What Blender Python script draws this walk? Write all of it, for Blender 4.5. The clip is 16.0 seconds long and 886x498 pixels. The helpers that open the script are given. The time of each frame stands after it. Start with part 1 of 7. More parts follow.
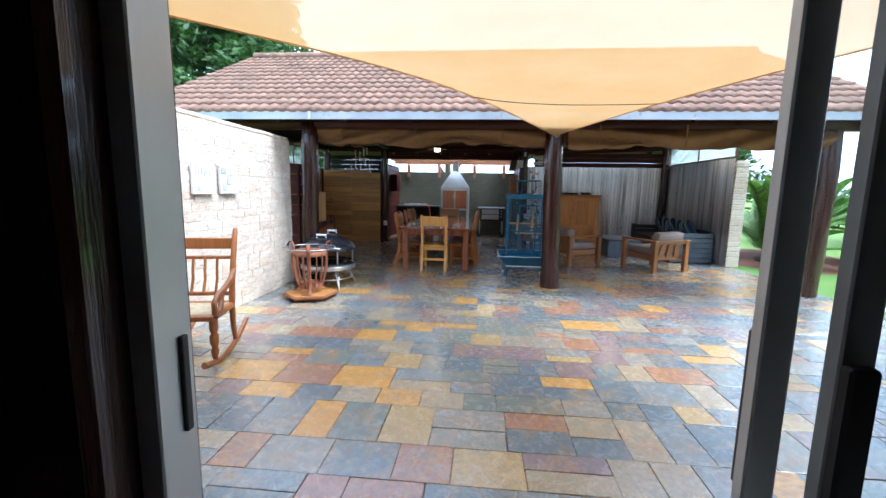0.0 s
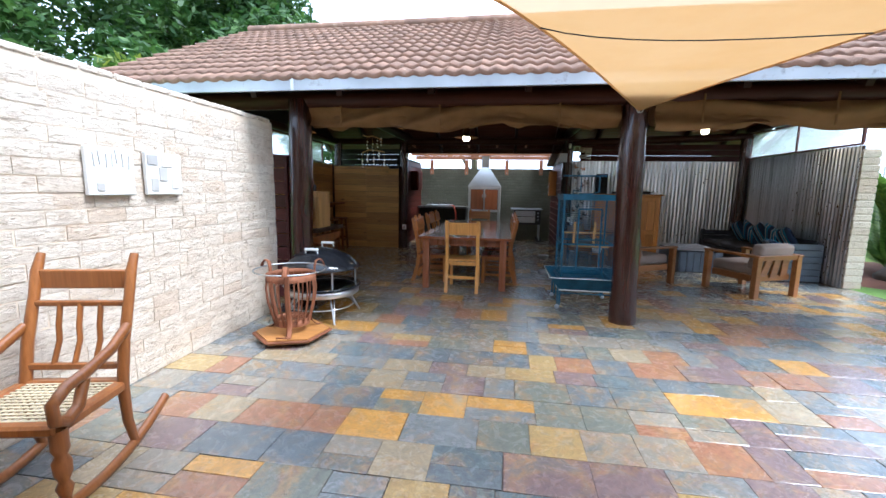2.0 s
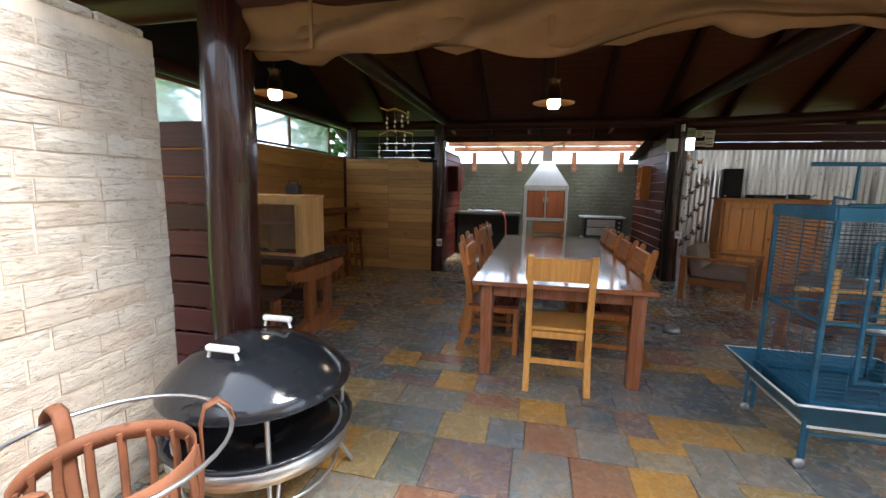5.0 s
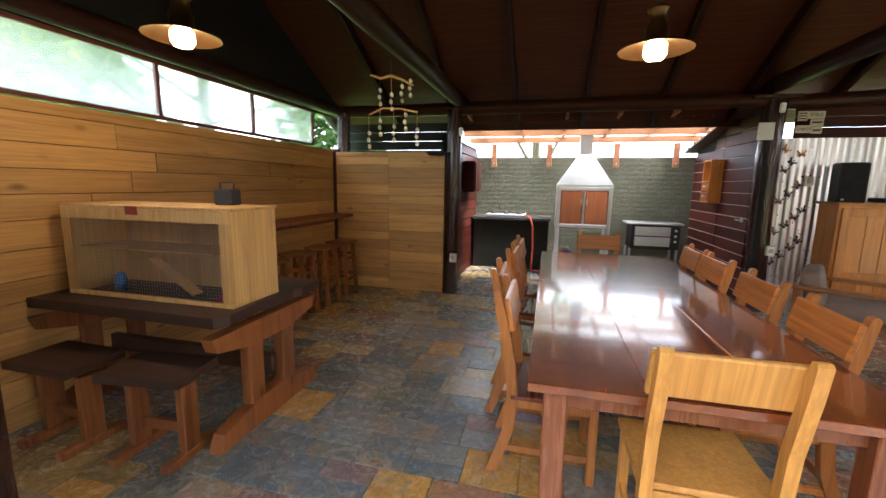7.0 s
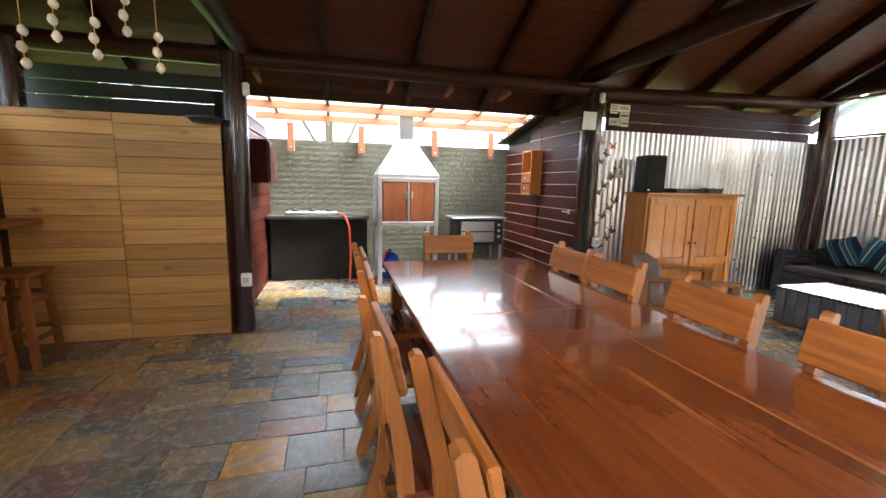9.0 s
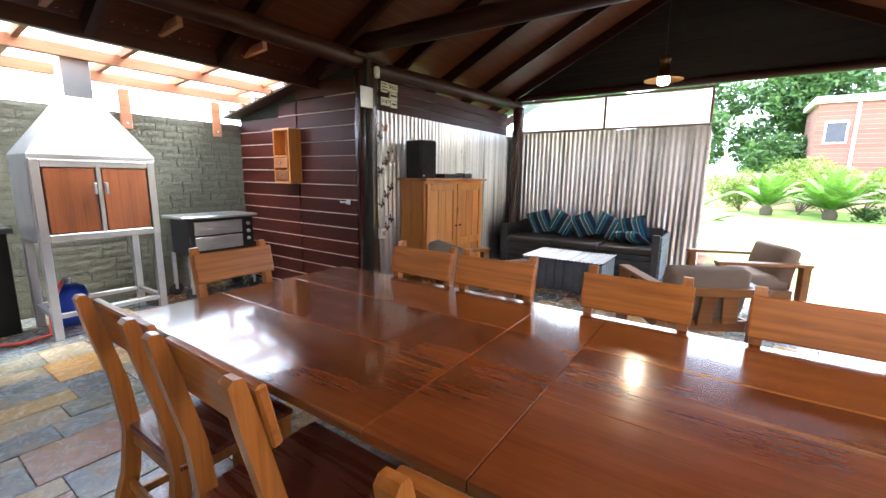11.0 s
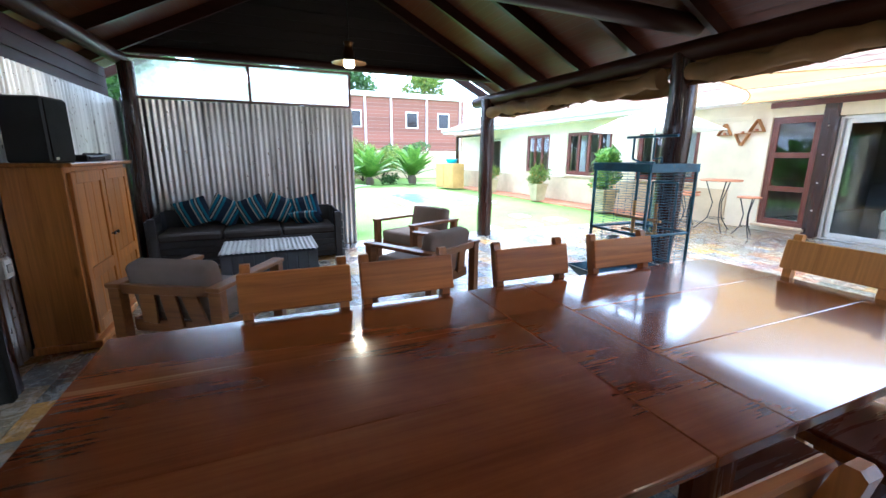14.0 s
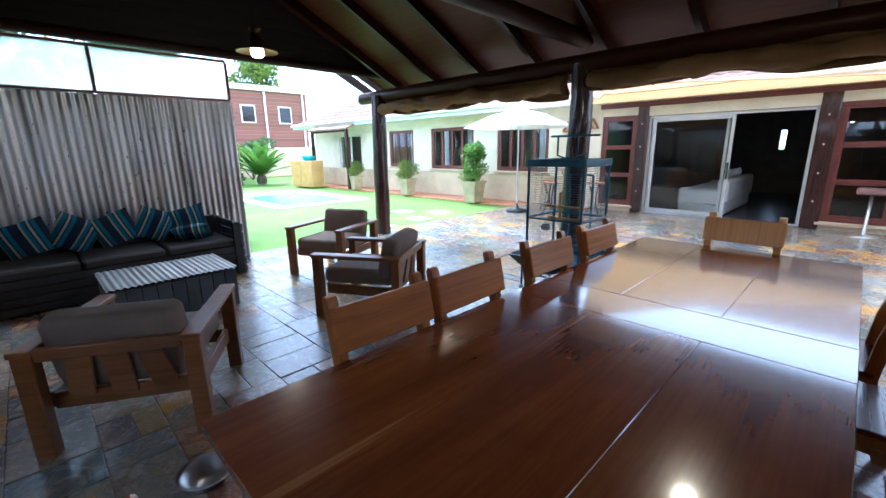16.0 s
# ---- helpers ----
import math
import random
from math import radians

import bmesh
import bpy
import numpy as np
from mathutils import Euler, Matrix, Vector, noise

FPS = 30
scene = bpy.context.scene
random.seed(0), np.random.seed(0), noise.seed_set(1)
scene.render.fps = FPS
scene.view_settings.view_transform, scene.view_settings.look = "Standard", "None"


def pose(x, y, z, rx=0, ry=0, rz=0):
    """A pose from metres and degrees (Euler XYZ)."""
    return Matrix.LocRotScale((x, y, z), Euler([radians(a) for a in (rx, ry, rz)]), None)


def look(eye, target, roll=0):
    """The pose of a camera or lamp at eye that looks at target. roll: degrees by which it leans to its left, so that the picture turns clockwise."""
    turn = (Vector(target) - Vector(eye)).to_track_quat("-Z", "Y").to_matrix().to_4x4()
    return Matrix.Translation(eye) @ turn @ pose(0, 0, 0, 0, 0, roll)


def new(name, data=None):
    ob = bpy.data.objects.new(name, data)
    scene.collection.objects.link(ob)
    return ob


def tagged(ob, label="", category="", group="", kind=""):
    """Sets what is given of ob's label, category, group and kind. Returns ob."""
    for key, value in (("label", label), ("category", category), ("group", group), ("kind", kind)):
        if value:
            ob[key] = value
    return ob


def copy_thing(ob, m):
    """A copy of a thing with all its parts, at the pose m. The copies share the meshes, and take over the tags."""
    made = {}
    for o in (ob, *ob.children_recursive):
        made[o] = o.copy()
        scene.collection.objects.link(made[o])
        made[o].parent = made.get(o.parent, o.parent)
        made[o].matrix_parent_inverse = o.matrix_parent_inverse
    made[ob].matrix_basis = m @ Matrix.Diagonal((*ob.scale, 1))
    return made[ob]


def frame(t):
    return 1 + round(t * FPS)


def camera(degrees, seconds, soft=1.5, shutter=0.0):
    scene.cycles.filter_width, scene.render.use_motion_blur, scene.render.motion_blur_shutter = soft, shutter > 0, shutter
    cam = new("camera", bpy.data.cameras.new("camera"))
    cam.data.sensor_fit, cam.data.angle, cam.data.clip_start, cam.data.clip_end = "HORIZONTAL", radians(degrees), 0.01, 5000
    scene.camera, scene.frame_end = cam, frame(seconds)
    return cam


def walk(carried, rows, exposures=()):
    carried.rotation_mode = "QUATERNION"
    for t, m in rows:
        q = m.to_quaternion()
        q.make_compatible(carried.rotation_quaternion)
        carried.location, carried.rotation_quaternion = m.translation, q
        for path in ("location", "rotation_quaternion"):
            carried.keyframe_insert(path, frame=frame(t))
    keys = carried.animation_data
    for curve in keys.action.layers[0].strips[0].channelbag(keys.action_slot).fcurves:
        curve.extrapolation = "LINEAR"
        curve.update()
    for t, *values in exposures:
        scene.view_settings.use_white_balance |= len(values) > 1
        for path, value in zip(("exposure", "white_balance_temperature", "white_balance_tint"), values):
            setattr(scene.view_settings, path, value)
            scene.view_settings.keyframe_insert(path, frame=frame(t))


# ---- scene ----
cam = camera(94.1, 16.0)
PATH = [
    (0, (0.545, 0.402, 1.431), (0.361, 2.374, 1.152), 1.0),
    (0.5, (0.494, 0.767, 1.448), (0.264, 2.735, 1.169), 0.8),
    (1, (0.41, 1.186, 1.443), (0.149, 3.148, 1.16), 0.8),
    (1.5, (0.363, 1.572, 1.443), (0.094, 3.533, 1.159), 0.9),
    (2, (0.289, 2.026, 1.428), (-0.009, 3.983, 1.142), 0.9),
    (2.5, (0.173, 2.471, 1.407), (-0.182, 4.419, 1.123), 0.8),
    (3, (0.053, 2.921, 1.425), (-0.299, 4.869, 1.142), 0.9),
    (3.5, (-0.048, 3.374, 1.445), (-0.413, 5.32, 1.162), 0.9),
    (4, (-0.212, 3.828, 1.435), (-0.593, 5.771, 1.15), 1.0),
    (6.5, (-0.802, 5.856, 1.502), (-1.297, 7.77, 1.201), 0.8),
    (7, (-0.912, 6.211, 1.517), (-1.391, 8.128, 1.207), 0.9),
    (7.5, (-1.023, 6.59, 1.529), (-1.297, 8.546, 1.214), 1.2),
    (8, (-1.089, 6.944, 1.487), (-1.147, 8.92, 1.18), 1.3),
    (10.5, (-1.638, 8.583, 1.411), (-0.226, 9.959, 1.076), 1.0),
    (11, (-1.639, 8.865, 1.417), (-0.011, 9.973, 1.068), 0.8),
    (11.5, (-1.623, 9.16, 1.428), (0.176, 9.954, 1.063), 0.7),
    (12, (-1.618, 9.461, 1.423), (0.281, 9.961, 1.041), 0.5),
    (12.5, (-1.597, 9.741, 1.42), (0.356, 9.928, 1.032), 0.5),
    (13, (-1.558, 10.018, 1.428), (0.392, 9.852, 1.018), 0.4),
    (13.5, (-1.506, 10.251, 1.443), (0.392, 9.79, 1.015), -0.1),
    (14, (-1.464, 10.51, 1.451), (0.329, 9.744, 1.009), 0.3),
    (14.5, (-1.367, 10.744, 1.451), (0.31, 9.754, 0.994), -0.1),
    (15, (-1.252, 10.945, 1.481), (0.324, 9.804, 1.016), -0.6),
    (15.5, (-1.127, 11.111, 1.501), (0.367, 9.866, 1.03), -0.7),
    (16, (-0.854, 11.337, 1.509), (0.526, 9.968, 1.038), -0.8),
]
EXPOSURES = [(0, 1.05, 5200, 8), (2, 0.95, 5400, 10), (4, 1.15, 5750, 10), (7, 2.35, 6300, 11), (8, 2.75, 6300, 11), (10.5, 2.85, 5950, 12), (11.5, 2.7, 5850, 11), (13.5, 2.15, 5200, 9), (16, 1.5, 4950, 8)]
walk(cam, [(t, look(eye, target, roll)) for t, eye, target, roll in PATH], EXPOSURES)

# ---- world and light ----
world = bpy.data.worlds.new("world")
scene.world = world
world.use_nodes = True
_wn = world.node_tree.nodes
_wl = world.node_tree.links
_bg = next(n for n in _wn if n.type == "BACKGROUND")
_sky = _wn.new("ShaderNodeTexSky")
_sky.sky_type = "NISHITA"
_sky.sun_disc = False
_sky.sun_elevation = radians(56)
_sky.sun_rotation = radians(260.5)
_sky.air_density = 1.0
_sky.dust_density = 6.0
_sky.ozone_density = 1.0
_hz = _wn.new("ShaderNodeMixRGB")
_hz.inputs[0].default_value = 0.72
_hz.inputs[2].default_value = (15.0, 16.6, 19.0, 1)
_wl.new(_sky.outputs[0], _hz.inputs[1])
_wl.new(_hz.outputs[0], _bg.inputs[0])
_bg.inputs[1].default_value = 0.125

sun_data = bpy.data.lights.new("sun", "SUN")
sun_data.energy = 3.2
sun_data.angle = radians(24)
sun_data.color = (1.0, 0.96, 0.9)
sun = new("sun", sun_data)
sun.matrix_world = look((12, 2, 18), (0, 4, 0))


# ---- mesh helpers ----
def geo():
    return {"v": [], "f": [], "s": []}


def put_in(g, verts, faces, smooth=False, m=None):
    k = len(g["v"])
    g["v"] += [tuple(m @ Vector(v)) for v in verts] if m is not None else [tuple(v) for v in verts]
    g["f"] += [tuple(i + k for i in f) for f in faces]
    g["s"] += [smooth] * len(faces)
    return g


_BOX_F = []


def box(g, c, size, bev=0.004, m=None):
    """A box with chamfered edges: centre, full size."""
    h = [abs(s) / 2 for s in size]
    b = min(bev, min(h) * 0.45)
    vs = []
    for sx in (-1, 1):
        for sy in (-1, 1):
            for sz in (-1, 1):
                vs += [(c[0] + sx * h[0], c[1] + sy * (h[1] - b), c[2] + sz * (h[2] - b)),
                       (c[0] + sx * (h[0] - b), c[1] + sy * h[1], c[2] + sz * (h[2] - b)),
                       (c[0] + sx * (h[0] - b), c[1] + sy * (h[1] - b), c[2] + sz * h[2])]
    if not _BOX_F:
        i = lambda sx, sy, sz, k: ((sx > 0) * 4 + (sy > 0) * 2 + (sz > 0)) * 3 + k
        raw = []
        for a in range(3):
            for s in (-1, 1):
                q = []
                for u, w in ((-1, -1), (1, -1), (1, 1), (-1, 1)):
                    t = [0, 0, 0]
                    t[a], t[(a + 1) % 3], t[(a + 2) % 3] = s, u, w
                    q.append(i(*t, a))
                raw.append(q)
        for a in range(3):
            b1, b2 = (a + 1) % 3, (a + 2) % 3
            for u in (-1, 1):
                for w in (-1, 1):
                    q = []
                    for s, k in ((-1, b1), (1, b1), (1, b2), (-1, b2)):
                        t = [0, 0, 0]
                        t[a], t[b1], t[b2] = s, u, w
                        q.append(i(*t, k))
                    raw.append(q)
        for sx in (-1, 1):
            for sy in (-1, 1):
                for sz in (-1, 1):
                    raw.append([i(sx, sy, sz, 0), i(sx, sy, sz, 1), i(sx, sy, sz, 2)])
        unit = []
        for sx in (-1, 1):
            for sy in (-1, 1):
                for sz in (-1, 1):
                    unit += [(sx, sy * 0.8, sz * 0.8), (sx * 0.8, sy, sz * 0.8), (sx * 0.8, sy * 0.8, sz)]
        for f in raw:
            p = [Vector(unit[j]) for j in f]
            n = (p[1] - p[0]).cross(p[2] - p[0])
            mid = sum(p, Vector()) / len(p)
            _BOX_F.append(tuple(f) if n.dot(mid) > 0 else tuple(reversed(f)))
    return put_in(g, vs, _BOX_F, False, m)


def tube(g, pts, r, n=8, m=None, closed=False, flat=1.0, cap=True):
    """A round (or flattened) bar swept along points; r: radius or one for each point."""
    pts = [Vector(p) for p in pts]
    rs = r if isinstance(r, (list, tuple)) else [r] * len(pts)
    k = len(pts)
    tang = []
    for i in range(k):
        a = pts[(i - 1) % k] if (i > 0 or closed) else pts[i]
        b = pts[(i + 1) % k] if (i < k - 1 or closed) else pts[i]
        tang.append((b - a).normalized())
    ref = Vector((0, 0, 1)) if abs(tang[0].z) < 0.9 else Vector((1, 0, 0))
    side = tang[0].cross(ref).normalized()
    vs, fs = [], []
    for i in range(k):
        side = (side - tang[i] * side.dot(tang[i])).normalized()
        up = tang[i].cross(side)
        for j in range(n):
            a = 2 * math.pi * j / n
            vs.append(pts[i] + side * (math.cos(a) * rs[i]) + up * (math.sin(a) * rs[i] * flat))
    for i in range(k if closed else k - 1):
        for j in range(n):
            a, b = i * n + j, i * n + (j + 1) % n
            c, d = ((i + 1) % k) * n + (j + 1) % n, ((i + 1) % k) * n + j
            fs.append((a, b, c, d))
    put_in(g, vs, fs, True, m)
    if cap and not closed:
        put_in(g, vs[:n], [tuple(reversed(range(n)))], False, m)
        put_in(g, vs[-n:], [tuple(range(n))], False, m)
    return g


def lathe(g, prof, n=20, m=None):
    """A turned shape from (radius, height) pairs, upwards."""
    vs, fs = [], []
    for r, z in prof:
        vs += [(r * math.cos(2 * math.pi * j / n), r * math.sin(2 * math.pi * j / n), z) for j in range(n)]
    for i in range(len(prof) - 1):
        for j in range(n):
            fs.append((i * n + j, i * n + (j + 1) % n, (i + 1) * n + (j + 1) % n, (i + 1) * n + j))
    return put_in(g, vs, fs, True, m)


def prism(g, pts, t, m=None):
    """An outline in x, z made t thick along y (from 0)."""
    k = len(pts)
    area = sum(pts[i][0] * pts[(i + 1) % k][1] - pts[(i + 1) % k][0] * pts[i][1] for i in range(k))
    if area < 0:
        pts = list(reversed(pts))
    vs = [(x, 0, z) for x, z in pts] + [(x, t, z) for x, z in pts]
    fs = [tuple(range(k)), tuple(reversed(range(k, 2 * k)))]
    fs += [(i, i + k, (i + 1) % k + k, (i + 1) % k) for i in range(k)]
    return put_in(g, vs, fs, False, m)


def mesh_of(name, g):
    me = bpy.data.meshes.new(name)
    me.from_pydata(g["v"], [], g["f"])
    me.polygons.foreach_set("use_smooth", g["s"])
    me.update()
    return me


def thing(name, m, label="", category="", group="", kind=""):
    ob = new(name)
    ob.matrix_basis = m
    ob.empty_display_size = 0.1
    return tagged(ob, label, category, group, kind)


def part(name, g, material, parent, label="", m=None):
    me = g if isinstance(g, bpy.types.Mesh) else mesh_of(name, g)
    if material is not None and not me.materials:
        me.materials.append(material)
    ob = new(name, me)
    ob.parent = parent
    if m is not None:
        ob.matrix_basis = m
    return tagged(ob, label)


def solo(name, g, material, label="", category="", group="", kind="", m=None):
    ob = part(name, g, material, None, label, m)
    return tagged(ob, label, category, group, kind)


def setting(name, g, material, label="", category=""):
    return solo(name, g, material, label, category, "", "structure")


rnd = random.Random(7)
RX = lambda a: Matrix.Rotation(radians(a), 4, "X")
RY = lambda a: Matrix.Rotation(radians(a), 4, "Y")
RZ = lambda a: Matrix.Rotation(radians(a), 4, "Z")
T = lambda x, y, z: Matrix.Translation((x, y, z))


# ---- materials ----
class Nodes:
    def __init__(self, name):
        self.mat = bpy.data.materials.new(name)
        self.mat.use_nodes = True
        self.t = self.mat.node_tree
        self.b = next(n for n in self.t.nodes if n.type == "BSDF_PRINCIPLED")
        self.out = next(n for n in self.t.nodes if n.type == "OUTPUT_MATERIAL")

    def add(self, kind, **kw):
        n = self.t.nodes.new(kind)
        for k, v in kw.items():
            n.inputs[k].default_value = v
        return n

    def link(self, a, b):
        self.t.links.new(a, b)

    def coords(self, scale=(1, 1, 1), shift=True):
        tc = self.t.nodes.new("ShaderNodeTexCoord")
        mp = self.t.nodes.new("ShaderNodeMapping")
        mp.inputs["Scale"].default_value = scale
        self.link(tc.outputs["Object"], mp.inputs["Vector"])
        if shift:
            oi = self.t.nodes.new("ShaderNodeObjectInfo")
            mu = self.t.nodes.new("ShaderNodeMath")
            mu.operation = "MULTIPLY"
            mu.inputs[1].default_value = 37.0
            self.link(oi.outputs["Random"], mu.inputs[0])
            self.link(mu.outputs[0], mp.inputs["Location"])
        return mp.outputs[0]

    def noise(self, vec, scale, detail=5, rough=0.6, dist=0.0):
        n = self.add("ShaderNodeTexNoise", Scale=scale, Detail=detail, Roughness=rough, Distortion=dist)
        self.link(vec, n.inputs["Vector"])
        return n.outputs["Fac"]

    def ramp(self, fac, stops, ease=False):
        n = self.t.nodes.new("ShaderNodeValToRGB")
        el = n.color_ramp.elements
        while len(el) < len(stops):
            el.new(0.5)
        for e, (p, c) in zip(el, stops):
            e.position, e.color = p, (*c, 1) if len(c) == 3 else c
        if ease:
            n.color_ramp.interpolation = "CONSTANT"
        self.link(fac, n.inputs[0])
        return n.outputs[0]

    def mix(self, fac, a, b, mode="MIX"):
        n = self.t.nodes.new("ShaderNodeMixRGB")
        n.blend_type = mode
        for sock, v in zip(n.inputs, (fac, a, b)):
            if hasattr(v, "is_output"):
                self.link(v, sock)
            else:
                sock.default_value = v if isinstance(v, (int, float)) else (*v, 1)
        return n.outputs[0]

    def bump(self, height, strength=0.3, dist=0.01):
        n = self.add("ShaderNodeBump", Strength=strength, Distance=dist)
        self.link(height, n.inputs["Height"])
        self.link(n.outputs[0], self.b.inputs["Normal"])

    def color(self, c):
        if hasattr(c, "is_output"):
            self.link(c, self.b.inputs["Base Color"])
        else:
            self.b.inputs["Base Color"].default_value = (*c, 1)

    def rough(self, fac, lo, hi):
        n = self.t.nodes.new("ShaderNodeMapRange")
        n.inputs["To Min"].default_value, n.inputs["To Max"].default_value = lo, hi
        self.link(fac, n.inputs[0])
        self.link(n.outputs[0], self.b.inputs["Roughness"])

    def object_random(self):
        return self.t.nodes.new("ShaderNodeObjectInfo").outputs["Random"]

    def island_random(self):
        return self.t.nodes.new("ShaderNodeNewGeometry").outputs["Random Per Island"]


def dark(c, k):
    return tuple(x * k for x in c)


def wood(name, c, axis=0, rough=(0.35, 0.55), contrast=0.5, piece=0.35, knots=True, coat=0.0, fine=0.4):
    """Planed wood with grain along one axis of its own."""
    n = Nodes(name)
    s = [9.0, 9.0, 9.0]
    s[axis] = 0.7
    v = n.coords(tuple(s))
    g1 = n.noise(v, 1.6, 6, 0.62, 0.8)
    s[axis] = 0.22
    g2 = n.noise(n.coords(tuple(s)), 8.0, 4, 0.6, 0.25)
    deep = (1 - contrast, (1 - contrast) * 0.86, (1 - contrast) * 0.72)
    col = n.ramp(g1, [(0.28, tuple(x * k for x, k in zip(c, deep))), (0.5, c), (0.72, tuple(min(1, x * (1 + contrast * 0.5)) for x in c))])
    col = n.mix(fine, col, n.ramp(g2, [(0.32, (c[0] * 0.5, c[1] * 0.42, c[2] * 0.36)), (0.66, tuple(min(1, x * 1.18) for x in c))]))
    if knots:
        kv = n.coords(tuple(3.0 if i != axis else 1.3 for i in range(3)))
        vo = n.add("ShaderNodeTexVoronoi", Scale=1.3)
        n.link(kv, vo.inputs["Vector"])
        col = n.mix(n.ramp(vo.outputs["Distance"], [(0.03, (0.75,) * 3), (0.11, (0, 0, 0))]), col, dark(c, 0.22))
    lo, hi = 1 - piece, 1 + piece * 0.6
    col = n.mix(1.0, col, n.ramp(n.object_random(), [(0, (lo, lo * 0.97, lo * 0.93)), (1, (hi, hi, hi))]), "MULTIPLY")
    n.color(col)
    n.rough(g1, *rough)
    n.bump(g2, 0.12, 0.004)
    n.b.inputs["Coat Weight"].default_value = coat
    n.b.inputs["Coat Roughness"].default_value = 0.07
    return n.mat


def table_mat():
    """Varnished red hardwood with pale sapwood streaks, dark figure and scuffed gloss."""
    n = Nodes("table_wood")
    g1 = n.noise(n.coords((3.4, 0.45, 3.4)), 1.5, 5, 0.55, 0.7)
    g2 = n.noise(n.coords((40.0, 1.2, 40.0)), 2.0, 4, 0.6, 0.3)
    cloud = n.noise(n.coords((1, 1, 1)), 2.4, 5, 0.65, 0.6)
    col = n.ramp(g1, [(0.24, (0.155, 0.038, 0.011)), (0.42, (0.215, 0.051, 0.014)), (0.58, (0.28, 0.072, 0.019)), (0.78, (0.34, 0.115, 0.034))])
    col = n.mix(0.16, col, n.ramp(g2, [(0.34, (0.15, 0.04, 0.012)), (0.66, (0.42, 0.15, 0.045))]))
    col = n.mix(0.5, col, n.ramp(cloud, [(0.3, (0.7, 0.64, 0.58)), (0.7, (1.2, 1.2, 1.15))]), "MULTIPLY")
    sap = n.noise(n.coords((3.2, 0.16, 3.2)), 1.5, 3, 0.5, 0.8)
    col = n.mix(n.ramp(sap, [(0.655, (0, 0, 0)), (0.68, (0.7,) * 3), (0.71, (0, 0, 0))]), col, (0.52, 0.24, 0.075))
    lo = n.ramp(n.object_random(), [(0, (0.8, 0.78, 0.76)), (1, (1.12, 1.12, 1.12))])
    n.color(n.mix(1.0, col, lo, "MULTIPLY"))
    n.rough(cloud, 0.16, 0.26)
    n.b.inputs["Specular IOR Level"].default_value = 0.6
    n.b.inputs["Coat Weight"].default_value = 0.9
    n.b.inputs["Coat IOR"].default_value = 1.7
    n.b.inputs["Coat Roughness"].default_value = 0.08
    return n.mat


def plain(name, c, rough=0.5, metal=0.0, vary=0.18, scale=14.0, bump=0.08, worn=None, spec=0.5):
    """Paint, cloth, plastic or metal with fine and coarse variation."""
    n = Nodes(name)
    v = n.coords()
    a = n.noise(v, scale * 0.25, 4, 0.55)
    b = n.noise(v, scale * 6, 3, 0.6)
    col = n.ramp(a, [(0.3, dark(c, 1 - vary)), (0.7, tuple(min(1, x * (1 + vary)) for x in c))])
    if worn:
        col = n.mix(n.ramp(n.noise(v, scale, 6, 0.7), [(0.58, (0, 0, 0)), (0.68, (1, 1, 1))]), col, worn)
    n.color(col)
    n.rough(b, max(0.02, rough - 0.1), min(1, rough + 0.1))
    n.b.inputs["Metallic"].default_value = metal
    n.b.inputs["Specular IOR Level"].default_value = spec
    n.bump(b, bump, 0.004)
    return n.mat


def slate_mat(name, rand):
    """Riven multicolour slate: every tile has its own hue and its own clouds of rust and ochre."""
    n = Nodes(name)
    r = n.object_random() if rand == "object" else n.island_random()
    ge = n.t.nodes.new("ShaderNodeNewGeometry")
    mul = n.t.nodes.new("ShaderNodeMath")
    mul.operation = "MULTIPLY"
    mul.inputs[1].default_value = 61.0
    n.link(r, mul.inputs[0])
    add = n.t.nodes.new("ShaderNodeVectorMath")
    add.operation = "ADD"
    n.link(ge.outputs["Position"], add.inputs[0])
    n.link(mul.outputs[0], add.inputs[1])
    pos = add.outputs[0]
    base = n.ramp(r, [(0.0, (0.115, 0.14, 0.16)), (0.13, (0.23, 0.215, 0.185)), (0.25, (0.165, 0.185, 0.195)), (0.36, (0.34, 0.25, 0.115)), (0.46, (0.26, 0.135, 0.085)),
                      (0.55, (0.15, 0.165, 0.145)), (0.64, (0.44, 0.245, 0.065)), (0.72, (0.175, 0.13, 0.135)), (0.80, (0.105, 0.135, 0.15)), (0.90, (0.29, 0.245, 0.17))], True)
    other = n.ramp(n.noise(pos, 5.0, 7, 0.7, 1.8), [(0.30, (0.09, 0.115, 0.135)), (0.44, (0.21, 0.20, 0.16)), (0.53, (0.38, 0.235, 0.085)), (0.60, (0.26, 0.13, 0.075)), (0.72, (0.16, 0.175, 0.18))])
    col = n.mix(n.ramp(n.noise(pos, 2.6, 6, 0.75, 1.1), [(0.46, (0.0,) * 3), (0.70, (0.8,) * 3)]), base, other)
    fine = n.noise(pos, 24, 7, 0.72, 1.2)
    col = n.mix(0.85, col, n.ramp(fine, [(0.28, (0.6, 0.6, 0.6)), (0.72, (1.75, 1.68, 1.55))]), "MULTIPLY")
    n.color(col)
    lay = n.noise(pos, 7, 8, 0.74, 2.0)
    n.rough(lay, 0.10, 0.42)
    n.b.inputs["Specular IOR Level"].default_value = 0.6
    n.b.inputs["Coat Weight"].default_value = 0.6
    n.b.inputs["Coat Roughness"].default_value = 0.2
    n.bump(n.mix(0.35, lay, fine), 0.42, 0.014)
    return n.mat


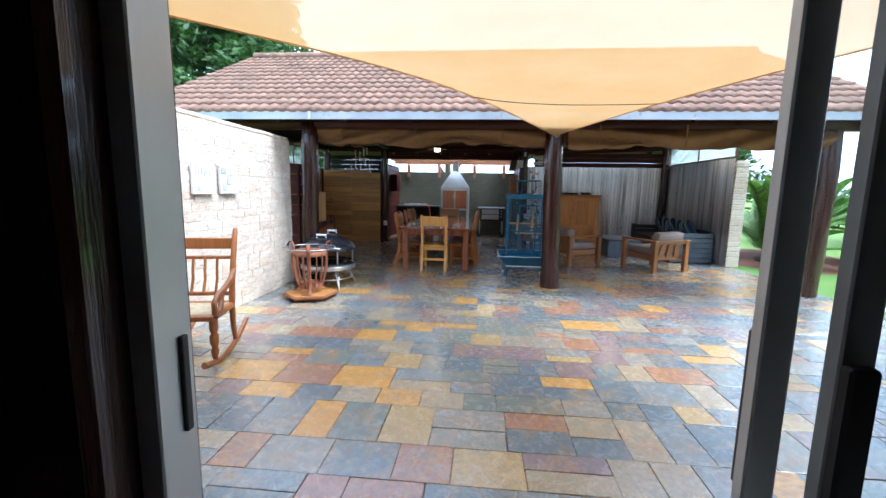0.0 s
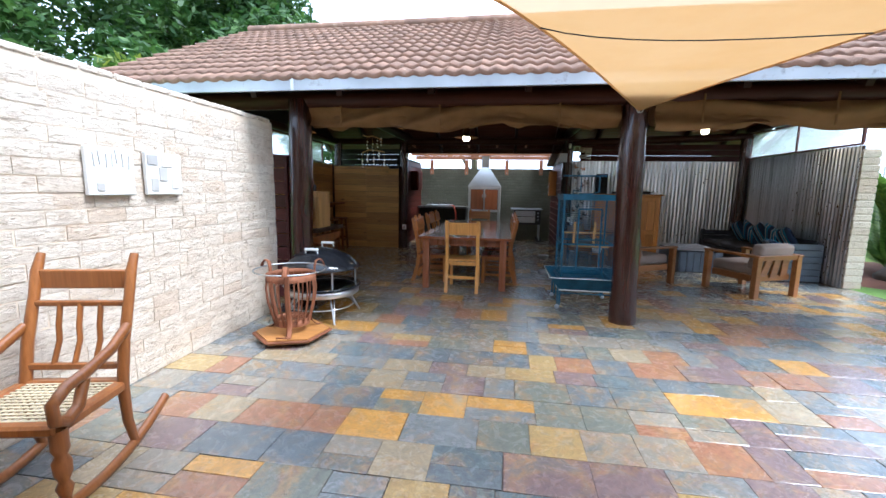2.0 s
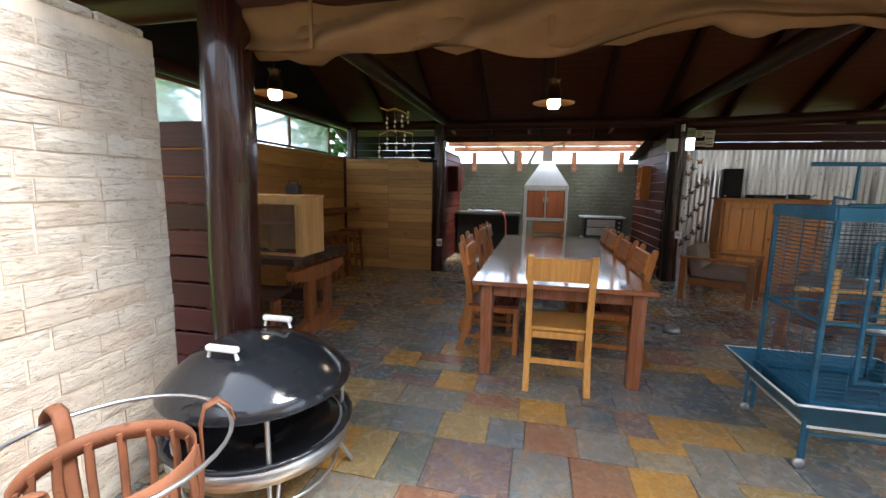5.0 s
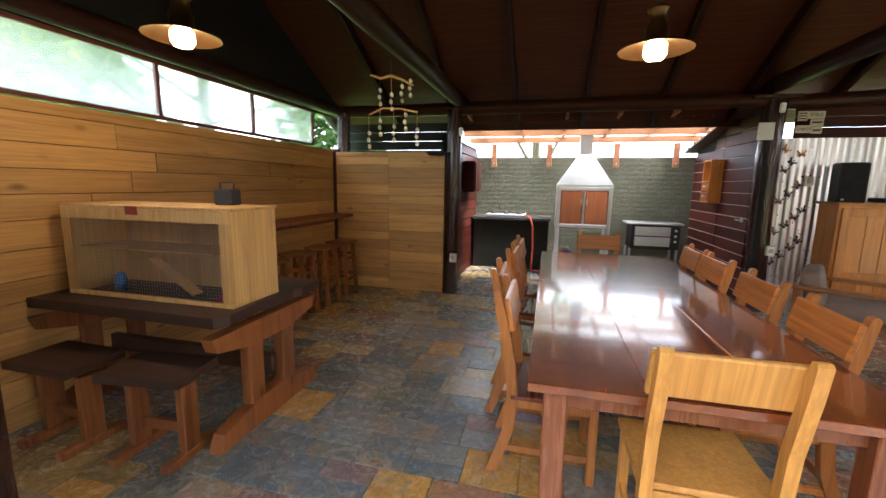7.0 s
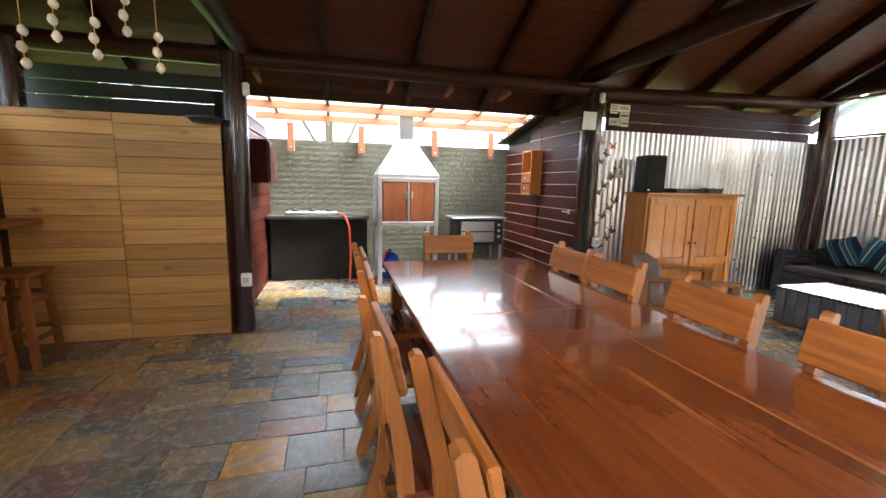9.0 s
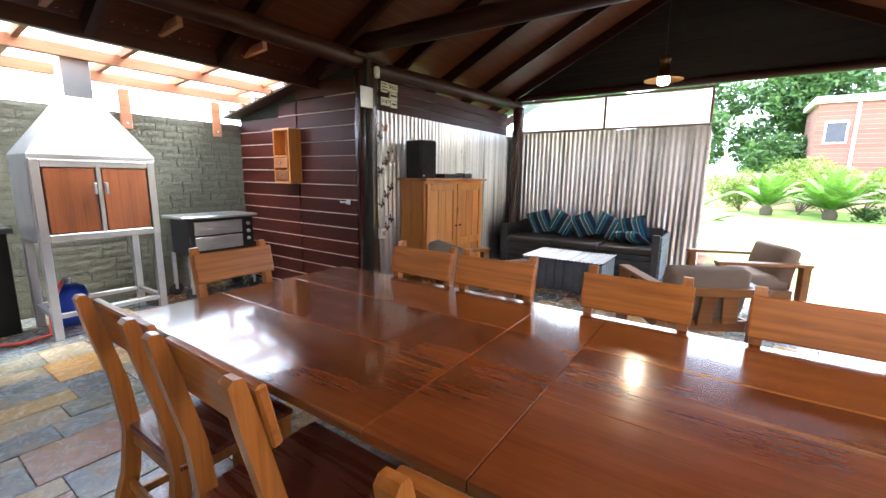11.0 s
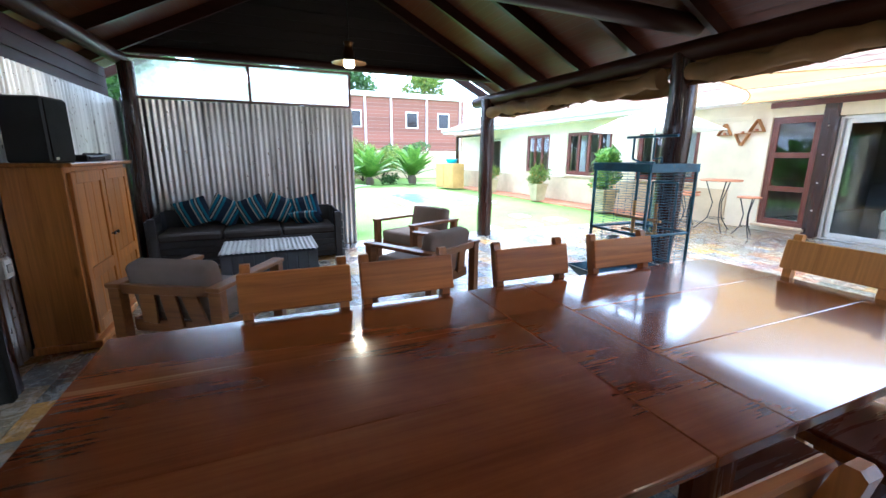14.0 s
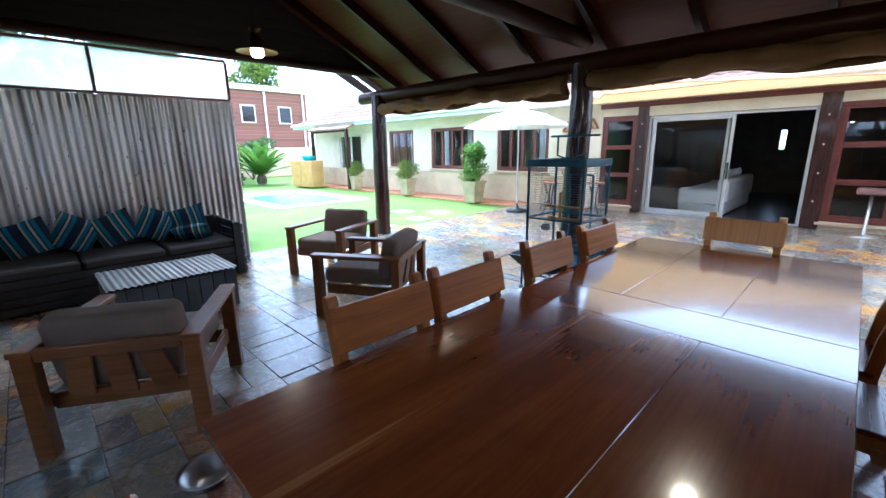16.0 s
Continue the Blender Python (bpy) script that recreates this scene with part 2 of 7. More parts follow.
def brick_mat(name, c, c2, rand, rough_face=0.5, stain_shade=(0.45, 0.33, 0.2)):
    n = Nodes(name)
    r = n.object_random() if rand == "object" else n.island_random()
    pos = n.t.nodes.new("ShaderNodeNewGeometry").outputs["Position"]
    base = n.ramp(r, [(0, c), (0.75, tuple((a * 3 + b) / 4 for a, b in zip(c, c2))), (1, c2)])
    st = n.add("ShaderNodeMapping")
    st.inputs["Scale"].default_value = (0.7, 0.4, 1.7)
    n.link(pos, st.inputs["Vector"])
    face = n.noise(st.outputs[0], 30, 7, 0.74, 1.4)
    blot = n.noise(pos, 2.6, 6, 0.68)
    col = n.mix(n.ramp(blot, [(0.5, (0, 0, 0)), (0.78, (0.5,) * 3)]), base, stain_shade)
    # low spots of the face: stain, deepened with painted shade to show relief
    col = n.mix(n.ramp(face, [(0.34, (0.85,) * 3), (0.48, (0, 0, 0))]), col, dark(stain_shade, 0.85))
    n.color(col)
    n.b.inputs["Roughness"].default_value = 0.85
    n.bump(face, rough_face, 0.02)
    return n.mat


def leaf_mat(name, c, c2, trans=0.35):
    n = Nodes(name)
    col = n.ramp(n.island_random(), [(0, c), (0.6, tuple((a + b) / 2 for a, b in zip(c, c2))), (1, c2)])
    n.color(col)
    n.b.inputs["Roughness"].default_value = 0.5
    tr = n.t.nodes.new("ShaderNodeBsdfTranslucent")
    n.link(col, tr.inputs[0])
    mx = n.t.nodes.new("ShaderNodeMixShader")
    mx.inputs[0].default_value = trans
    n.link(n.b.outputs[0], mx.inputs[1])
    n.link(tr.outputs[0], mx.inputs[2])
    n.link(mx.outputs[0], n.out.inputs[0])
    return n.mat


def cloth_thin(name, c, c2, trans=0.4, scale=2.5):
    n = Nodes(name)
    v = n.coords(shift=False)
    col = n.ramp(n.noise(v, scale, 5, 0.6), [(0.3, c), (0.75, c2)])
    weave = n.noise(v, 160, 2, 0.5)
    n.color(col)
    n.b.inputs["Roughness"].default_value = 0.85
    n.bump(weave, 0.15, 0.003)
    tr = n.t.nodes.new("ShaderNodeBsdfTranslucent")
    n.link(col, tr.inputs[0])
    mx = n.t.nodes.new("ShaderNodeMixShader")
    mx.inputs[0].default_value = trans
    n.link(n.b.outputs[0], mx.inputs[1])
    n.link(tr.outputs[0], mx.inputs[2])
    n.link(mx.outputs[0], n.out.inputs[0])
    return n.mat


def glass_mat(name, tint=(0.95, 0.98, 0.97), rough=0.0):
    n = Nodes(name)
    n.color(tint)
    n.b.inputs["Transmission Weight"].default_value = 1.0
    n.b.inputs["Roughness"].default_value = rough
    n.b.inputs["IOR"].default_value = 1.1 if rough == 0 else 1.2
    return n.mat


def galv_mat(name):
    n = Nodes(name)
    v = n.coords((3, 3, 0.12))
    a = n.noise(v, 3, 4, 0.6)
    b = n.noise(n.coords((1, 1, 0.3)), 45, 3, 0.6)
    # upright dark and bright streaks put the metal's reflections into the colour
    n.color(n.ramp(a, [(0.28, (0.20, 0.205, 0.215)), (0.46, (0.60, 0.61, 0.63)), (0.75, (0.86, 0.87, 0.89))]))
    n.rough(b, 0.22, 0.38)
    n.b.inputs["Metallic"].default_value = 0.95
    n.bump(b, 0.03, 0.002)
    return n.mat


def glow_mat(name, c, strength):
    n = Nodes(name)
    n.color(c)
    n.b.inputs["Emission Color"].default_value = (*c, 1)
    n.b.inputs["Emission Strength"].default_value = strength
    return n.mat


SLATE, SLATE_J = slate_mat("slate_tile", "object"), slate_mat("slate_rest", "island")
GROUT = plain("slate_grout", (0.17, 0.14, 0.115), 0.75, 0, 0.3, 20, 0.3)
BRICK, BRICK_J = [brick_mat("cream_brick" + s, (0.80, 0.70, 0.57), (0.73, 0.59, 0.45), r, 1.0, (0.42, 0.28, 0.16)) for s, r in (("", "object"), ("_rest", "island"))]
MORTAR = plain("cream_mortar", (0.66, 0.54, 0.41), 0.9, 0, 0.2, 20, 0.6)
GBRICK, GBRICK_J = [brick_mat("green_brick" + s, (0.112, 0.11, 0.072), (0.135, 0.13, 0.09), r, 0.7, (0.075, 0.072, 0.047)) for s, r in (("", "object"), ("_rest", "island"))]
GMORTAR = plain("green_mortar", (0.075, 0.075, 0.05), 0.85, 0, 0.2, 20, 0.3)
LOG = wood("log_varnish", (0.036, 0.0105, 0.0075), 2, (0.12, 0.34), 0.7, 0.1, True, 0.4)
LOG_X = wood("log_varnish_x", (0.045, 0.015, 0.009), 0, (0.3, 0.5), 0.5, 0.15)
LOG_Y = wood("log_varnish_y", (0.026, 0.009, 0.006), 1, (0.3, 0.5), 0.5, 0.15)
MAROON_Y = wood("maroon_board_y", (0.05, 0.010, 0.006), 1, (0.4, 0.6), 0.4, 0.3, False)
MAROON_X = wood("maroon_board_x", (0.055, 0.011, 0.009), 0, (0.4, 0.6), 0.4, 0.3, False)
for _m in (MAROON_X, MAROON_Y, LOG_X, LOG_Y, LOG):
    _m.node_tree.nodes["Principled BSDF"].inputs["Specular IOR Level"].default_value = 0.4 if _m == LOG else 0.15

for _k in LOG.node_tree.nodes:
    if _k.type == "BUMP":
        _k.inputs["Strength"].default_value, _k.inputs["Distance"].default_value = 0.45, 0.012
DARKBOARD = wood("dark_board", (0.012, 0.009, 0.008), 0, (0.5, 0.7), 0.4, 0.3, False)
PINE_X = wood("pine_plank_x", (0.66, 0.38, 0.13), 0, (0.42, 0.62), 0.3, 0.26)
PINE_Y = wood("pine_plank_y", (0.56, 0.295, 0.09), 1, (0.42, 0.62), 0.34, 0.24)
CEIL = wood("ceiling_plank", (0.068, 0.019, 0.008), 0, (0.4, 0.6), 0.4, 0.4, False)
CEIL.node_tree.nodes["Principled BSDF"].inputs["Specular IOR Level"].default_value = 0.15
TABLE_W = table_mat()
CHAIR_W = wood("chair_wood", (0.45, 0.165, 0.033), 2, (0.25, 0.42), 0.35, 0.22, False, 0.2)
CHAIR_BACK = wood("chair_back_wood", (0.47, 0.165, 0.030), 0, (0.25, 0.42), 0.62, 0.22, True, 0.2)
PALE_W = wood("pale_chair_wood", (0.64, 0.32, 0.075), 2, (0.3, 0.45), 0.25, 0.15, False, 0.2)
SEAT_RED = wood("red_seat_wood", (0.19, 0.05, 0.03), 0, (0.2, 0.35), 0.4, 0.2, False, 0.3)
LEG_RED = wood("red_leg_wood", (0.25, 0.085, 0.035), 2, (0.2, 0.35), 0.4, 0.2, False, 0.3)
TEAK = wood("rocker_wood", (0.31, 0.115, 0.03), 2, (0.28, 0.45), 0.4, 0.2, False, 0.2)
ARM_W = wood("armchair_wood", (0.27, 0.108, 0.029), 0, (0.3, 0.5), 0.35, 0.25, False, 0.1)
RUSTIC = wood("rustic_dark_wood", (0.048, 0.019, 0.009), 0, (0.5, 0.75), 0.6, 0.3)
RUSTIC_L = wood("rustic_leg_wood", (0.27, 0.088, 0.021), 2, (0.4, 0.6), 0.75, 0.3)
PLY = wood("plywood", (0.66, 0.39, 0.135), 2, (0.45, 0.6), 0.3, 0.15)
CAB_W = wood("cabinet_pine", (0.58, 0.235, 0.05), 2, (0.28, 0.45), 0.35, 0.2, True, 0.2)
SLEEPER = wood("box_wood", (0.45, 0.21, 0.06), 0, (0.4, 0.6), 0.35, 0.2)
PERGOLA = wood("pergola_wood", (0.44, 0.19, 0.09), 0, (0.5, 0.7), 0.3, 0.2, False)
DOORW = wood("braai_door_wood", (0.33, 0.10, 0.035), 2, (0.25, 0.4), 0.5, 0.3, False, 0.3)
WINRED = plain("red_brown_frame", (0.13, 0.035, 0.025), 0.35, 0, 0.2)
GALV = galv_mat("galvanised_sheet")
STEEL = plain("brushed_steel", (0.52, 0.53, 0.54), 0.33, 0.9, 0.12, 10, 0.05)
STEEL_P = plain("grey_steel_frame", (0.48, 0.49, 0.50), 0.4, 0.5, 0.12, 10, 0.05)
ALU = plain("aluminium_frame", (0.56, 0.57, 0.56), 0.42, 0.4, 0.1, 10, 0.03)
RUST = plain("rusty_steel", (0.23, 0.085, 0.038), 0.75, 0.25, 0.35, 18, 0.3, (0.12, 0.045, 0.025))
BLACK = plain("black_enamel", (0.014, 0.015, 0.018), 0.12, 0, 0.3)
BLACK_M = plain("black_plastic", (0.018, 0.018, 0.02), 0.5, 0, 0.3)
BRONZE = plain("bronze_lamp", (0.11, 0.055, 0.02), 0.38, 0.8, 0.3)
FASCIA = plain("grey_fascia", (0.37, 0.40, 0.42), 0.55, 0.1, 0.2, 8, 0.1, (0.27, 0.28, 0.28))
CANVAS = cloth_thin("khaki_canvas", (0.16, 0.082, 0.026), (0.26, 0.14, 0.048), 0.12)
SAIL = cloth_thin("shade_cloth", (0.60, 0.345, 0.125), (0.66, 0.42, 0.19), 0.32, 1.2)
_n = SAIL.node_tree
_net, _mx = _n.nodes.new("ShaderNodeBsdfTransparent"), _n.nodes.new("ShaderNodeMixShader")
_net.inputs[0].default_value = (1.0, 0.95, 0.86, 1)
_mx.inputs[0].default_value = 0.12
_n.links.new(_n.nodes["Material Output"].inputs[0].links[0].from_socket, _mx.inputs[1])
_n.links.new(_net.outputs[0], _mx.inputs[2])
_n.links.new(_mx.outputs[0], _n.nodes["Material Output"].inputs[0])
WHITE_C = cloth_thin("white_umbrella_cloth", (0.80, 0.76, 0.68), (0.82, 0.79, 0.72), 0.35)
CUSH = plain("taupe_cushion", (0.225, 0.17, 0.135), 0.9, 0, 0.12, 12, 0.25)
PALLET = plain("charcoal_pallet", (0.032, 0.036, 0.045), 0.55, 0, 0.35, 14, 0.2)
PALLET_G = plain("slate_grey_paint", (0.11, 0.135, 0.165), 0.55, 0, 0.25, 14, 0.2)
CAGE_B = plain("teal_cage_paint", (0.018, 0.105, 0.18), 0.42, 0.1, 0.35, 25, 0.15, (0.07, 0.14, 0.165))
WHITE = plain("white_paint", (0.78, 0.77, 0.74), 0.5, 0, 0.06)
WHITE_SOFA = plain("white_sofa_cloth", (0.70, 0.71, 0.73), 0.9, 0, 0.08)
PLASTER = plain("cream_plaster", (0.73, 0.64, 0.47), 0.85, 0, 0.1, 8, 0.2)
PLASTER_L = plain("tan_plaster", (0.55, 0.42, 0.27), 0.85, 0, 0.15, 8, 0.2)
PLAQUE = plain("plaque_stone", (0.68, 0.66, 0.61), 0.8, 0, 0.12, 16, 0.3)
PLAQUE_G = plain("plaque_grey", (0.42, 0.40, 0.37), 0.8, 0, 0.12)
ROOF_T = plain("roof_tile", (0.20, 0.112, 0.070), 0.75, 0, 0.35, 10, 0.4, (0.31, 0.215, 0.145))
TERRACOTTA = plain("terracotta", (0.52, 0.22, 0.11), 0.7, 0, 0.2)
POT_M = plain("sandstone_pot", (0.46, 0.37, 0.22), 0.8, 0, 0.2)
GLASS = glass_mat("window_glass")
GLASS.node_tree.nodes["Principled BSDF"].inputs["IOR"].default_value = 1.4
FROST = glass_mat("hazy_glass", (0.95, 0.99, 0.97), 0.10)
_n = FROST.node_tree
_tr = _n.nodes.new("ShaderNodeBsdfTranslucent")
_tr.inputs[0].default_value = (0.86, 0.92, 0.92, 1)
_mx = _n.nodes.new("ShaderNodeMixShader")
_mx.inputs[0].default_value = 0.24
_n.links.new(_n.nodes["Principled BSDF"].outputs[0], _mx.inputs[1])
_n.links.new(_tr.outputs[0], _mx.inputs[2])
_n.links.new(_mx.outputs[0], _n.nodes["Material Output"].inputs[0])
BLUE_GAS = plain("blue_gas_bottle", (0.012, 0.05, 0.42), 0.35, 0, 0.1)
RED_HOSE = plain("red_hose", (0.55, 0.07, 0.03), 0.45, 0, 0.1)
ORANGE = plain("orange_cupboard", (0.52, 0.31, 0.10), 0.6, 0, 0.15)
SOIL = plain("red_soil", (0.17, 0.065, 0.035), 0.95, 0, 0.3, 10, 0.5)
DARK_TOP = plain("dark_counter", (0.035, 0.033, 0.03), 0.35, 0, 0.3)
BLACKBRICK = plain("dark_counter_front", (0.017, 0.016, 0.013), 0.8, 0, 0.3, 12, 0.4, spec=0.2)
CANE = plain("woven_cane", (0.62, 0.52, 0.34), 0.7, 0, 0.2, 60, 0.6)
LEAF_TREE = leaf_mat("tree_leaf", (0.03, 0.085, 0.02), (0.10, 0.19, 0.04))
LEAF_Y = leaf_mat("yellow_green_leaf", (0.06, 0.14, 0.02), (0.26, 0.30, 0.04))
LEAF_CY = leaf_mat("cycad_leaf", (0.07, 0.18, 0.025), (0.22, 0.36, 0.06), 0.3)
BARK = wood("bark", (0.10, 0.075, 0.055), 2, (0.8, 0.95), 0.5, 0.2, False)
BULB = glow_mat("lamp_glass", (1.0, 0.82, 0.52), 6.0)


def lawn_mat():
    n = Nodes("lawn")
    pos = n.t.nodes.new("ShaderNodeNewGeometry").outputs["Position"]
    a = n.noise(pos, 0.35, 5, 0.6)
    b = n.noise(pos, 30, 6, 0.7)
    col = n.ramp(a, [(0.3, (0.10, 0.20, 0.03)), (0.55, (0.16, 0.27, 0.045)), (0.75, (0.24, 0.28, 0.07))])
    n.color(n.mix(0.55, col, n.ramp(b, [(0.3, (0.5, 0.5, 0.4)), (0.7, (1.35, 1.35, 1.2))]), "MULTIPLY"))
    n.b.inputs["Roughness"].default_value = 0.9
    n.bump(b, 0.8, 0.03)
    return n.mat


def face_brick_mat():
    n = Nodes("far_face_brick")
    tc = n.t.nodes.new("ShaderNodeTexCoord")
    mp = n.t.nodes.new("ShaderNodeMapping")
    mp.inputs["Rotation"].default_value = (radians(90), 0, radians(90))
    n.link(tc.outputs["Object"], mp.inputs[0])
    br = n.add("ShaderNodeTexBrick", Scale=1.0)
    br.inputs["Color1"].default_value, br.inputs["Color2"].default_value = (0.25, 0.10, 0.068, 1), (0.18, 0.075, 0.052, 1)
    br.inputs["Mortar"].default_value = (0.27, 0.21, 0.17, 1)
    br.inputs["Brick Width"].default_value, br.inputs["Row Height"].default_value = 0.23, 0.085
    br.inputs["Mortar Size"].default_value = 0.008
    n.link(mp.outputs[0], br.inputs["Vector"])
    n.color(br.outputs[0])
    n.b.inputs["Roughness"].default_value = 0.9
    return n.mat


LAWN, FACE_BRICK = lawn_mat(), face_brick_mat()


def stripe_mat():
    n = Nodes("striped_cushion")
    tc = n.t.nodes.new("ShaderNodeTexCoord")
    sep = n.t.nodes.new("ShaderNodeSeparateXYZ")
    n.link(tc.outputs["Object"], sep.inputs[0])
    mu = n.add("ShaderNodeMath")
    mu.operation = "MULTIPLY"
    mu.inputs[1].default_value = 4.6
    n.link(sep.outputs["X"], mu.inputs[0])
    fr = n.add("ShaderNodeMath")
    fr.operation = "FRACT"
    n.link(mu.outputs[0], fr.inputs[0])
    navy, teal, pale = (0.012, 0.03, 0.07), (0.02, 0.22, 0.36), (0.55, 0.56, 0.52)
    n.color(n.ramp(fr.outputs[0], [(0, navy), (0.3, teal), (0.46, navy), (0.52, pale), (0.62, navy), (0.68, teal), (0.84, pale), (0.92, navy)], True))
    n.b.inputs["Roughness"].default_value = 0.9
    n.bump(n.noise(n.coords(), 90, 3), 0.2, 0.003)
    return n.mat


STRIPE = stripe_mat()

# ---- plan ----
WALL_X = -2.345          # face of the cream brick wall
LEFT_X = -3.95           # face of the pine clad wall
HOUSE_Y = 1.297          # face of the house
POST_Y = 6.69            # front posts of the pavilion
BACK_Y = 14.35           # green brick wall behind the cooking place
EAVE_Y, EAVE_Z, RIDGE_Y, RIDGE_Z = 5.95, 2.46, 9.42, 4.2
EAVE_BACK, VERGE_X, EAVE_RX = 12.89, -4.45, 5.72
SLOPE = (RIDGE_Z - EAVE_Z) / (RIDGE_Y - EAVE_Y)


def roof_z(x, y):
    return EAVE_Z + SLOPE * min(y - EAVE_Y, EAVE_BACK - y)


# ground, one sheet to the horizon
g = geo()
put_in(g, [(-400, -400, -0.06), (400, -400, -0.06), (400, 400, -0.06), (-400, 400, -0.06)], [(0, 1, 2, 3)])
setting("ground", g, LAWN, "short green lawn with paler worn patches", "lawn")

# slab below the slate
g = geo()
box(g, (0.77, 7.75, -0.075), (9.66, 13.4, 0.12), 0.01)
floor_slab = setting("floor", g, GROUT, "multicoloured slate paving on the patio and under the roof", "slate floor")
g = geo()
box(g, (11.2, 1.5, -0.06), (11.3, 1.1, 0.1), 0.01)
setting("pavement", g, TERRACOTTA, "terracotta strip along the house wall", "pavement")
g = geo()
box(g, (0.5, -2.6, -0.065), (9.0, 7.7, 0.1), 0.003)
setting("floor_inside", g, plain("dark_floor_tile", (0.06, 0.055, 0.05), 0.25, 0, 0.2), "dark shiny tiles inside the house", "floor")

# cream brick wall core
g = geo()
box(g, (WALL_X - 0.1205, 3.88, 1.06), (0.23, 5.15, 2.15), 0.006)
wall_cream = setting("wall_west", g, MORTAR, "rough cream painted brick garden wall", "brick wall")
# green wall core
g = geo()
box(g, (-0.4, BACK_Y + 0.125, 1.0), (4.1, 0.23, 2.08), 0.006)
wall_green = setting("wall_north", g, GMORTAR, "green-grey painted brick wall behind the cooking place", "brick wall")

# pine clad walls: backing plus planks as parts
g = geo()
box(g, (LEFT_X - 0.08, 9.2, 0.99), (0.1, 5.2, 1.98), 0.004)
wall_pine = setting("wall_pine", g, RUSTIC, "wall clad in reclaimed pine planks below a strip of windows", "plank wall")
g = geo()
box(g, (-3.12, 11.80, 0.97), (1.62, 0.08, 1.94), 0.004)
wall_pine_back = setting("wall_pine_back", g, RUSTIC, "screen clad in pale pine planks", "plank wall")


def planks(parent, horizontal_axis, a0, a1, z0, z1, face, h, material, thick=0.022, lens=(0.7, 1.6), gap=0.004, side=1, lap=0.0):
    """Rows of boards on a wall, each its own part; face: the other coordinate."""
    z = z0
    shapes = {}
    while z < z1 - 0.02:
        hh = min(h * rnd.choice((0.85, 1.0, 1.0, 1.15)) if lens else h, z1 - z)
        a = a0
        while a < a1 - 0.01:
            ln = min(rnd.uniform(*lens), a1 - a) if lens else a1 - a
            if a1 - (a + ln) < 0.25:
                ln = a1 - a
            key = (round(ln, 2), round(hh, 3))
            if key not in shapes:
                gg = geo()
                size = (ln - gap, thick, hh - gap) if horizontal_axis == 0 else (thick, ln - gap, hh - gap)
                box(gg, (0, 0, 0), size, 0.003)
                shapes[key] = mesh_of("plank", gg)
            off = face + side * (thick / 2 + rnd.uniform(0, 0.003))
            tilt = RX(lap) if horizontal_axis == 0 else RY(-lap * side)
            m = T(a + ln / 2, off, z + hh / 2) @ RX(-lap * side) if horizontal_axis == 0 else T(off, a + ln / 2, z + hh / 2) @ tilt
            part("plank", shapes[key], material, parent, "", m)
            a += ln
        z += hh


planks(wall_pine, 1, 6.85, 11.74, 0.0, 1.985, LEFT_X - 0.03, 0.155, PINE_Y, lens=(1.3, 2.9))
for (a0, a1) in ((-3.93, -3.1), (-3.1, -2.29)):
    planks(wall_pine_back, 0, a0, a1, 0.0, 1.955, 11.76, 0.135, PINE_X, lens=(2, 3), side=-1)

g = geo()
box(g, (LEFT_X - 0.02, 11.80, 1.0), (0.14, 0.13, 2.0), 0.006)
setting("trim_corner", g, RUSTIC, "dark corner post between the pine plank walls", "corner post")

# dark boards over the pine screen
g = geo()
for k in range(4):
    box(g, (-3.1, 12.25, 1.95 + k * 0.13), (1.7, 0.03, 0.125), 0.004)
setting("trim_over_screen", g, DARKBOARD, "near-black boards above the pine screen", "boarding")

# maroon weatherboard walls of the cooking place
g = geo()
box(g, (-2.33, 13.1, 1.1), (0.06, 2.5, 2.2), 0.004)
wall_board_left = setting("wall_board_west", g, BLACKBRICK, "dark maroon weatherboard wall of the cooking place", "board wall")
planks(wall_board_left, 1, 11.9, 14.34, 0.0, 2.15, -2.30, 0.155, MAROON_Y, 0.024, None, 0.010, 1, 4)
g = geo()
prism(g, [(12.0, 0.0), (14.34, 0.0), (14.34, 2.135), (12.0, 2.57)], 0.06, Matrix(((0, 1, 0, 1.555), (1, 0, 0, 0), (0, 0, 1, 0), (0, 0, 0, 1))))
wall_board_right = setting("wall_board_east", g, BLACKBRICK, "maroon weatherboard shed wall with highlights laid on as pale strips", "board wall")
# pale strips stand in for the highlights along the board edges
EDGE_SHINE = plain("board_edge_shine", (0.42, 0.32, 0.27), 0.6)
for k in range(15):
    z = 0.04 + k * 0.158
    y1 = 14.33 if z + 0.15 < 2.08 else 14.33 - (z + 0.15 - 2.08) / 0.188
    if y1 - 12.05 < 0.3:
        break
    gg = geo()
    box(gg, (0, 0, 0), (0.024, y1 - 13.13, 0.146), 0.004)
    part("board", gg, MAROON_Y, wall_board_right, "", T(1.542, (y1 + 13.13) / 2, z + 0.079) @ RY(4))
    gg = geo()
    box(gg, (0, 0, 0), (0.026, 0.95, 0.146), 0.004)
    part("door_board", gg, MAROON_Y, wall_board_right, "", T(1.538, 12.63, z + 0.079) @ RY(4))
    gg = geo()
    box(gg, (0, 0, 0), (0.012, y1 - 12.15, 0.010), 0.002)
    part("joint_strip", gg, EDGE_SHINE, wall_board_right, "added pale strip for the highlight between two boards", T(1.528, (y1 + 12.15) / 2, z))
gg = geo()
box(gg, (1.515, 12.27, 1.12), (0.02, 0.05, 0.05), 0.006)
tube(gg, [(1.50, 12.27, 1.12), (1.48, 12.27, 1.12), (1.48, 12.36, 1.12)], 0.009, 8)
part("door_lock", gg, STEEL, wall_board_right, "steel door handle")
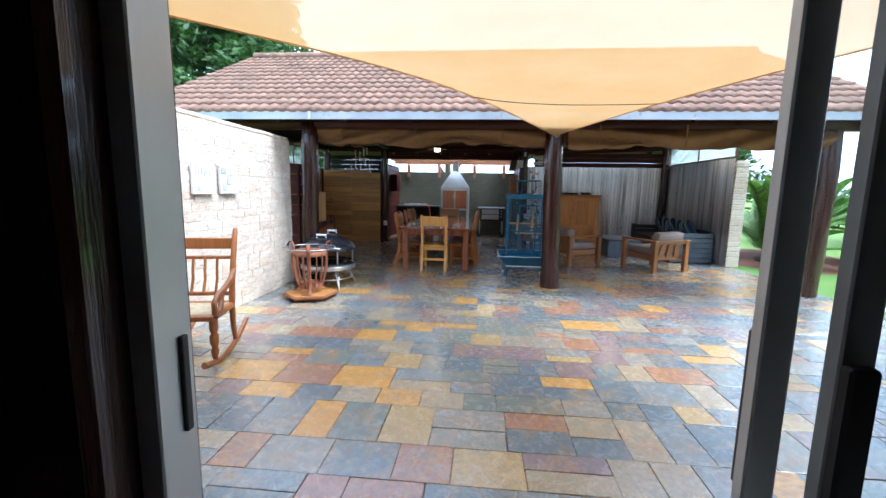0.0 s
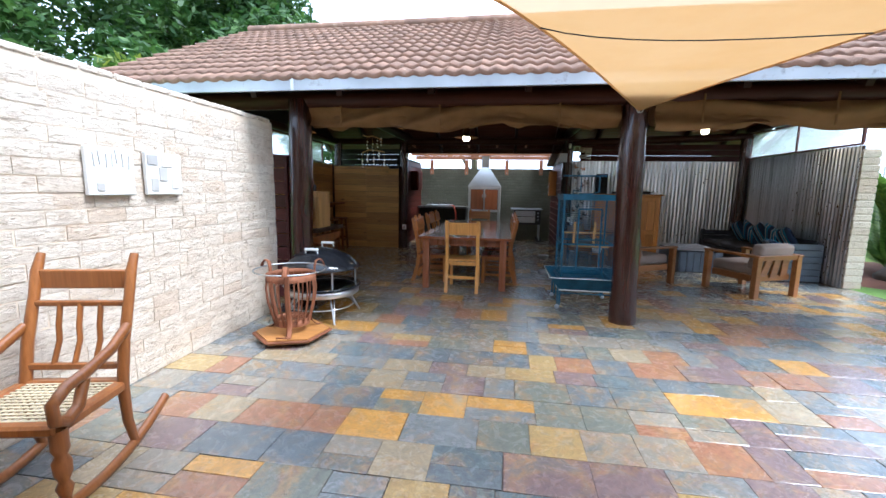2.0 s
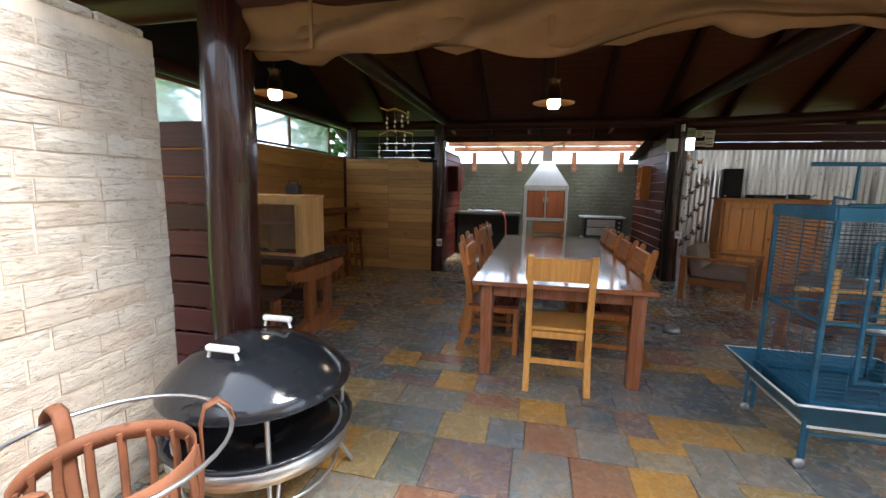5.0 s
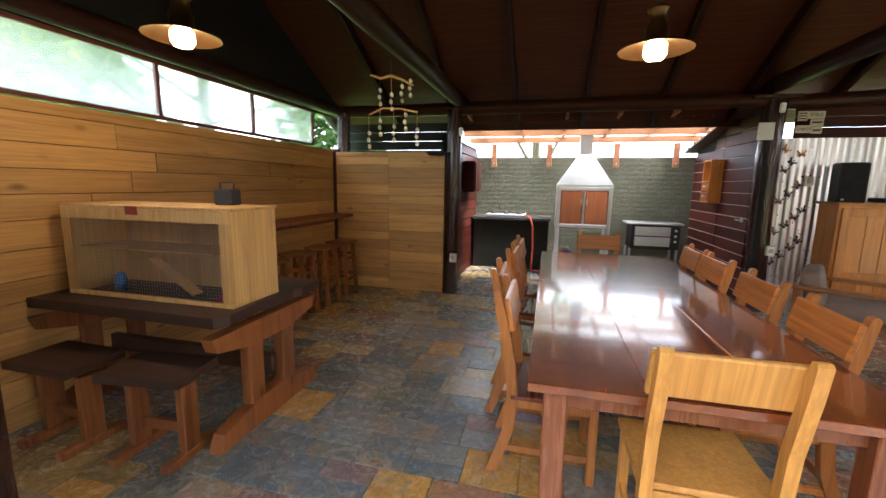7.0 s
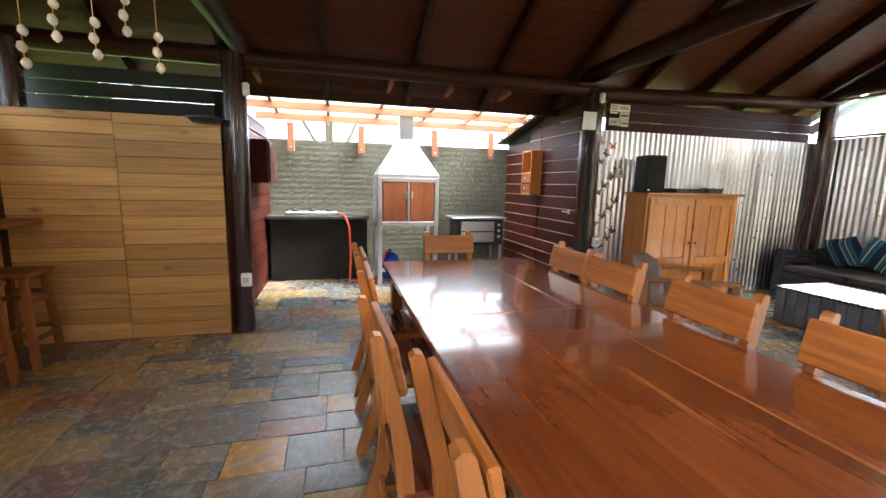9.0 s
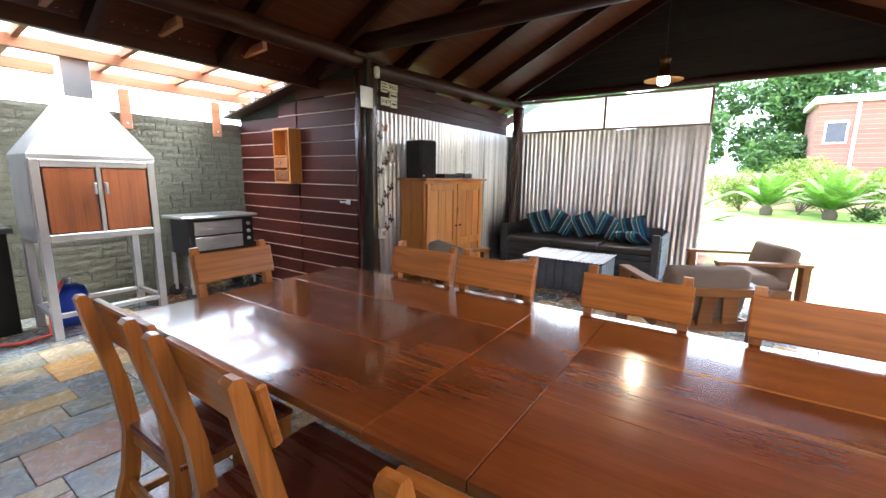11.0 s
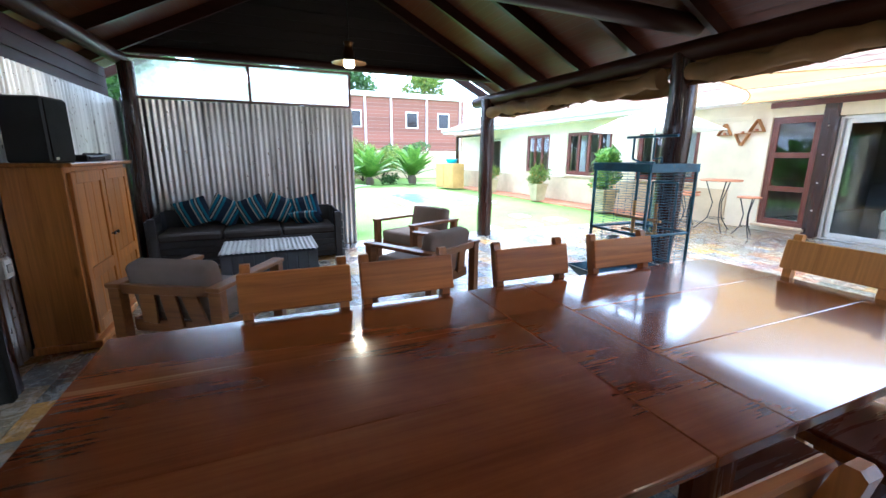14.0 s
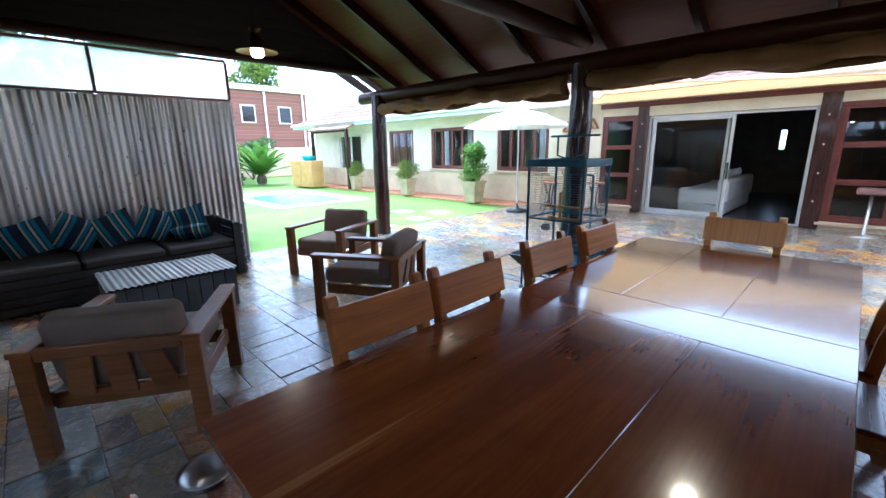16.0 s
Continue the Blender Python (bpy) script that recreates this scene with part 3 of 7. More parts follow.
gg = geo()
box(gg, (0, 0, 0), (0.5, 2.5, 0.03), 0.004)
part("shed_roof_edge", gg, RUSTIC, wall_board_right, "", T(1.62, 13.2, 2.36) @ RX(-10.6))
for k in range(8):
    gg = geo()
    tube(gg, [(1.36, 12.2 + k * 0.29, 2.575 - k * 0.055), (1.9, 12.2 + k * 0.29, 2.575 - k * 0.055)], 0.05, 8, flat=0.5)
    part("roof_tile", gg, ROOF_T, wall_board_right)

# screen of maroon slats beside the cream wall
g = geo()
box(g, (-2.13, 6.80, 0.9), (0.05, 0.05, 1.8), 0.004)
box(g, (-3.9, 6.80, 0.9), (0.05, 0.05, 1.8), 0.004)
screen = setting("wall_slat_screen", g, MAROON_X, "maroon slatted screen next to the log post", "slat screen")
for k in range(11):
    gg = geo()
    box(gg, (0, 0, 0), (1.78, 0.02, 0.152), 0.004)
    part("slat", gg, MAROON_X, screen, "", T(-3.02, 6.80, 0.12 + k * 0.162) @ RX(7))
gg = geo()
box(gg, (-2.375, 6.78, 0.9), (0.04, 0.05, 1.79), 0.004)
part("end_post", gg, MAROON_X, screen)


# corrugated sheets
def corrugated(width, height, pitch=0.076, amp=0.009, horizontal=False):
    gg = geo()
    n = int(width / pitch * 8)
    vs, fs = [], []
    for i in range(n + 1):
        x = width * i / n
        d = amp * math.sin(2 * math.pi * x / pitch)
        vs += [(x, d, 0), (x, d, height)]
    for i in range(n):
        fs.append((2 * i, 2 * i + 2, 2 * i + 3, 2 * i + 1))
    put_in(gg, vs, fs, True)
    k = len(vs)
    put_in(gg, [(x, d + 0.0012, z) for x, d, z in vs], [tuple(reversed(f)) for f in fs], True)
    return mesh_of("corrugated_sheet", gg)


g = geo()
box(g, (3.6, 12.24, 1.07), (3.7, 0.05, 2.13), 0.004)
wall_cn = setting("wall_corrugated_north", g, RUSTIC, "wall clad in upright galvanised corrugated sheets", "metal wall")
sheet = corrugated(0.76, 2.13)
for k in range(5):
    w = sheet if k < 4 else corrugated(0.60, 2.13)
    part("corrugated_sheet", w, GALV, wall_cn, "", T(1.77 + k * 0.76, 12.19 - 0.003 * (k % 2), 0))
g = geo()
box(g, (5.50, 10.68, 1.09), (0.05, 3.0, 2.17), 0.004)
wall_ce = setting("wall_corrugated_east", g, RUSTIC, "wall clad in upright galvanised corrugated sheets", "metal wall")
for k in range(4):
    part("corrugated_sheet", corrugated(0.76, 2.17), GALV, wall_ce, "", T(5.45 + 0.003 * (k % 2), 12.19 - k * 0.76, 0) @ RZ(-90))

# painted brick end of that wall
g = geo()
box(g, (5.60, 9.27, 1.06), (0.22, 0.24, 2.12), 0.004)
pillar = setting("wall_pillar", g, MORTAR, "painted brick end pier of the metal wall", "brick pier")
for k in range(20):
    gg = geo()
    box(gg, (0, 0, 0), (0.25, 0.125, 0.092), 0.008)
    part("brick", gg, BRICK, pillar, "", T(5.60, 9.20 + 0.004 * rnd.random(), 0.05 + k * 0.105))
    gg = geo()
    box(gg, (0, 0, 0), (0.25, 0.125, 0.092), 0.008)
    part("brick", gg, BRICK, pillar, "", T(5.60, 9.335, 0.05 + k * 0.105))


# windows over the walls
def strip_window(name, along, fixed, a_list, z0, z1, label, glass=FROST):
    g = geo()
    lo, hi = a_list[0], a_list[-1]
    t = 0.04

    def bar(a0, a1, zz0, zz1):
        c = ((a0 + a1) / 2, fixed, (zz0 + zz1) / 2) if along == 0 else (fixed, (a0 + a1) / 2, (zz0 + zz1) / 2)
        s = (a1 - a0, t, zz1 - zz0) if along == 0 else (t, a1 - a0, zz1 - zz0)
        return c, s
    for zz in ((z0, z0 + 0.03), (z1 - 0.03, z1)):
        box(g, *bar(lo, hi, *zz), 0.004)
    for a in a_list:
        box(g, *bar(a - 0.016, a + 0.016, z0 + 0.03, z1 - 0.03), 0.003)
    w = setting(name, g, WINRED, label, "window")
    for a0, a1 in zip(a_list, a_list[1:]):
        gg = geo()
        c, s = bar(a0 + 0.02, a1 - 0.02, z0 + 0.03, z1 - 0.03)
        s = (s[0], 0.005, s[2]) if along == 0 else (0.005, s[1], s[2])
        box(gg, c, s, 0.001)
        p = part("pane", gg, glass, w)
        p.visible_shadow = False
    return w


strip_window("window_1", 1, LEFT_X - 0.06, [6.9, 7.9, 9.02, 10.14, 11.3], 2.0, 2.46, "row of hazy panes in dark frames above the pine wall")
strip_window("window_2", 1, 5.47, [9.17, 10.61, 12.06], 2.18, 2.71, "two wide hazy panes above the corrugated wall")

# boards over the corrugated wall
g = geo()
for k in range(3):
    box(g, (3.65, 12.28, 2.2 + k * 0.125), (3.4, 0.03, 0.12), 0.004, None)
setting("trim_over_metal", g, MAROON_X, "maroon boards above the corrugated wall", "boarding")


# ---- log posts and beams ----
def log_post(x, y, r, h, label):
    g = geo()
    n = 22
    k = 34
    vs, fs = [], []
    for i in range(k + 1):
        z = h * i / k
        rr = r * (1.04 - 0.10 * i / k)
        ox, oy = 0.02 * math.sin(z * 1.7 + x), 0.02 * math.cos(z * 1.3 + y)
        for j in range(n):
            a = 2 * math.pi * j / n
            q = rr * (1 + 0.09 * noise.noise((math.cos(a) * 1.3 + x, math.sin(a) * 1.3, z * 1.6)) + 0.045 * noise.noise((math.cos(a) * 3, math.sin(a) * 3, z * 4.5 + x)))
            vs.append((ox + q * math.cos(a), oy + q * math.sin(a), z))
    for i in range(k):
        for j in range(n):
            fs.append((i * n + j, i * n + (j + 1) % n, (i + 1) * n + (j + 1) % n, (i + 1) * n + j))
    put_in(g, vs, fs, True)
    put_in(g, vs[-n:], [tuple(range(n))])
    return solo("log_post", g, LOG, label, "post", "log posts of the pavilion", "", T(x, y, 0))


log_post(1.578, POST_Y, 0.132, 2.42, "stout red-brown varnished log post with knots, bird cage beside it")
log_post(-2.14, POST_Y, 0.135, 2.42, "red-brown varnished log post next to the slat screen")
log_post(5.31, 6.77, 0.13, 2.42, "red-brown varnished log post at the lawn's edge")
log_post(-2.19, 11.78, 0.105, 2.5, "near-black log post at the end of the pine screen")
log_post(1.66, 12.12, 0.125, 2.55, "dark log post beside the corrugated wall")
log_post(5.33, 12.05, 0.10, 2.6, "dark log post in the corner of the metal walls")
log_post(-3.85, 11.9, 0.10, 2.5, "dark log post in the corner of the pine walls")


def log_beam(p0, p1, r, material, label):
    g = geo()
    pts = [Vector(p0).lerp(Vector(p1), i / 10) for i in range(11)]
    rs = [r * (1 + 0.05 * noise.noise((i * 0.7, r * 30, p0[1]))) for i in range(11)]
    tube(g, pts, rs, 14)
    return solo("log_beam", g, material, label, "beam", "log beams of the pavilion")


log_beam((-4.3, POST_Y, 2.42), (5.9, POST_Y, 2.42), 0.10, LOG_X, "long varnished log beam on the front posts")
log_beam((-4.2, 12.12, 2.57), (1.6, 12.12, 2.57), 0.085, LOG_X, "dark log beam over the cooking place")
log_beam((1.7, 12.12, 2.53), (5.5, 12.12, 2.66), 0.085, LOG_X, "varnished log beam over the corrugated wall")
log_beam((-3.98, 6.5, 2.55), (-3.98, 12.2, 2.55), 0.08, LOG_Y, "dark log beam over the strip of windows")
log_beam((5.42, 6.6, 2.78), (5.42, 12.2, 2.78), 0.06, LOG_Y, "log beam over the metal wall and the lawn opening")

log_beam((1.63, 6.5, 2.70), (1.63, 12.3, 2.74), 0.095, LOG_Y, "heavy dark log tie across the pavilion")
log_beam((-2.16, 6.5, 2.63), (-2.16, 12.3, 2.66), 0.095, LOG_Y, "heavy dark log tie across the pavilion")

# ---- roof ----
E = EAVE_RX
front = [(VERGE_X, EAVE_Y), (E, EAVE_Y), (E, RIDGE_Y), (VERGE_X, RIDGE_Y)]
back = [(VERGE_X, RIDGE_Y), (E, RIDGE_Y), (E, EAVE_BACK), (VERGE_X, EAVE_BACK)]
g = geo()
for poly in (front, back):
    k = len(poly)
    lo = [(x, y, roof_z(x, y) - 0.055) for x, y in poly]
    hi = [(x, y, roof_z(x, y) - 0.02) for x, y in poly]
    put_in(g, hi, [tuple(range(k))])
    put_in(g, lo, [tuple(reversed(range(k)))])
roof = setting("roof", g, RUSTIC, "gabled pavilion roof of weathered red concrete tiles", "roof")

# boarded ceiling that follows the slopes, one mesh
g = geo()
bw = 0.105
y = EAVE_Y + 0.12
while y < EAVE_BACK - 0.1:
    if not (RIDGE_Y - bw < y < RIDGE_Y):
        y1 = y + bw - 0.008
        za, zb = [EAVE_Z + SLOPE * min(q - EAVE_Y, EAVE_BACK - q) - 0.062 for q in (y, y1)]
        xa = xb = E - 0.04
        vs = [(VERGE_X + 0.05, y, za), (VERGE_X + 0.05, y1, zb), (xb, y1, zb), (xa, y, za)]
        put_in(g, vs, [(0, 1, 2, 3)])
        put_in(g, [(a, b, c + 0.012) for a, b, c in vs], [(3, 2, 1, 0)])
    y += bw
setting("ceiling", g, CEIL, "red-brown boarded ceiling under the rafters", "ceiling")


def sloped_bar(p0, p1, w, h):
    """A squared timber between two points, h hanging below them."""
    gg = geo()
    a, b = Vector(p0), Vector(p1)
    d = (b - a).normalized()
    s = d.cross(Vector((0, 0, 1))).normalized() * (w / 2)
    dn = d.cross(s).normalized()
    dn = dn if dn.z < 0 else -dn
    vs = [a - s, a + s, a + s + dn * h, a - s + dn * h, b - s, b + s, b + s + dn * h, b - s + dn * h]
    put_in(gg, vs, [(0, 1, 2, 3), (7, 6, 5, 4), (0, 4, 5, 1), (1, 5, 6, 2), (2, 6, 7, 3), (3, 7, 4, 0)])
    return gg


DZ = -0.064
for k in range(12):
    x = VERGE_X + 0.25 + k * 0.93
    top = RIDGE_Y - 0.02
    for s in (0, 1):
        if top - EAVE_Y < 0.5:
            continue
        y0, y1 = (EAVE_Y + 0.12, top) if s == 0 else (EAVE_BACK - 0.12, EAVE_Y + EAVE_BACK - top)
        solo("rafter", sloped_bar((x, y0, roof_z(-9, y0) + DZ), (x, y1, roof_z(-9, y1) + DZ), 0.06, 0.13), LOG_Y,
             "dark timber rafter below the boarded ceiling", "rafter", "rafters")
solo("ridge_beam", sloped_bar((VERGE_X + 0.1, RIDGE_Y, RIDGE_Z + DZ), (E - 0.1, RIDGE_Y, RIDGE_Z + DZ - 0.01), 0.07, 0.2), LOG_X, "dark ridge beam", "beam")
# boarded gable at the far end over the pine wall
g = geo()
put_in(g, [(VERGE_X + 0.3, 6.2, 2.5), (VERGE_X + 0.3, 12.65, 2.5), (VERGE_X + 0.3, RIDGE_Y, 4.1)], [(0, 1, 2)])
put_in(g, [(VERGE_X + 0.27, 6.2, 2.5), (VERGE_X + 0.27, 12.65, 2.5), (VERGE_X + 0.27, RIDGE_Y, 4.1)], [(2, 1, 0)])
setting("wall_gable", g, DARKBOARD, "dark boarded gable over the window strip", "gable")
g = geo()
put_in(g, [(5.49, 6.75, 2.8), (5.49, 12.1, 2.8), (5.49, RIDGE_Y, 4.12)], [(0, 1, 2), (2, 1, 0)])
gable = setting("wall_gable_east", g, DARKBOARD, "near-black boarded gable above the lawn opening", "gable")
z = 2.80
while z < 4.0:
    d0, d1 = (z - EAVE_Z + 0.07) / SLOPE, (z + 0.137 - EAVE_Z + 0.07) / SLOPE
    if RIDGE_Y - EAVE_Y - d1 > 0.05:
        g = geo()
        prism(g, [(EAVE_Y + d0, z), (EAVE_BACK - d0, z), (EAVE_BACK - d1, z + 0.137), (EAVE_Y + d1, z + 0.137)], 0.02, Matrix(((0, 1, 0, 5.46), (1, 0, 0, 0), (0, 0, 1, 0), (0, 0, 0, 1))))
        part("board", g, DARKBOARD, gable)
    z += 0.14

# fascia and gutter
g = geo()
box(g, ((VERGE_X + E) / 2, EAVE_Y - 0.02, 2.41), (E - VERGE_X, 0.03, 0.115), 0.003)
setting("fascia", g, FASCIA, "pale grey painted fascia board with streaks", "fascia")
for vx in (VERGE_X - 0.015, E + 0.015):
    for ye in (EAVE_Y, EAVE_BACK):
        setting("verge_board", sloped_bar((vx, ye, EAVE_Z), (vx, RIDGE_Y, RIDGE_Z), 0.03, 0.14), FASCIA, "pale grey verge board of the gable", "verge board")
for k in range(3):
    gg = geo()
    box(gg, (-1.8 + 3.1 * k, EAVE_Y - 0.037, 2.41), (0.03, 0.006, 0.117), 0.002)
    solo("fascia_joint", gg, ALU, "metal cover strip on the grey fascia", "joint cover", "fascia joints")


# rolled canvas blind under the front beam
def canvas_roll(x0, x1, y, z, drop, label):
    gg = geo()
    nx, nz = 60, 10
    vs, fs = [], []
    for i in range(nx + 1):
        u = i / nx
        sag = 0.03 * math.sin(u * math.pi * 3 + x0) + 0.022 * math.sin(u * 17) + 0.02 * noise.noise((u * 9, 2.0, x0))
        for j in range(nz + 1):
            w = j / nz
            fold = 0.045 * math.sin(w * 8 + 4 * math.sin(u * 6 + x0) + u * 9) * (0.4 + w) + 0.03 * noise.noise((u * 16, w * 3, x0))
            vs.append((x0 + (x1 - x0) * u, y - 0.05 * math.sin(w * math.pi) + fold, z - w * (drop + sag * w)))
    for i in range(nx):
        for j in range(nz):
            a = i * (nz + 1) + j
            fs.append((a, a + 1, a + nz + 2, a + nz + 1))
    put_in(gg, vs, fs, True)
    k = len(vs)
    put_in(gg, [(a, b + 0.03, c) for a, b, c in vs], [tuple(reversed(f)) for f in fs], True)
    th = thing("canvas_blind", T(0, 0, 0), label, "blind", "canvas blinds")
    part("curtain_sheet", gg, CANVAS, th)
    gr = geo()
    pts = [(x0 + (x1 - x0) * i / 40, y + 0.085 + 0.015 * math.sin(i * 0.9), z - drop * 0.66 + 0.018 * math.sin(i * 0.37 + x0) + 0.012 * math.sin(i * 1.3)) for i in range(41)]
    tube(gr, pts, [0.085 + 0.016 * math.sin(i * 0.8 + x0) + 0.012 * math.sin(i * 2.1) for i in range(41)], 12)
    part("roll", gr, CANVAS, th)
    for u in (0.12, 0.45, 0.82):
        gs = geo()
        box(gs, (x0 + (x1 - x0) * u, y - 0.075, z - drop * 0.5), (0.02, 0.01, drop * 1.0), 0.002)
        part("strap", gs, CANVAS, th)
    return th


canvas_roll(-2.02, 1.42, POST_Y + 0.02, 2.40, 0.285, "rolled-up brown canvas blind under the front log beam")
canvas_roll(1.75, 5.3, POST_Y - 0.02, 2.40, 0.31, "rolled-up brown canvas blind sagging towards the lawn")

# ---- the house ----
g = geo()
H0, H1 = HOUSE_Y - 0.25, HOUSE_Y


def wall_piece(g, x0, x1, z0, z1):
    box(g, ((x0 + x1) / 2, (H0 + H1) / 2, (z0 + z1) / 2), (x1 - x0, H1 - H0, z1 - z0), 0.003)


openings = [(-1.32, -0.42, 0.14, 2.2), (-0.19, 2.70, 0.0, 2.16), (2.93, 3.75, 0.14, 2.2), (5.2, 6.93, 0.86, 2.18), (7.85, 9.79, 0.86, 2.2), (10.7, 12.1, 0.88, 2.2), (14.0, 15.7, 0.0, 2.15)]
xs = -2.6
for x0, x1, z0, z1 in openings:
    wall_piece(g, xs, x0, 0, 2.75)
    wall_piece(g, x0, x1, z1, 2.75)
    if z0 > 0.01:
        wall_piece(g, x0, x1, 0, z0)
    xs = x1
wall_piece(g, xs, 17.8, 0, 2.75)
wall_house = setting("wall_house", g, PLASTER, "pale cream plastered house wall", "house wall")
g = geo()
box(g, (11.0, HOUSE_Y + 0.012, 0.38), (13.2, 0.024, 0.76), 0.006)
part("plinth_band", g, PLASTER_L, wall_house, "tan lower band")
g = geo()
box(g, (10.9, HOUSE_Y + 0.01, 2.22), (13.6, 0.02, 0.07), 0.004)
part("lintel_band", g, PLASTER, wall_house)

# room behind the sliding door; its lack of light is put into the wall colour
WALLIN = plain("shaded_inner_wall", (0.12, 0.11, 0.10), 0.8)
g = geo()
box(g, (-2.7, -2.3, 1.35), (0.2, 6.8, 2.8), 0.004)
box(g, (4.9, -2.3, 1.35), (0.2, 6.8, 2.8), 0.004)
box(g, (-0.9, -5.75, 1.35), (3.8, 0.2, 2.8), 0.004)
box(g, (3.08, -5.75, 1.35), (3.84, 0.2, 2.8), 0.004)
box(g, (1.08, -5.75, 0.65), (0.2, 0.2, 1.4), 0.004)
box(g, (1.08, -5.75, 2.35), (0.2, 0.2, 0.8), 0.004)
setting("wall_room", g, WALLIN, "living room walls, coloured dark for the unlit room", "room wall")
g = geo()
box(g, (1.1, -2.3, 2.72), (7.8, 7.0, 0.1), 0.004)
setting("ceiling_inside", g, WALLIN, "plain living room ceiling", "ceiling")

# house roof
g = geo()
hx0, hx1, hy, hz, hs = -3.2, 18.6, 1.93, 2.66, 0.46
ry_, rz_ = -3.6, 2.66 + 0.46 * 5.53
put_in(g, [(hx0, hy, hz), (hx1, hy, hz), (hx1 - 5.5, ry_, rz_), (hx0, ry_, rz_)], [(0, 1, 2, 3)])
put_in(g, [(hx0, hy, hz - 0.03), (hx1, hy, hz - 0.03), (hx1 - 5.5, ry_, rz_ - 0.03), (hx0, ry_, rz_ - 0.03)], [(3, 2, 1, 0)])
put_in(g, [(hx1, hy, hz), (hx1, -9.1, hz), (hx1 - 5.5, ry_, rz_)], [(0, 1, 2)])
roof_house = setting("roof_house", g, ROOF_T, "weathered red tiled roof of the house", "roof")
g = geo()
for r in range(17):
    d0, d1 = r * 0.34, (r + 1) * 0.34 + 0.03
    x1 = hx1 - d0 - 0.1
    n = int((x1 - hx0) / 0.06)
    vs, fs = [], []
    for i in range(n + 1):
        x = hx0 + (x1 - hx0) * i / n
        w = 0.018 * (1 + math.cos(2 * math.pi * x / 0.30))
        vs += [(x, hy - d0, hz + hs * d0 + 0.02 + w), (x, hy - d1, hz + hs * d1 - 0.004 + w * 0.6), (x, hy - d0 + 0.004, hz + hs * d0 - 0.01 + w)]
    for i in range(n):
        a = i * 3
        fs += [(a, a + 3, a + 4, a + 1), (a + 2, a + 5, a + 3, a)]
    put_in(g, vs, fs, True)
tagged(part("roof_tiles", g, ROOF_T, roof_house), kind="stuff")
g = geo()
box(g, ((hx0 + hx1) / 2, hy + 0.02, hz - 0.09), (hx1 - hx0, 0.03, 0.18), 0.004)
tube(g, [(hx0, hy + 0.09, hz - 0.03), (hx1, hy + 0.09, hz - 0.03)], 0.06, 8)
setting("fascia_house", g, WHITE, "white gutter and fascia of the house", "fascia")
g = geo()
box(g, ((hx0 + hx1) / 2, (hy + H1) / 2, hz - 0.16), (hx1 - hx0, hy - H1, 0.02), 0.003)
setting("soffit_house", g, WHITE, "white eaves lining", "soffit")
g = geo()
box(g, (0.7, HOUSE_Y + 0.02, 2.42), (6.2, 0.05, 0.10), 0.005)
setting("trim_over_door", g, WINRED, "dark wooden beam over the sliding door", "beam")


def casement(name, x0, x1, z0, z1, cols, rows, label, y=HOUSE_Y - 0.08):
    th = thing(name, T(0, 0, 0), label, "window", "", "structure")
    g = geo()
    for a, b in ((z0, z0 + 0.07), (z1 - 0.07, z1)):
        box(g, ((x0 + x1) / 2, y, (a + b) / 2), (x1 - x0, 0.09, b - a), 0.006)
    for a, b in ((x0, x0 + 0.07), (x1 - 0.07, x1)):
        box(g, ((a + b) / 2, y, (z0 + z1) / 2), (b - a, 0.09, z1 - z0 - 0.14), 0.006)
    part("window_frame", g, WINRED, th)
    w = (x1 - x0 - 0.14) / cols
    hh = (z1 - z0 - 0.14) / rows
    for i in range(cols):
        for j in range(rows):
            cx, cz = x0 + 0.07 + w * (i + 0.5), z0 + 0.07 + hh * (j + 0.5)
            g = geo()
            for s in (-1, 1):
                box(g, (cx + s * (w / 2 - 0.025), y + 0.01, cz), (0.05, 0.06, hh), 0.004)
                box(g, (cx, y + 0.01, cz + s * (hh / 2 - 0.025)), (w - 0.1, 0.06, 0.05), 0.004)
            sash = part("sash", g, WINRED, th)
            g = geo()
            box(g, (cx, y + 0.01, cz), (w - 0.1, 0.006, hh - 0.1), 0.001)
            p = part("pane", g, GLASS, sash)
            p.visible_shadow = False
    g = geo()
    box(g, ((x0 + x1) / 2, HOUSE_Y + 0.03, z0 - 0.03), (x1 - x0 + 0.1, 0.12, 0.05), 0.008)
    part("window_sill", g, PLASTER_L, th)
    return th


casement("window_3", -1.32, -0.42, 0.14, 2.2, 1, 3, "tall dark-framed window of three panes beside the door")
casement("window_4", 2.93, 3.75, 0.14, 2.2, 1, 3, "tall dark-framed window of three panes, top sash open")
casement("window_5", 5.2, 6.93, 0.86, 2.18, 4, 1, "red-brown wooden window of four casements")
casement("window_6", 7.85, 9.79, 0.86, 2.2, 4, 1, "red-brown wooden window of four casements")
casement("window_7", 10.7, 12.1, 0.88, 2.2, 3, 1, "red-brown wooden window of three casements")
# one added dark panel stands in for the dim rooms behind the far windows
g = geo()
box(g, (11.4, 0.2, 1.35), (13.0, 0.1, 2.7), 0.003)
setting("wall_room_far", g, WALLIN, "added dark panel that keeps the far windows dim", "room wall")
for x0 in (5.3, 8.0, 9.2, 10.8):
    g = geo()
    pts = [(x0 + i * 0.03, HOUSE_Y - 0.32 + 0.02 * (-1) ** i) for i in range(14)]
    vs = [(x, y, z) for x, y in pts for z in (-0.06, 2.35)]
    put_in(g, vs, [(2 * i, 2 * i + 2, 2 * i + 3, 2 * i + 1) for i in range(13)], True)
    solo("curtain", g, WHITE_SOFA, "white net curtain drawn beside the window", "curtain", "net curtains")

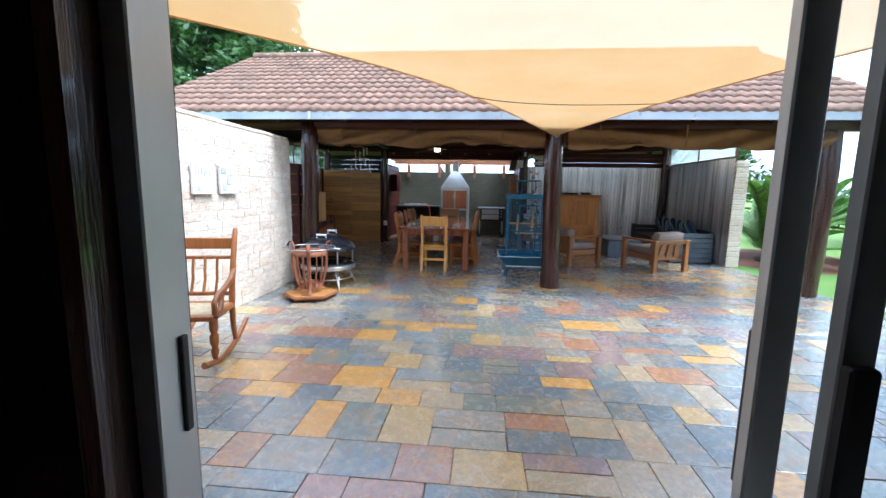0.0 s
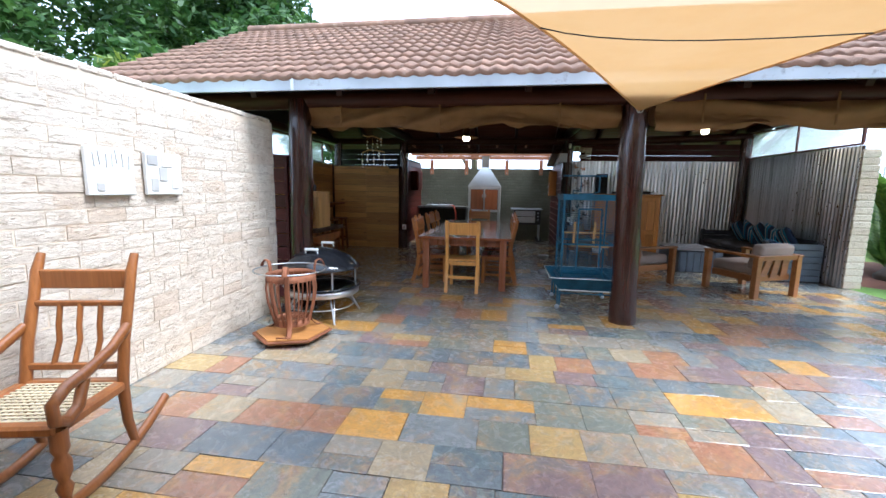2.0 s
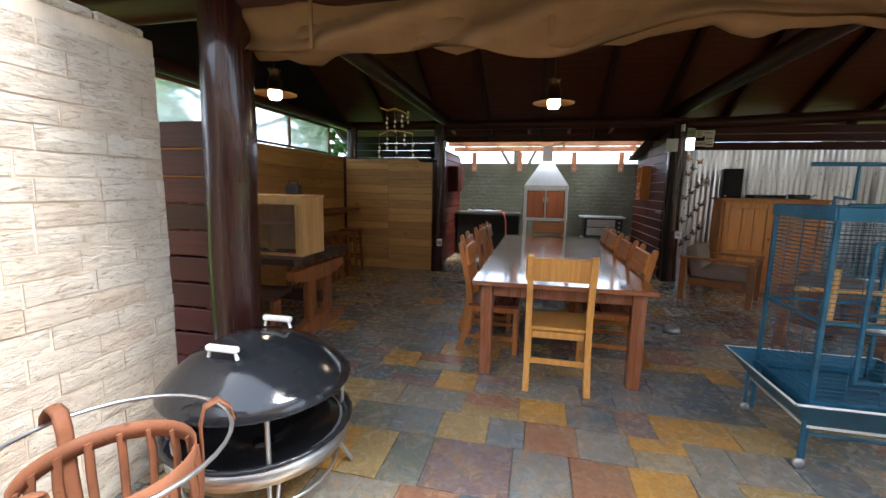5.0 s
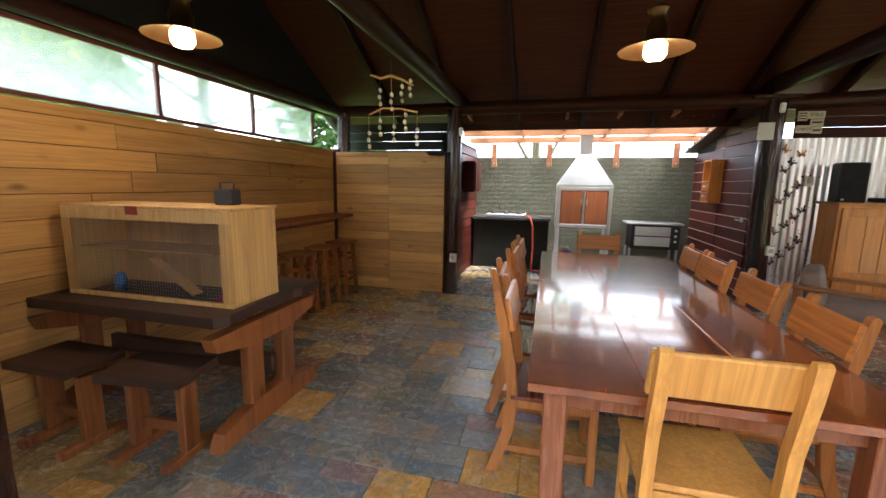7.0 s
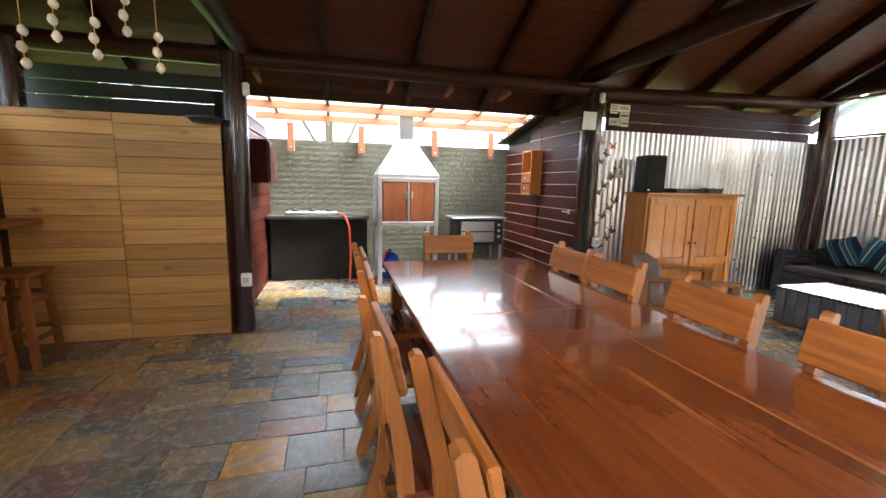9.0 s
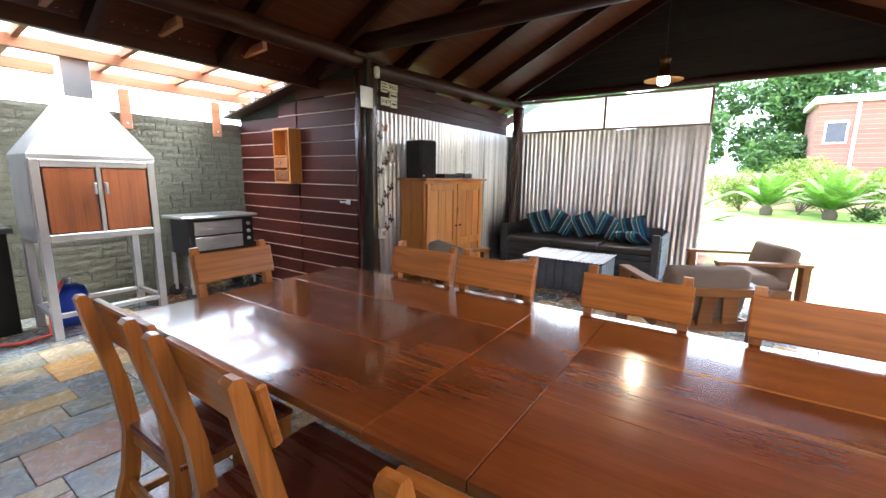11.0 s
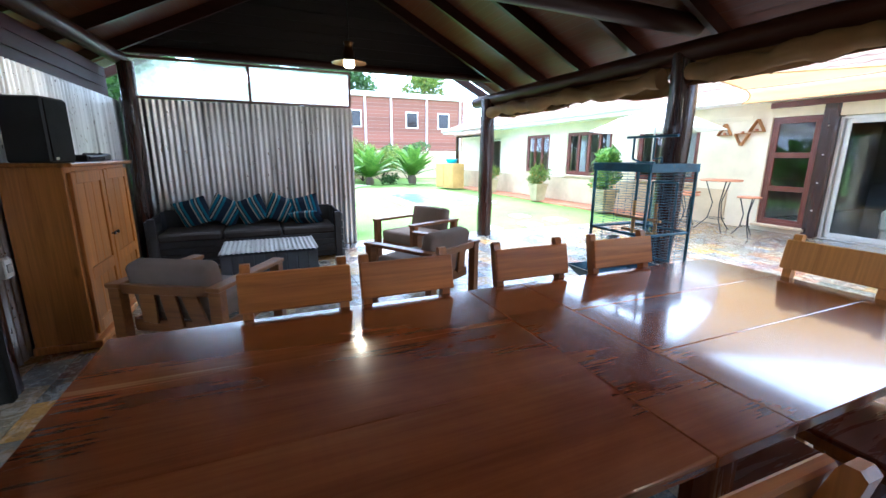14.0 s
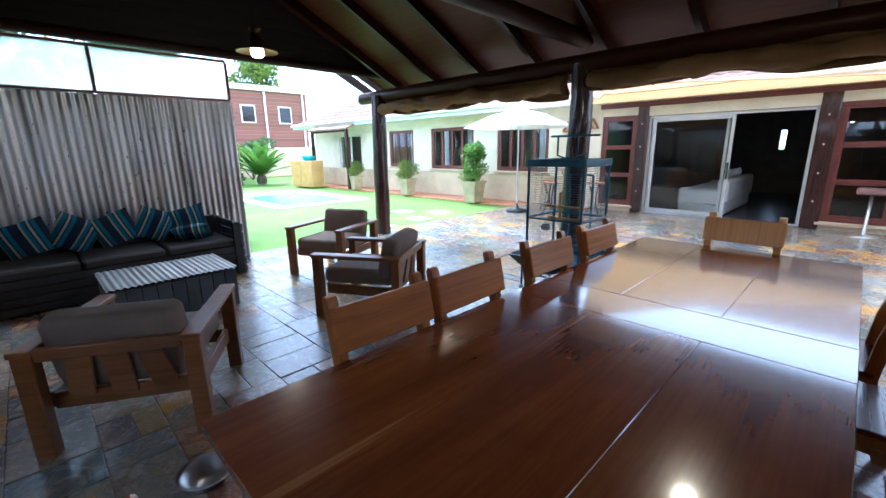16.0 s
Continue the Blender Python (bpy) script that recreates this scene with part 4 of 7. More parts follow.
# posts beside the sliding door, widened over the piers as their backlit shade
for x, w in ((-0.292, 0.266), (2.815, 0.232)):
    g = geo()
    box(g, (x, HOUSE_Y - 0.11, 1.2), (w, 0.30, 2.4), 0.02)
    p = solo("door_post", g, LOG, "dark red timber post with bolts beside the sliding door, widened to darken the backlit pier", "post", "door posts")
    for k in range(4):
        gg = geo()
        lathe(gg, [(0.016, 0), (0.016, 0.008), (0.0, 0.010)], 8, T(x, HOUSE_Y + 0.039, 0.5 + k * 0.5) @ RX(-90))
        part("bolt", gg, STEEL, p)

# sliding door: frame, fixed leaf, sliding leaf pushed open
th = thing("door_1", T(0, 0, 0), "aluminium sliding glass door standing half open", "sliding door", "", "structure")
yd = HOUSE_Y - 0.11
g = geo()
box(g, (-0.128, yd, 1.07), (0.055, 0.11, 2.14), 0.004)
box(g, (2.675, yd, 1.07), (0.05, 0.11, 2.14), 0.004)
box(g, (1.255, yd, 2.13), (2.79, 0.11, 0.05), 0.004)
box(g, (1.255, yd, 0.012), (2.79, 0.11, 0.03), 0.004)
part("door_frame", g, ALU, th)
gl = geo()
box(gl, (-0.096, yd + 0.02, 1.0), (0.012, 0.02, 0.22), 0.002)
part("latch_plate", gl, BLACK_M, th, "black latch plate")
for x0, x1, y in ((1.165, 2.65, yd - 0.03), (1.075, 2.60, yd + 0.03)):
    g = geo()
    for x in (x0 + 0.03, x1 - 0.03):
        box(g, (x, y, 1.07), (0.06, 0.035, 2.06), 0.004)
    for z in (0.08, 2.07):
        box(g, ((x0 + x1) / 2, y, z), (x1 - x0 - 0.12, 0.035, 0.09), 0.004)
    leaf = part("door_leaf", g, ALU, th)
    g = geo()
    box(g, ((x0 + x1) / 2, y, 1.075), (x1 - x0 - 0.12, 0.006, 1.9), 0.001)
    p = part("pane", g, GLASS, leaf)
    p.visible_shadow = False
g = geo()
box(g, (1.105, yd + 0.062, 1.0), (0.035, 0.03, 0.34), 0.006)
part("handle", g, BLACK_M, th, "black pull handle")
g = geo()
box(g, (1.185, yd - 0.065, 1.0), (0.05, 0.03, 0.30), 0.006)
part("handle", g, BLACK_M, th, "black pull handle")

# white sofa inside
th = thing("living_room_sofa", T(1.60, -0.55, -0.015) @ RZ(90) @ Matrix.Diagonal((1.4, 1.0, 1.0, 1.0)), "white fabric sofa in the dim living room", "sofa")
for nm, c, s in (("base", (0, 0, 0.22), (2.0, 0.9, 0.4)), ("backrest", (0, 0.38, 0.55), (2.0, 0.22, 0.5)), ("armrest", (-0.95, 0, 0.42), (0.2, 0.9, 0.36)), ("armrest", (0.95, 0, 0.42), (0.2, 0.9, 0.36)),
                 ("seat_cushion", (-0.42, -0.06, 0.5), (0.8, 0.7, 0.16)), ("seat_cushion", (0.42, -0.06, 0.5), (0.8, 0.7, 0.16))):
    g = geo()
    box(g, c, s, 0.05)
    part(nm, g, WHITE_SOFA, th)
for k in range(3):
    g = geo()
    lathe(g, [(0.0, -0.09), (0.12, -0.07), (0.2, 0), (0.12, 0.07), (0, 0.09)], 12, T(0, 0, 0))
    solo("throw_pillow", g, WHITE_SOFA, "plump white pillow on the sofa", "pillow", "sofa pillows", "", T(1.42, -1.5 + k * 0.5, 0.78) @ RY(70))

# shade sail
A_, B_, C_ = Vector((1.52, 6.42, 2.22)), Vector((3.95, 1.98, 2.44)), Vector((-2.25, 1.95, 2.42))
g = geo()
N = 26
vs, fs = [], []
for i in range(N + 1):
    for j in range(N + 1 - i):
        a, b = i / N, j / N
        c = 1 - a - b
        p = A_ * a + B_ * b + C_ * c
        cen = (A_ + B_ + C_) / 3
        pull = (0.5 * a * b + 0.5 * b * c + 1.1 * a * c) * (1 - min(1, 20 * a * b * c))
        p = p + (cen - p) * pull
        p.z += 0.10 * a * c - 0.9 * a * b * c
        vs.append(p)
idx = {}
k = 0
for i in range(N + 1):
    for j in range(N + 1 - i):
        idx[i, j] = k
        k += 1
for i in range(N):
    for j in range(N - i):
        fs.append((idx[i, j], idx[i + 1, j], idx[i, j + 1]))
        if i + j < N - 1:
            fs.append((idx[i + 1, j], idx[i + 1, j + 1], idx[i, j + 1]))
put_in(g, vs, fs, True)
th = thing("shade_sail", T(0, 0, 0), "sand-coloured shade sail stretched from the log post to the house", "shade sail")
part("cloth", g, SAIL, th)
for path in ([(i, 0) for i in range(N + 1)], [(i, N - i) for i in range(N + 1)], [(0, j) for j in range(N + 1)]):
    g = geo()
    tube(g, [vs[idx[q]] for q in path], 0.009, 6)
    part("hem", g, SAIL, th)
g = geo()
tube(g, [vs[idx[17, j]] - Vector((0, 0, 0.004)) for j in range(N - 16)], 0.004, 5)
part("seam", g, BLACK_M, th, "dark stitched seam")
g = geo()
tube(g, [A_, (1.56, 6.53, 2.22)], 0.008, 6)
tube(g, [(1.56 + 0.03 * math.cos(a * 0.785), 6.52, 2.24 + 0.03 * math.sin(a * 0.785)) for a in range(8)], 0.005, 6, closed=True)
part("ring", g, STEEL, th, "steel ring and shackle")

# ---- wall plaques ----
for y0, y1, kind in ((3.42, 3.75, 0), (4.265, 4.6, 1), (4.70, 5.025, 2)):
    th = thing("wall_plaque", T(WALL_X + 0.012, (y0 + y1) / 2, 1.51), "square pale stone relief plaque on the cream brick wall", "plaque", "wall plaques")
    w = y1 - y0
    g = geo()
    box(g, (0.018, 0, 0), (0.036, w, 0.31), 0.006)
    part("slab", g, PLAQUE, th)
    if kind == 1:
        for k in range(7):
            g = geo()
            box(g, (0.039, -0.12 + k * 0.04, 0.08 + 0.015 * math.sin(k * 2)), (0.008, 0.006, 0.09), 0.002, RX(rnd.uniform(-6, 6)))
            part("relief", g, PLAQUE_G, th)
        g = geo()
        box(g, (0.039, -0.09, -0.10), (0.008, 0.05, 0.05), 0.002)
        part("inlay", g, PLAQUE_G, th)
    elif kind == 2:
        for (a, b, c, d) in ((-0.11, 0.10, 0.09, 0.07), (0.02, 0.10, 0.10, 0.09), (-0.02, 0.0, 0.07, 0.1), (0.09, -0.07, 0.06, 0.07), (-0.1, -0.08, 0.06, 0.09)):
            g = geo()
            box(g, (0.039, a, b), (0.008, c, d), 0.002)
            part("relief", g, PLAQUE_G if a < 0 else PLAQUE, th)
    else:
        for k in range(4):
            g = geo()
            tube(g, [(0.038, -0.12 + k * 0.08 + 0.03 * math.sin(q * 0.9 + k), -0.13 + q * 0.045) for q in range(7)], 0.008, 6)
            part("relief", g, PLAQUE, th)


# ---- rocking chair ----
def rocking_chair(m):
    th = thing("rocking_chair", m, "old teak rocking chair with scrolled arms and a woven cane seat", "rocking chair")
    # local: faces -y, x across
    for s in (-1, 1):
        g = geo()
        pts = [(s * 0.235, -0.42 + 0.95 * u, 0.02 + 0.42 * (u - 0.42) ** 2) for u in [i / 14 for i in range(15)]]
        tube(g, pts, 0.021, 8, flat=1.3)
        part("rocker", g, TEAK, th)
        g = geo()
        lathe(g, [(0.018, 0.04), (0.022, 0.09), (0.033, 0.13), (0.02, 0.16), (0.034, 0.2), (0.036, 0.25), (0.022, 0.28), (0.034, 0.31), (0.034, 0.40)], 12, T(s * 0.235, -0.21, 0))
        part("front_leg", g, TEAK, th)
        g = geo()
        pts = [(s * 0.235, 0.24, 0.05), (s * 0.235, 0.20, 0.2), (s * 0.235, 0.19, 0.40), (s * 0.235, 0.23, 0.62), (s * 0.235, 0.30, 0.85), (s * 0.235, 0.33, 0.97), (s * 0.235, 0.37, 1.06)]
        tube(g, pts, [0.02, 0.024, 0.028, 0.027, 0.025, 0.026, 0.02], 8)
        part("back_post", g, TEAK, th)
        g = geo()
        pts = [(s * 0.25, 0.24, 0.70), (s * 0.26, 0.1, 0.63), (s * 0.265, -0.06, 0.59), (s * 0.27, -0.19, 0.575), (s * 0.27, -0.265, 0.53), (s * 0.27, -0.26, 0.46), (s * 0.27, -0.2, 0.43), (s * 0.265, -0.13, 0.46), (s * 0.26, -0.08, 0.56)]
        tube(g, pts, 0.022, 8, flat=1.25)
        part("armrest", g, TEAK, th)
    g = geo()
    for y in (-0.22, 0.2):
        box(g, (0, y, 0.405), (0.5, 0.06, 0.05), 0.012)
    for x in (-0.235, 0.235):
        box(g, (x, -0.01, 0.405), (0.06, 0.36, 0.05), 0.012)
    part("seat_frame", g, TEAK, th)
    g = geo()
    for k in range(13):
        box(g, (-0.19 + k * 0.0317, -0.01, 0.416), (0.014, 0.38, 0.006), 0.002)
        box(g, (0, -0.18 + k * 0.029, 0.420), (0.42, 0.013, 0.006), 0.002)
    tagged(part("cane_seat", g, CANE, th, "woven pale cane seat"), kind="stuff")
    for z, h, y in ((0.93, 0.10, 0.33), (0.81, 0.03, 0.285), (0.50, 0.035, 0.205)):
        g = geo()
        box(g, (0, y, z), (0.45, 0.026, h), 0.008)
        part("back_rail", g, TEAK, th)
    for k in (-1, 0, 1):
        g = geo()
        tube(g, [(k * 0.1, 0.205, 0.51), (k * 0.1, 0.255, 0.62), (k * 0.1, 0.26, 0.7), (k * 0.1, 0.285, 0.81)], 0.016, 8, flat=0.7)
        part("back_slat", g, TEAK, th)
    return th


rocking_chair(T(-1.83, 3.53, 0) @ RZ(13))

# wooden box on the floor
th = thing("wooden_chest", T(-2.02, 2.62, 0) @ RZ(6), "low pine chest with a hinged lid and metal catch", "chest")
g = geo()
box(g, (0, 0, 0.15), (0.52, 0.76, 0.27), 0.006)
part("body", g, SLEEPER, th)
g = geo()
box(g, (0, 0, 0.297), (0.54, 0.78, 0.022), 0.005)
part("lid", g, SLEEPER, th)
g = geo()
box(g, (-0.1, 0.30, 0.32), (0.3, 0.045, 0.022), 0.004)
part("batten", g, SLEEPER, th)
g = geo()
box(g, (0.265, 0.05, 0.24), (0.008, 0.06, 0.05), 0.002)
part("catch", g, STEEL, th, "steel catch")
for x, y in ((-0.2, -0.3), (0.2, -0.3), (-0.2, 0.3), (0.2, 0.3)):
    g = geo()
    box(g, (x, y, 0.008), (0.05, 0.05, 0.016), 0.003)
    part("foot", g, SLEEPER, th)

# ---- fire basket on its hexagonal board ----
th = thing("fire_basket", T(-1.70, 5.58, 0), "rusty strap-steel fire basket on a hexagonal wooden board", "fire basket")
g = geo()
hexa = [(0.335 * math.cos(radians(60 * k + 20)), 0.335 * math.sin(radians(60 * k + 20))) for k in range(6)]
put_in(g, [(x, y, z) for z in (0.03, 0.075) for x, y in hexa], [(5, 4, 3, 2, 1, 0), (6, 7, 8, 9, 10, 11)] + [(i, (i + 1) % 6, (i + 1) % 6 + 6, i + 6) for i in range(6)])
board = part("board", g, SLEEPER, th, "orange-stained wooden board")
g = geo()
for i in range(6):
    a, b = hexa[i], hexa[(i + 1) % 6]
    tube(g, [(a[0] * 1.02, a[1] * 1.02, 0.055), (b[0] * 1.02, b[1] * 1.02, 0.055)], 0.03, 6, flat=0.35)
part("rim", g, RUST, th)
for k in range(3):
    g = geo()
    tube(g, [(0.24 * math.cos(k * 2.1), 0.24 * math.sin(k * 2.1), 0.0), (0.24 * math.cos(k * 2.1), 0.24 * math.sin(k * 2.1), 0.032)], 0.03, 10)
    part("foot", g, RUST, th)
for k in range(16):
    a = 2 * math.pi * k / 16
    prof = [(0.155, 0.16), (0.185, 0.26), (0.215, 0.38), (0.225, 0.5), (0.215, 0.60)]
    g = geo()
    tube(g, [(r * math.cos(a), r * math.sin(a), z) for r, z in prof], 0.017, 6, flat=0.3)
    part("strap", g, RUST, th)
for r, z in ((0.218, 0.60), (0.157, 0.17)):
    g = geo()
    n = 28
    lathe(g, [(r + 0.004, z - 0.03), (r + 0.004, z + 0.03), (r - 0.002, z + 0.03), (r - 0.002, z - 0.03), (r + 0.004, z - 0.03)], n)
    part("band", g, RUST, th)
g = geo()
for k in range(8):
    x = -0.13 + k * 0.037
    ww = math.sqrt(max(0.0, 0.15 ** 2 - x * x))
    tube(g, [(x, -ww, 0.18), (x, ww, 0.18)], 0.007, 6)
part("grate", g, RUST, th)
g = geo()
tube(g, [(0.325 * math.cos(radians(a)), 0.325 * math.sin(radians(a)), 0.665) for a in range(0, 360, 10)], 0.007, 6, closed=True)
part("ring", g, STEEL, th, "bare steel ring")
for k, mm in ((0, RUST), (1, STEEL), (2, RUST)):
    a = radians(20 + k * 120 + 150)
    c, s = math.cos(a), math.sin(a)
    pts = [(0.27, 0.0), (0.235, 0.085), (0.19, 0.13), (0.18, 0.2), (0.22, 0.36), (0.235, 0.52), (0.235, 0.66), (0.25, 0.72), (0.29, 0.735), (0.325, 0.70), (0.335, 0.655)]
    g = geo()
    tube(g, [(r * c, r * s, z + (0.075 if z < 0.05 else 0)) for r, z in pts[:]], 0.024, 6, flat=0.22)
    part("hook_leg", g, RUST, th)
g = geo()
tube(g, [(0.02, -0.325, 0.09), (0.02, -0.325, 0.105), (0.12, -0.31, 0.105), (0.12, -0.31, 0.09)], 0.007, 6)
part("handle", g, RUST, th)

# ---- kettle fire pit ----
th = thing("kettle_grill", T(-1.72, 6.29, 0), "black enamel kettle grill with a domed lid on thin steel legs", "grill")
R = 0.40
g = geo()
lathe(g, [(0.05, 0.20), (0.2, 0.22), (0.33, 0.28), (R, 0.36), (R + 0.02, 0.365), (R, 0.375), (0.33, 0.30), (0.05, 0.235)], 32)
part("bowl", g, BLACK, th)
g = geo()
lathe(g, [(R - 0.04, 0.27), (R - 0.005, 0.275), (R - 0.005, 0.345), (R - 0.04, 0.345)], 32)
part("steel_band", g, STEEL, th, "bare steel band")
lid = geo()
lathe(lid, [(R + 0.012, 0.56), (R + 0.014, 0.575), (R - 0.03, 0.62), (0.28, 0.70), (0.16, 0.755), (0.06, 0.775), (0.0, 0.778)], 32)
lathe(lid, [(0.0, 0.77), (0.06, 0.767), (0.16, 0.747), (0.28, 0.692), (R - 0.03, 0.612), (R + 0.012, 0.56)], 32)
lidp = part("lid", lid, BLACK, th)
for dx, dy, z in ((0.02, 0.12, 0.77), (-0.02, -0.2, 0.735)):
    g = geo()
    tube(g, [(dx - 0.07, dy, z + 0.0), (dx - 0.06, dy, z + 0.035), (dx + 0.06, dy, z + 0.035), (dx + 0.07, dy, z)], 0.008, 8)
    box(g, (dx, dy, z + 0.042), (0.15, 0.03, 0.025), 0.008)
    part("lid_handle", g, WHITE, lidp, "cream white handle")
for k in range(4):
    a = radians(40 + k * 90)
    c, s = math.cos(a), math.sin(a)
    g = geo()
    tube(g, [((R - 0.02) * c, (R - 0.02) * s, 0.35), ((R - 0.02) * c, (R - 0.02) * s, 0.57)], 0.010, 8)
    part("lid_strut", g, STEEL, th)
    g = geo()
    tube(g, [(0.30 * c, 0.30 * s, 0.25), (0.43 * c, 0.43 * s, 0.008)], 0.010, 8)
    tube(g, [(0.26 * c - 0.05 * s, 0.26 * s + 0.05 * c, 0.25), (0.43 * c, 0.43 * s, 0.008)], 0.008, 8)
    part("leg", g, STEEL, th)
g = geo()
tube(g, [(0.34 * math.cos(radians(a)), 0.34 * math.sin(radians(a)), 0.14) for a in range(0, 360, 12)], 0.008, 6, closed=True)
part("leg_ring", g, STEEL, th)

# ---- dining table ----
TX0, TX1, TY0, TY1, TZ = -0.95, 0.37, 7.74, 11.11, 0.765
th = thing("dining_table", T((TX0 + TX1) / 2, (TY0 + TY1) / 2, 0), "long polished reddish hardwood dining table in two joined halves", "dining table")
W2, L2 = (TX1 - TX0) / 2, (TY1 - TY0) / 2
for (y0, y1) in ((-L2, -0.16), (0.16, L2)):
    for k in range(3):
        x0 = -W2 + k * 2 * W2 / 3
        g = geo()
        box(g, (x0 + W2 / 3, (y0 + y1) / 2, TZ - 0.0175), (2 * W2 / 3 - 0.0015, y1 - y0 - 0.002, 0.035), 0.0025)
        part("top_board", g, TABLE_W, th)
g = geo()
box(g, (0, 0, TZ - 0.0178), (2 * W2, 0.317, 0.035), 0.0025)
part("cross_board", g, TABLE_W, th)
g = geo()
for x in (-W2 + 0.12, W2 - 0.12):
    box(g, (x, 0, TZ - 0.085), (0.03, 2 * L2 - 0.3, 0.1), 0.004)
for y in (-L2 + 0.12, 0, L2 - 0.12):
    box(g, (0, y, TZ - 0.085), (2 * W2 - 0.28, 0.03, 0.1), 0.004)
part("apron", g, LEG_RED, th)
for x in (-W2 + 0.11, W2 - 0.11):
    for y in (-L2 + 0.11, 0, L2 - 0.11):
        g = geo()
        box(g, (x, y, (TZ - 0.035) / 2), (0.095, 0.095, TZ - 0.036), 0.006)
        part("leg", g, LEG_RED, th)


# ---- dining chairs ----
def dining_chair(wood_post, wood_back, wood_seat, label):
    """Faces +y from its back at y = 0."""
    th = thing("dining_chair", T(0, 0, 0), label, "chair", "chairs round the dining table")
    for s in (-1, 1):
        g = geo()
        prof = [(-0.13, 0.0), (-0.075, 0.0), (0.005, 0.24), (0.025, 0.42), (0.005, 0.62), (-0.05, 0.86), (-0.08, 0.972), (-0.088, 0.986), (-0.108, 0.988), (-0.12, 0.976), (-0.10, 0.86), (-0.05, 0.64), (-0.03, 0.42), (-0.05, 0.25)]
        prism(g, prof, 0.042, Matrix(((0, 1, 0, s * 0.205 - 0.021), (1, 0, 0, 0.0), (0, 0, 1, 0), (0, 0, 0, 1))))
        part("back_post", g, wood_post, th)
        g = geo()
        box(g, (s * 0.195, 0.40, 0.215), (0.042, 0.042, 0.43), 0.004)
        part("front_leg", g, wood_post, th)
        g = geo()
        box(g, (s * 0.2, 0.19, 0.40), (0.025, 0.40, 0.05), 0.003)
        part("side_rail", g, wood_post, th)
        g = geo()
        box(g, (s * 0.2, 0.17, 0.14), (0.022, 0.42, 0.035), 0.003)
        part("stretcher", g, wood_post, th)
    g = geo()
    box(g, (0, 0, 0), (0.475, 0.028, 0.172), 0.008)
    part("backrest", g, wood_back, th, "", T(0, -0.036, 0.873) @ RX(12))
    g = geo()
    box(g, (0, 0.205, 0.437), (0.46, 0.44, 0.026), 0.008)
    part("seat", g, wood_seat, th)
    g = geo()
    box(g, (0, 0.40, 0.39), (0.35, 0.022, 0.05), 0.003)
    part("seat_rail", g, wood_post, th)
    g = geo()
    box(g, (0, 0.0, 0.39), (0.36, 0.022, 0.05), 0.003)
    part("seat_rail", g, wood_post, th)
    g = geo()
    box(g, (0, -0.03, 0.2), (0.37, 0.02, 0.04), 0.003)
    part("back_stretcher", g, wood_post, th)
    return th


pale = dining_chair(PALE_W, PALE_W, PALE_W, "pale honey wooden dining chair at the table's head")
pale.matrix_basis = T(-0.30, 7.72, 0) @ Matrix.Diagonal((1.04, 1.0, 1.02, 1.0))
ch = dining_chair(CHAIR_W, CHAIR_BACK, SEAT_RED, "honey-brown wooden dining chair with a red-brown seat")
ch.matrix_basis = T(0.36, 8.50, 0) @ RZ(90)
for y, r in ((9.17, 90), (9.90, 91), (10.42, 89)):
    copy_thing(ch, T(0.36, y, 0) @ RZ(r))
for x, y, r in ((-1.03, 8.45, -90), (-1.13, 9.02, -88), (-1.11, 9.90, -91), (-1.10, 10.50, -90)):
    copy_thing(ch, T(x, y, 0) @ RZ(r))
copy_thing(ch, T(-0.31, 11.27, 0) @ RZ(206 - 30 + 2))

# steel bowl on the floor past the table
g = geo()
lathe(g, [(0.0, 0.004), (0.075, 0.004), (0.10, 0.055), (0.125, 0.062), (0.125, 0.058), (0.104, 0.05), (0.08, 0.0), (0.0, 0.0)], 28)
solo("steel_bowl", g, STEEL, "shiny steel feeding bowl on the slate floor", "bowl", "", "", T(1.10, 10.98, 0.003))

# ---- bird cage (empty) ----
th = thing("bird_cage", T(1.27, 7.40, 0), "tall teal metal bird cage with worn paint, on castors", "bird cage")
cw, cd, cz0, cz1 = 0.30, 0.27, 0.36, 1.36
for nm, z, h, ov in (("top_frame", 1.36, 0.07, 0.012), ("mid_frame", 0.80, 0.018, 0.0), ("base_frame", 0.36, 0.04, 0.012)):
    g = geo()
    for s in (-1, 1):
        box(g, (0, s * (cd + ov), z), (2 * (cw + ov), 0.02, h), 0.003)
        box(g, (s * (cw + ov), 0, z), (0.02, 2 * (cd + ov), h), 0.003)
    part(nm, g, CAGE_B, th)
for sx in (-1, 1):
    for sy in (-1, 1):
        g = geo()
        box(g, (sx * cw, sy * cd, 0.70), (0.022, 0.022, 1.32), 0.003)
        part("corner_post", g, CAGE_B, th)
        g = geo()
        tube(g, [(sx * (cw + 0.03), sy * (cd + 0.03), 0.27), (sx * (cw + 0.03), sy * (cd + 0.03), 0.06)], 0.011, 8)
        part("leg", g, CAGE_B, th)
        g = geo()
        lathe(g, [(0.0, -0.012), (0.026, -0.012), (0.028, 0), (0.026, 0.012), (0.0, 0.012)], 14, T(sx * (cw + 0.03), sy * (cd + 0.03), 0.029) @ RX(90))
        part("castor", g, STEEL, th)
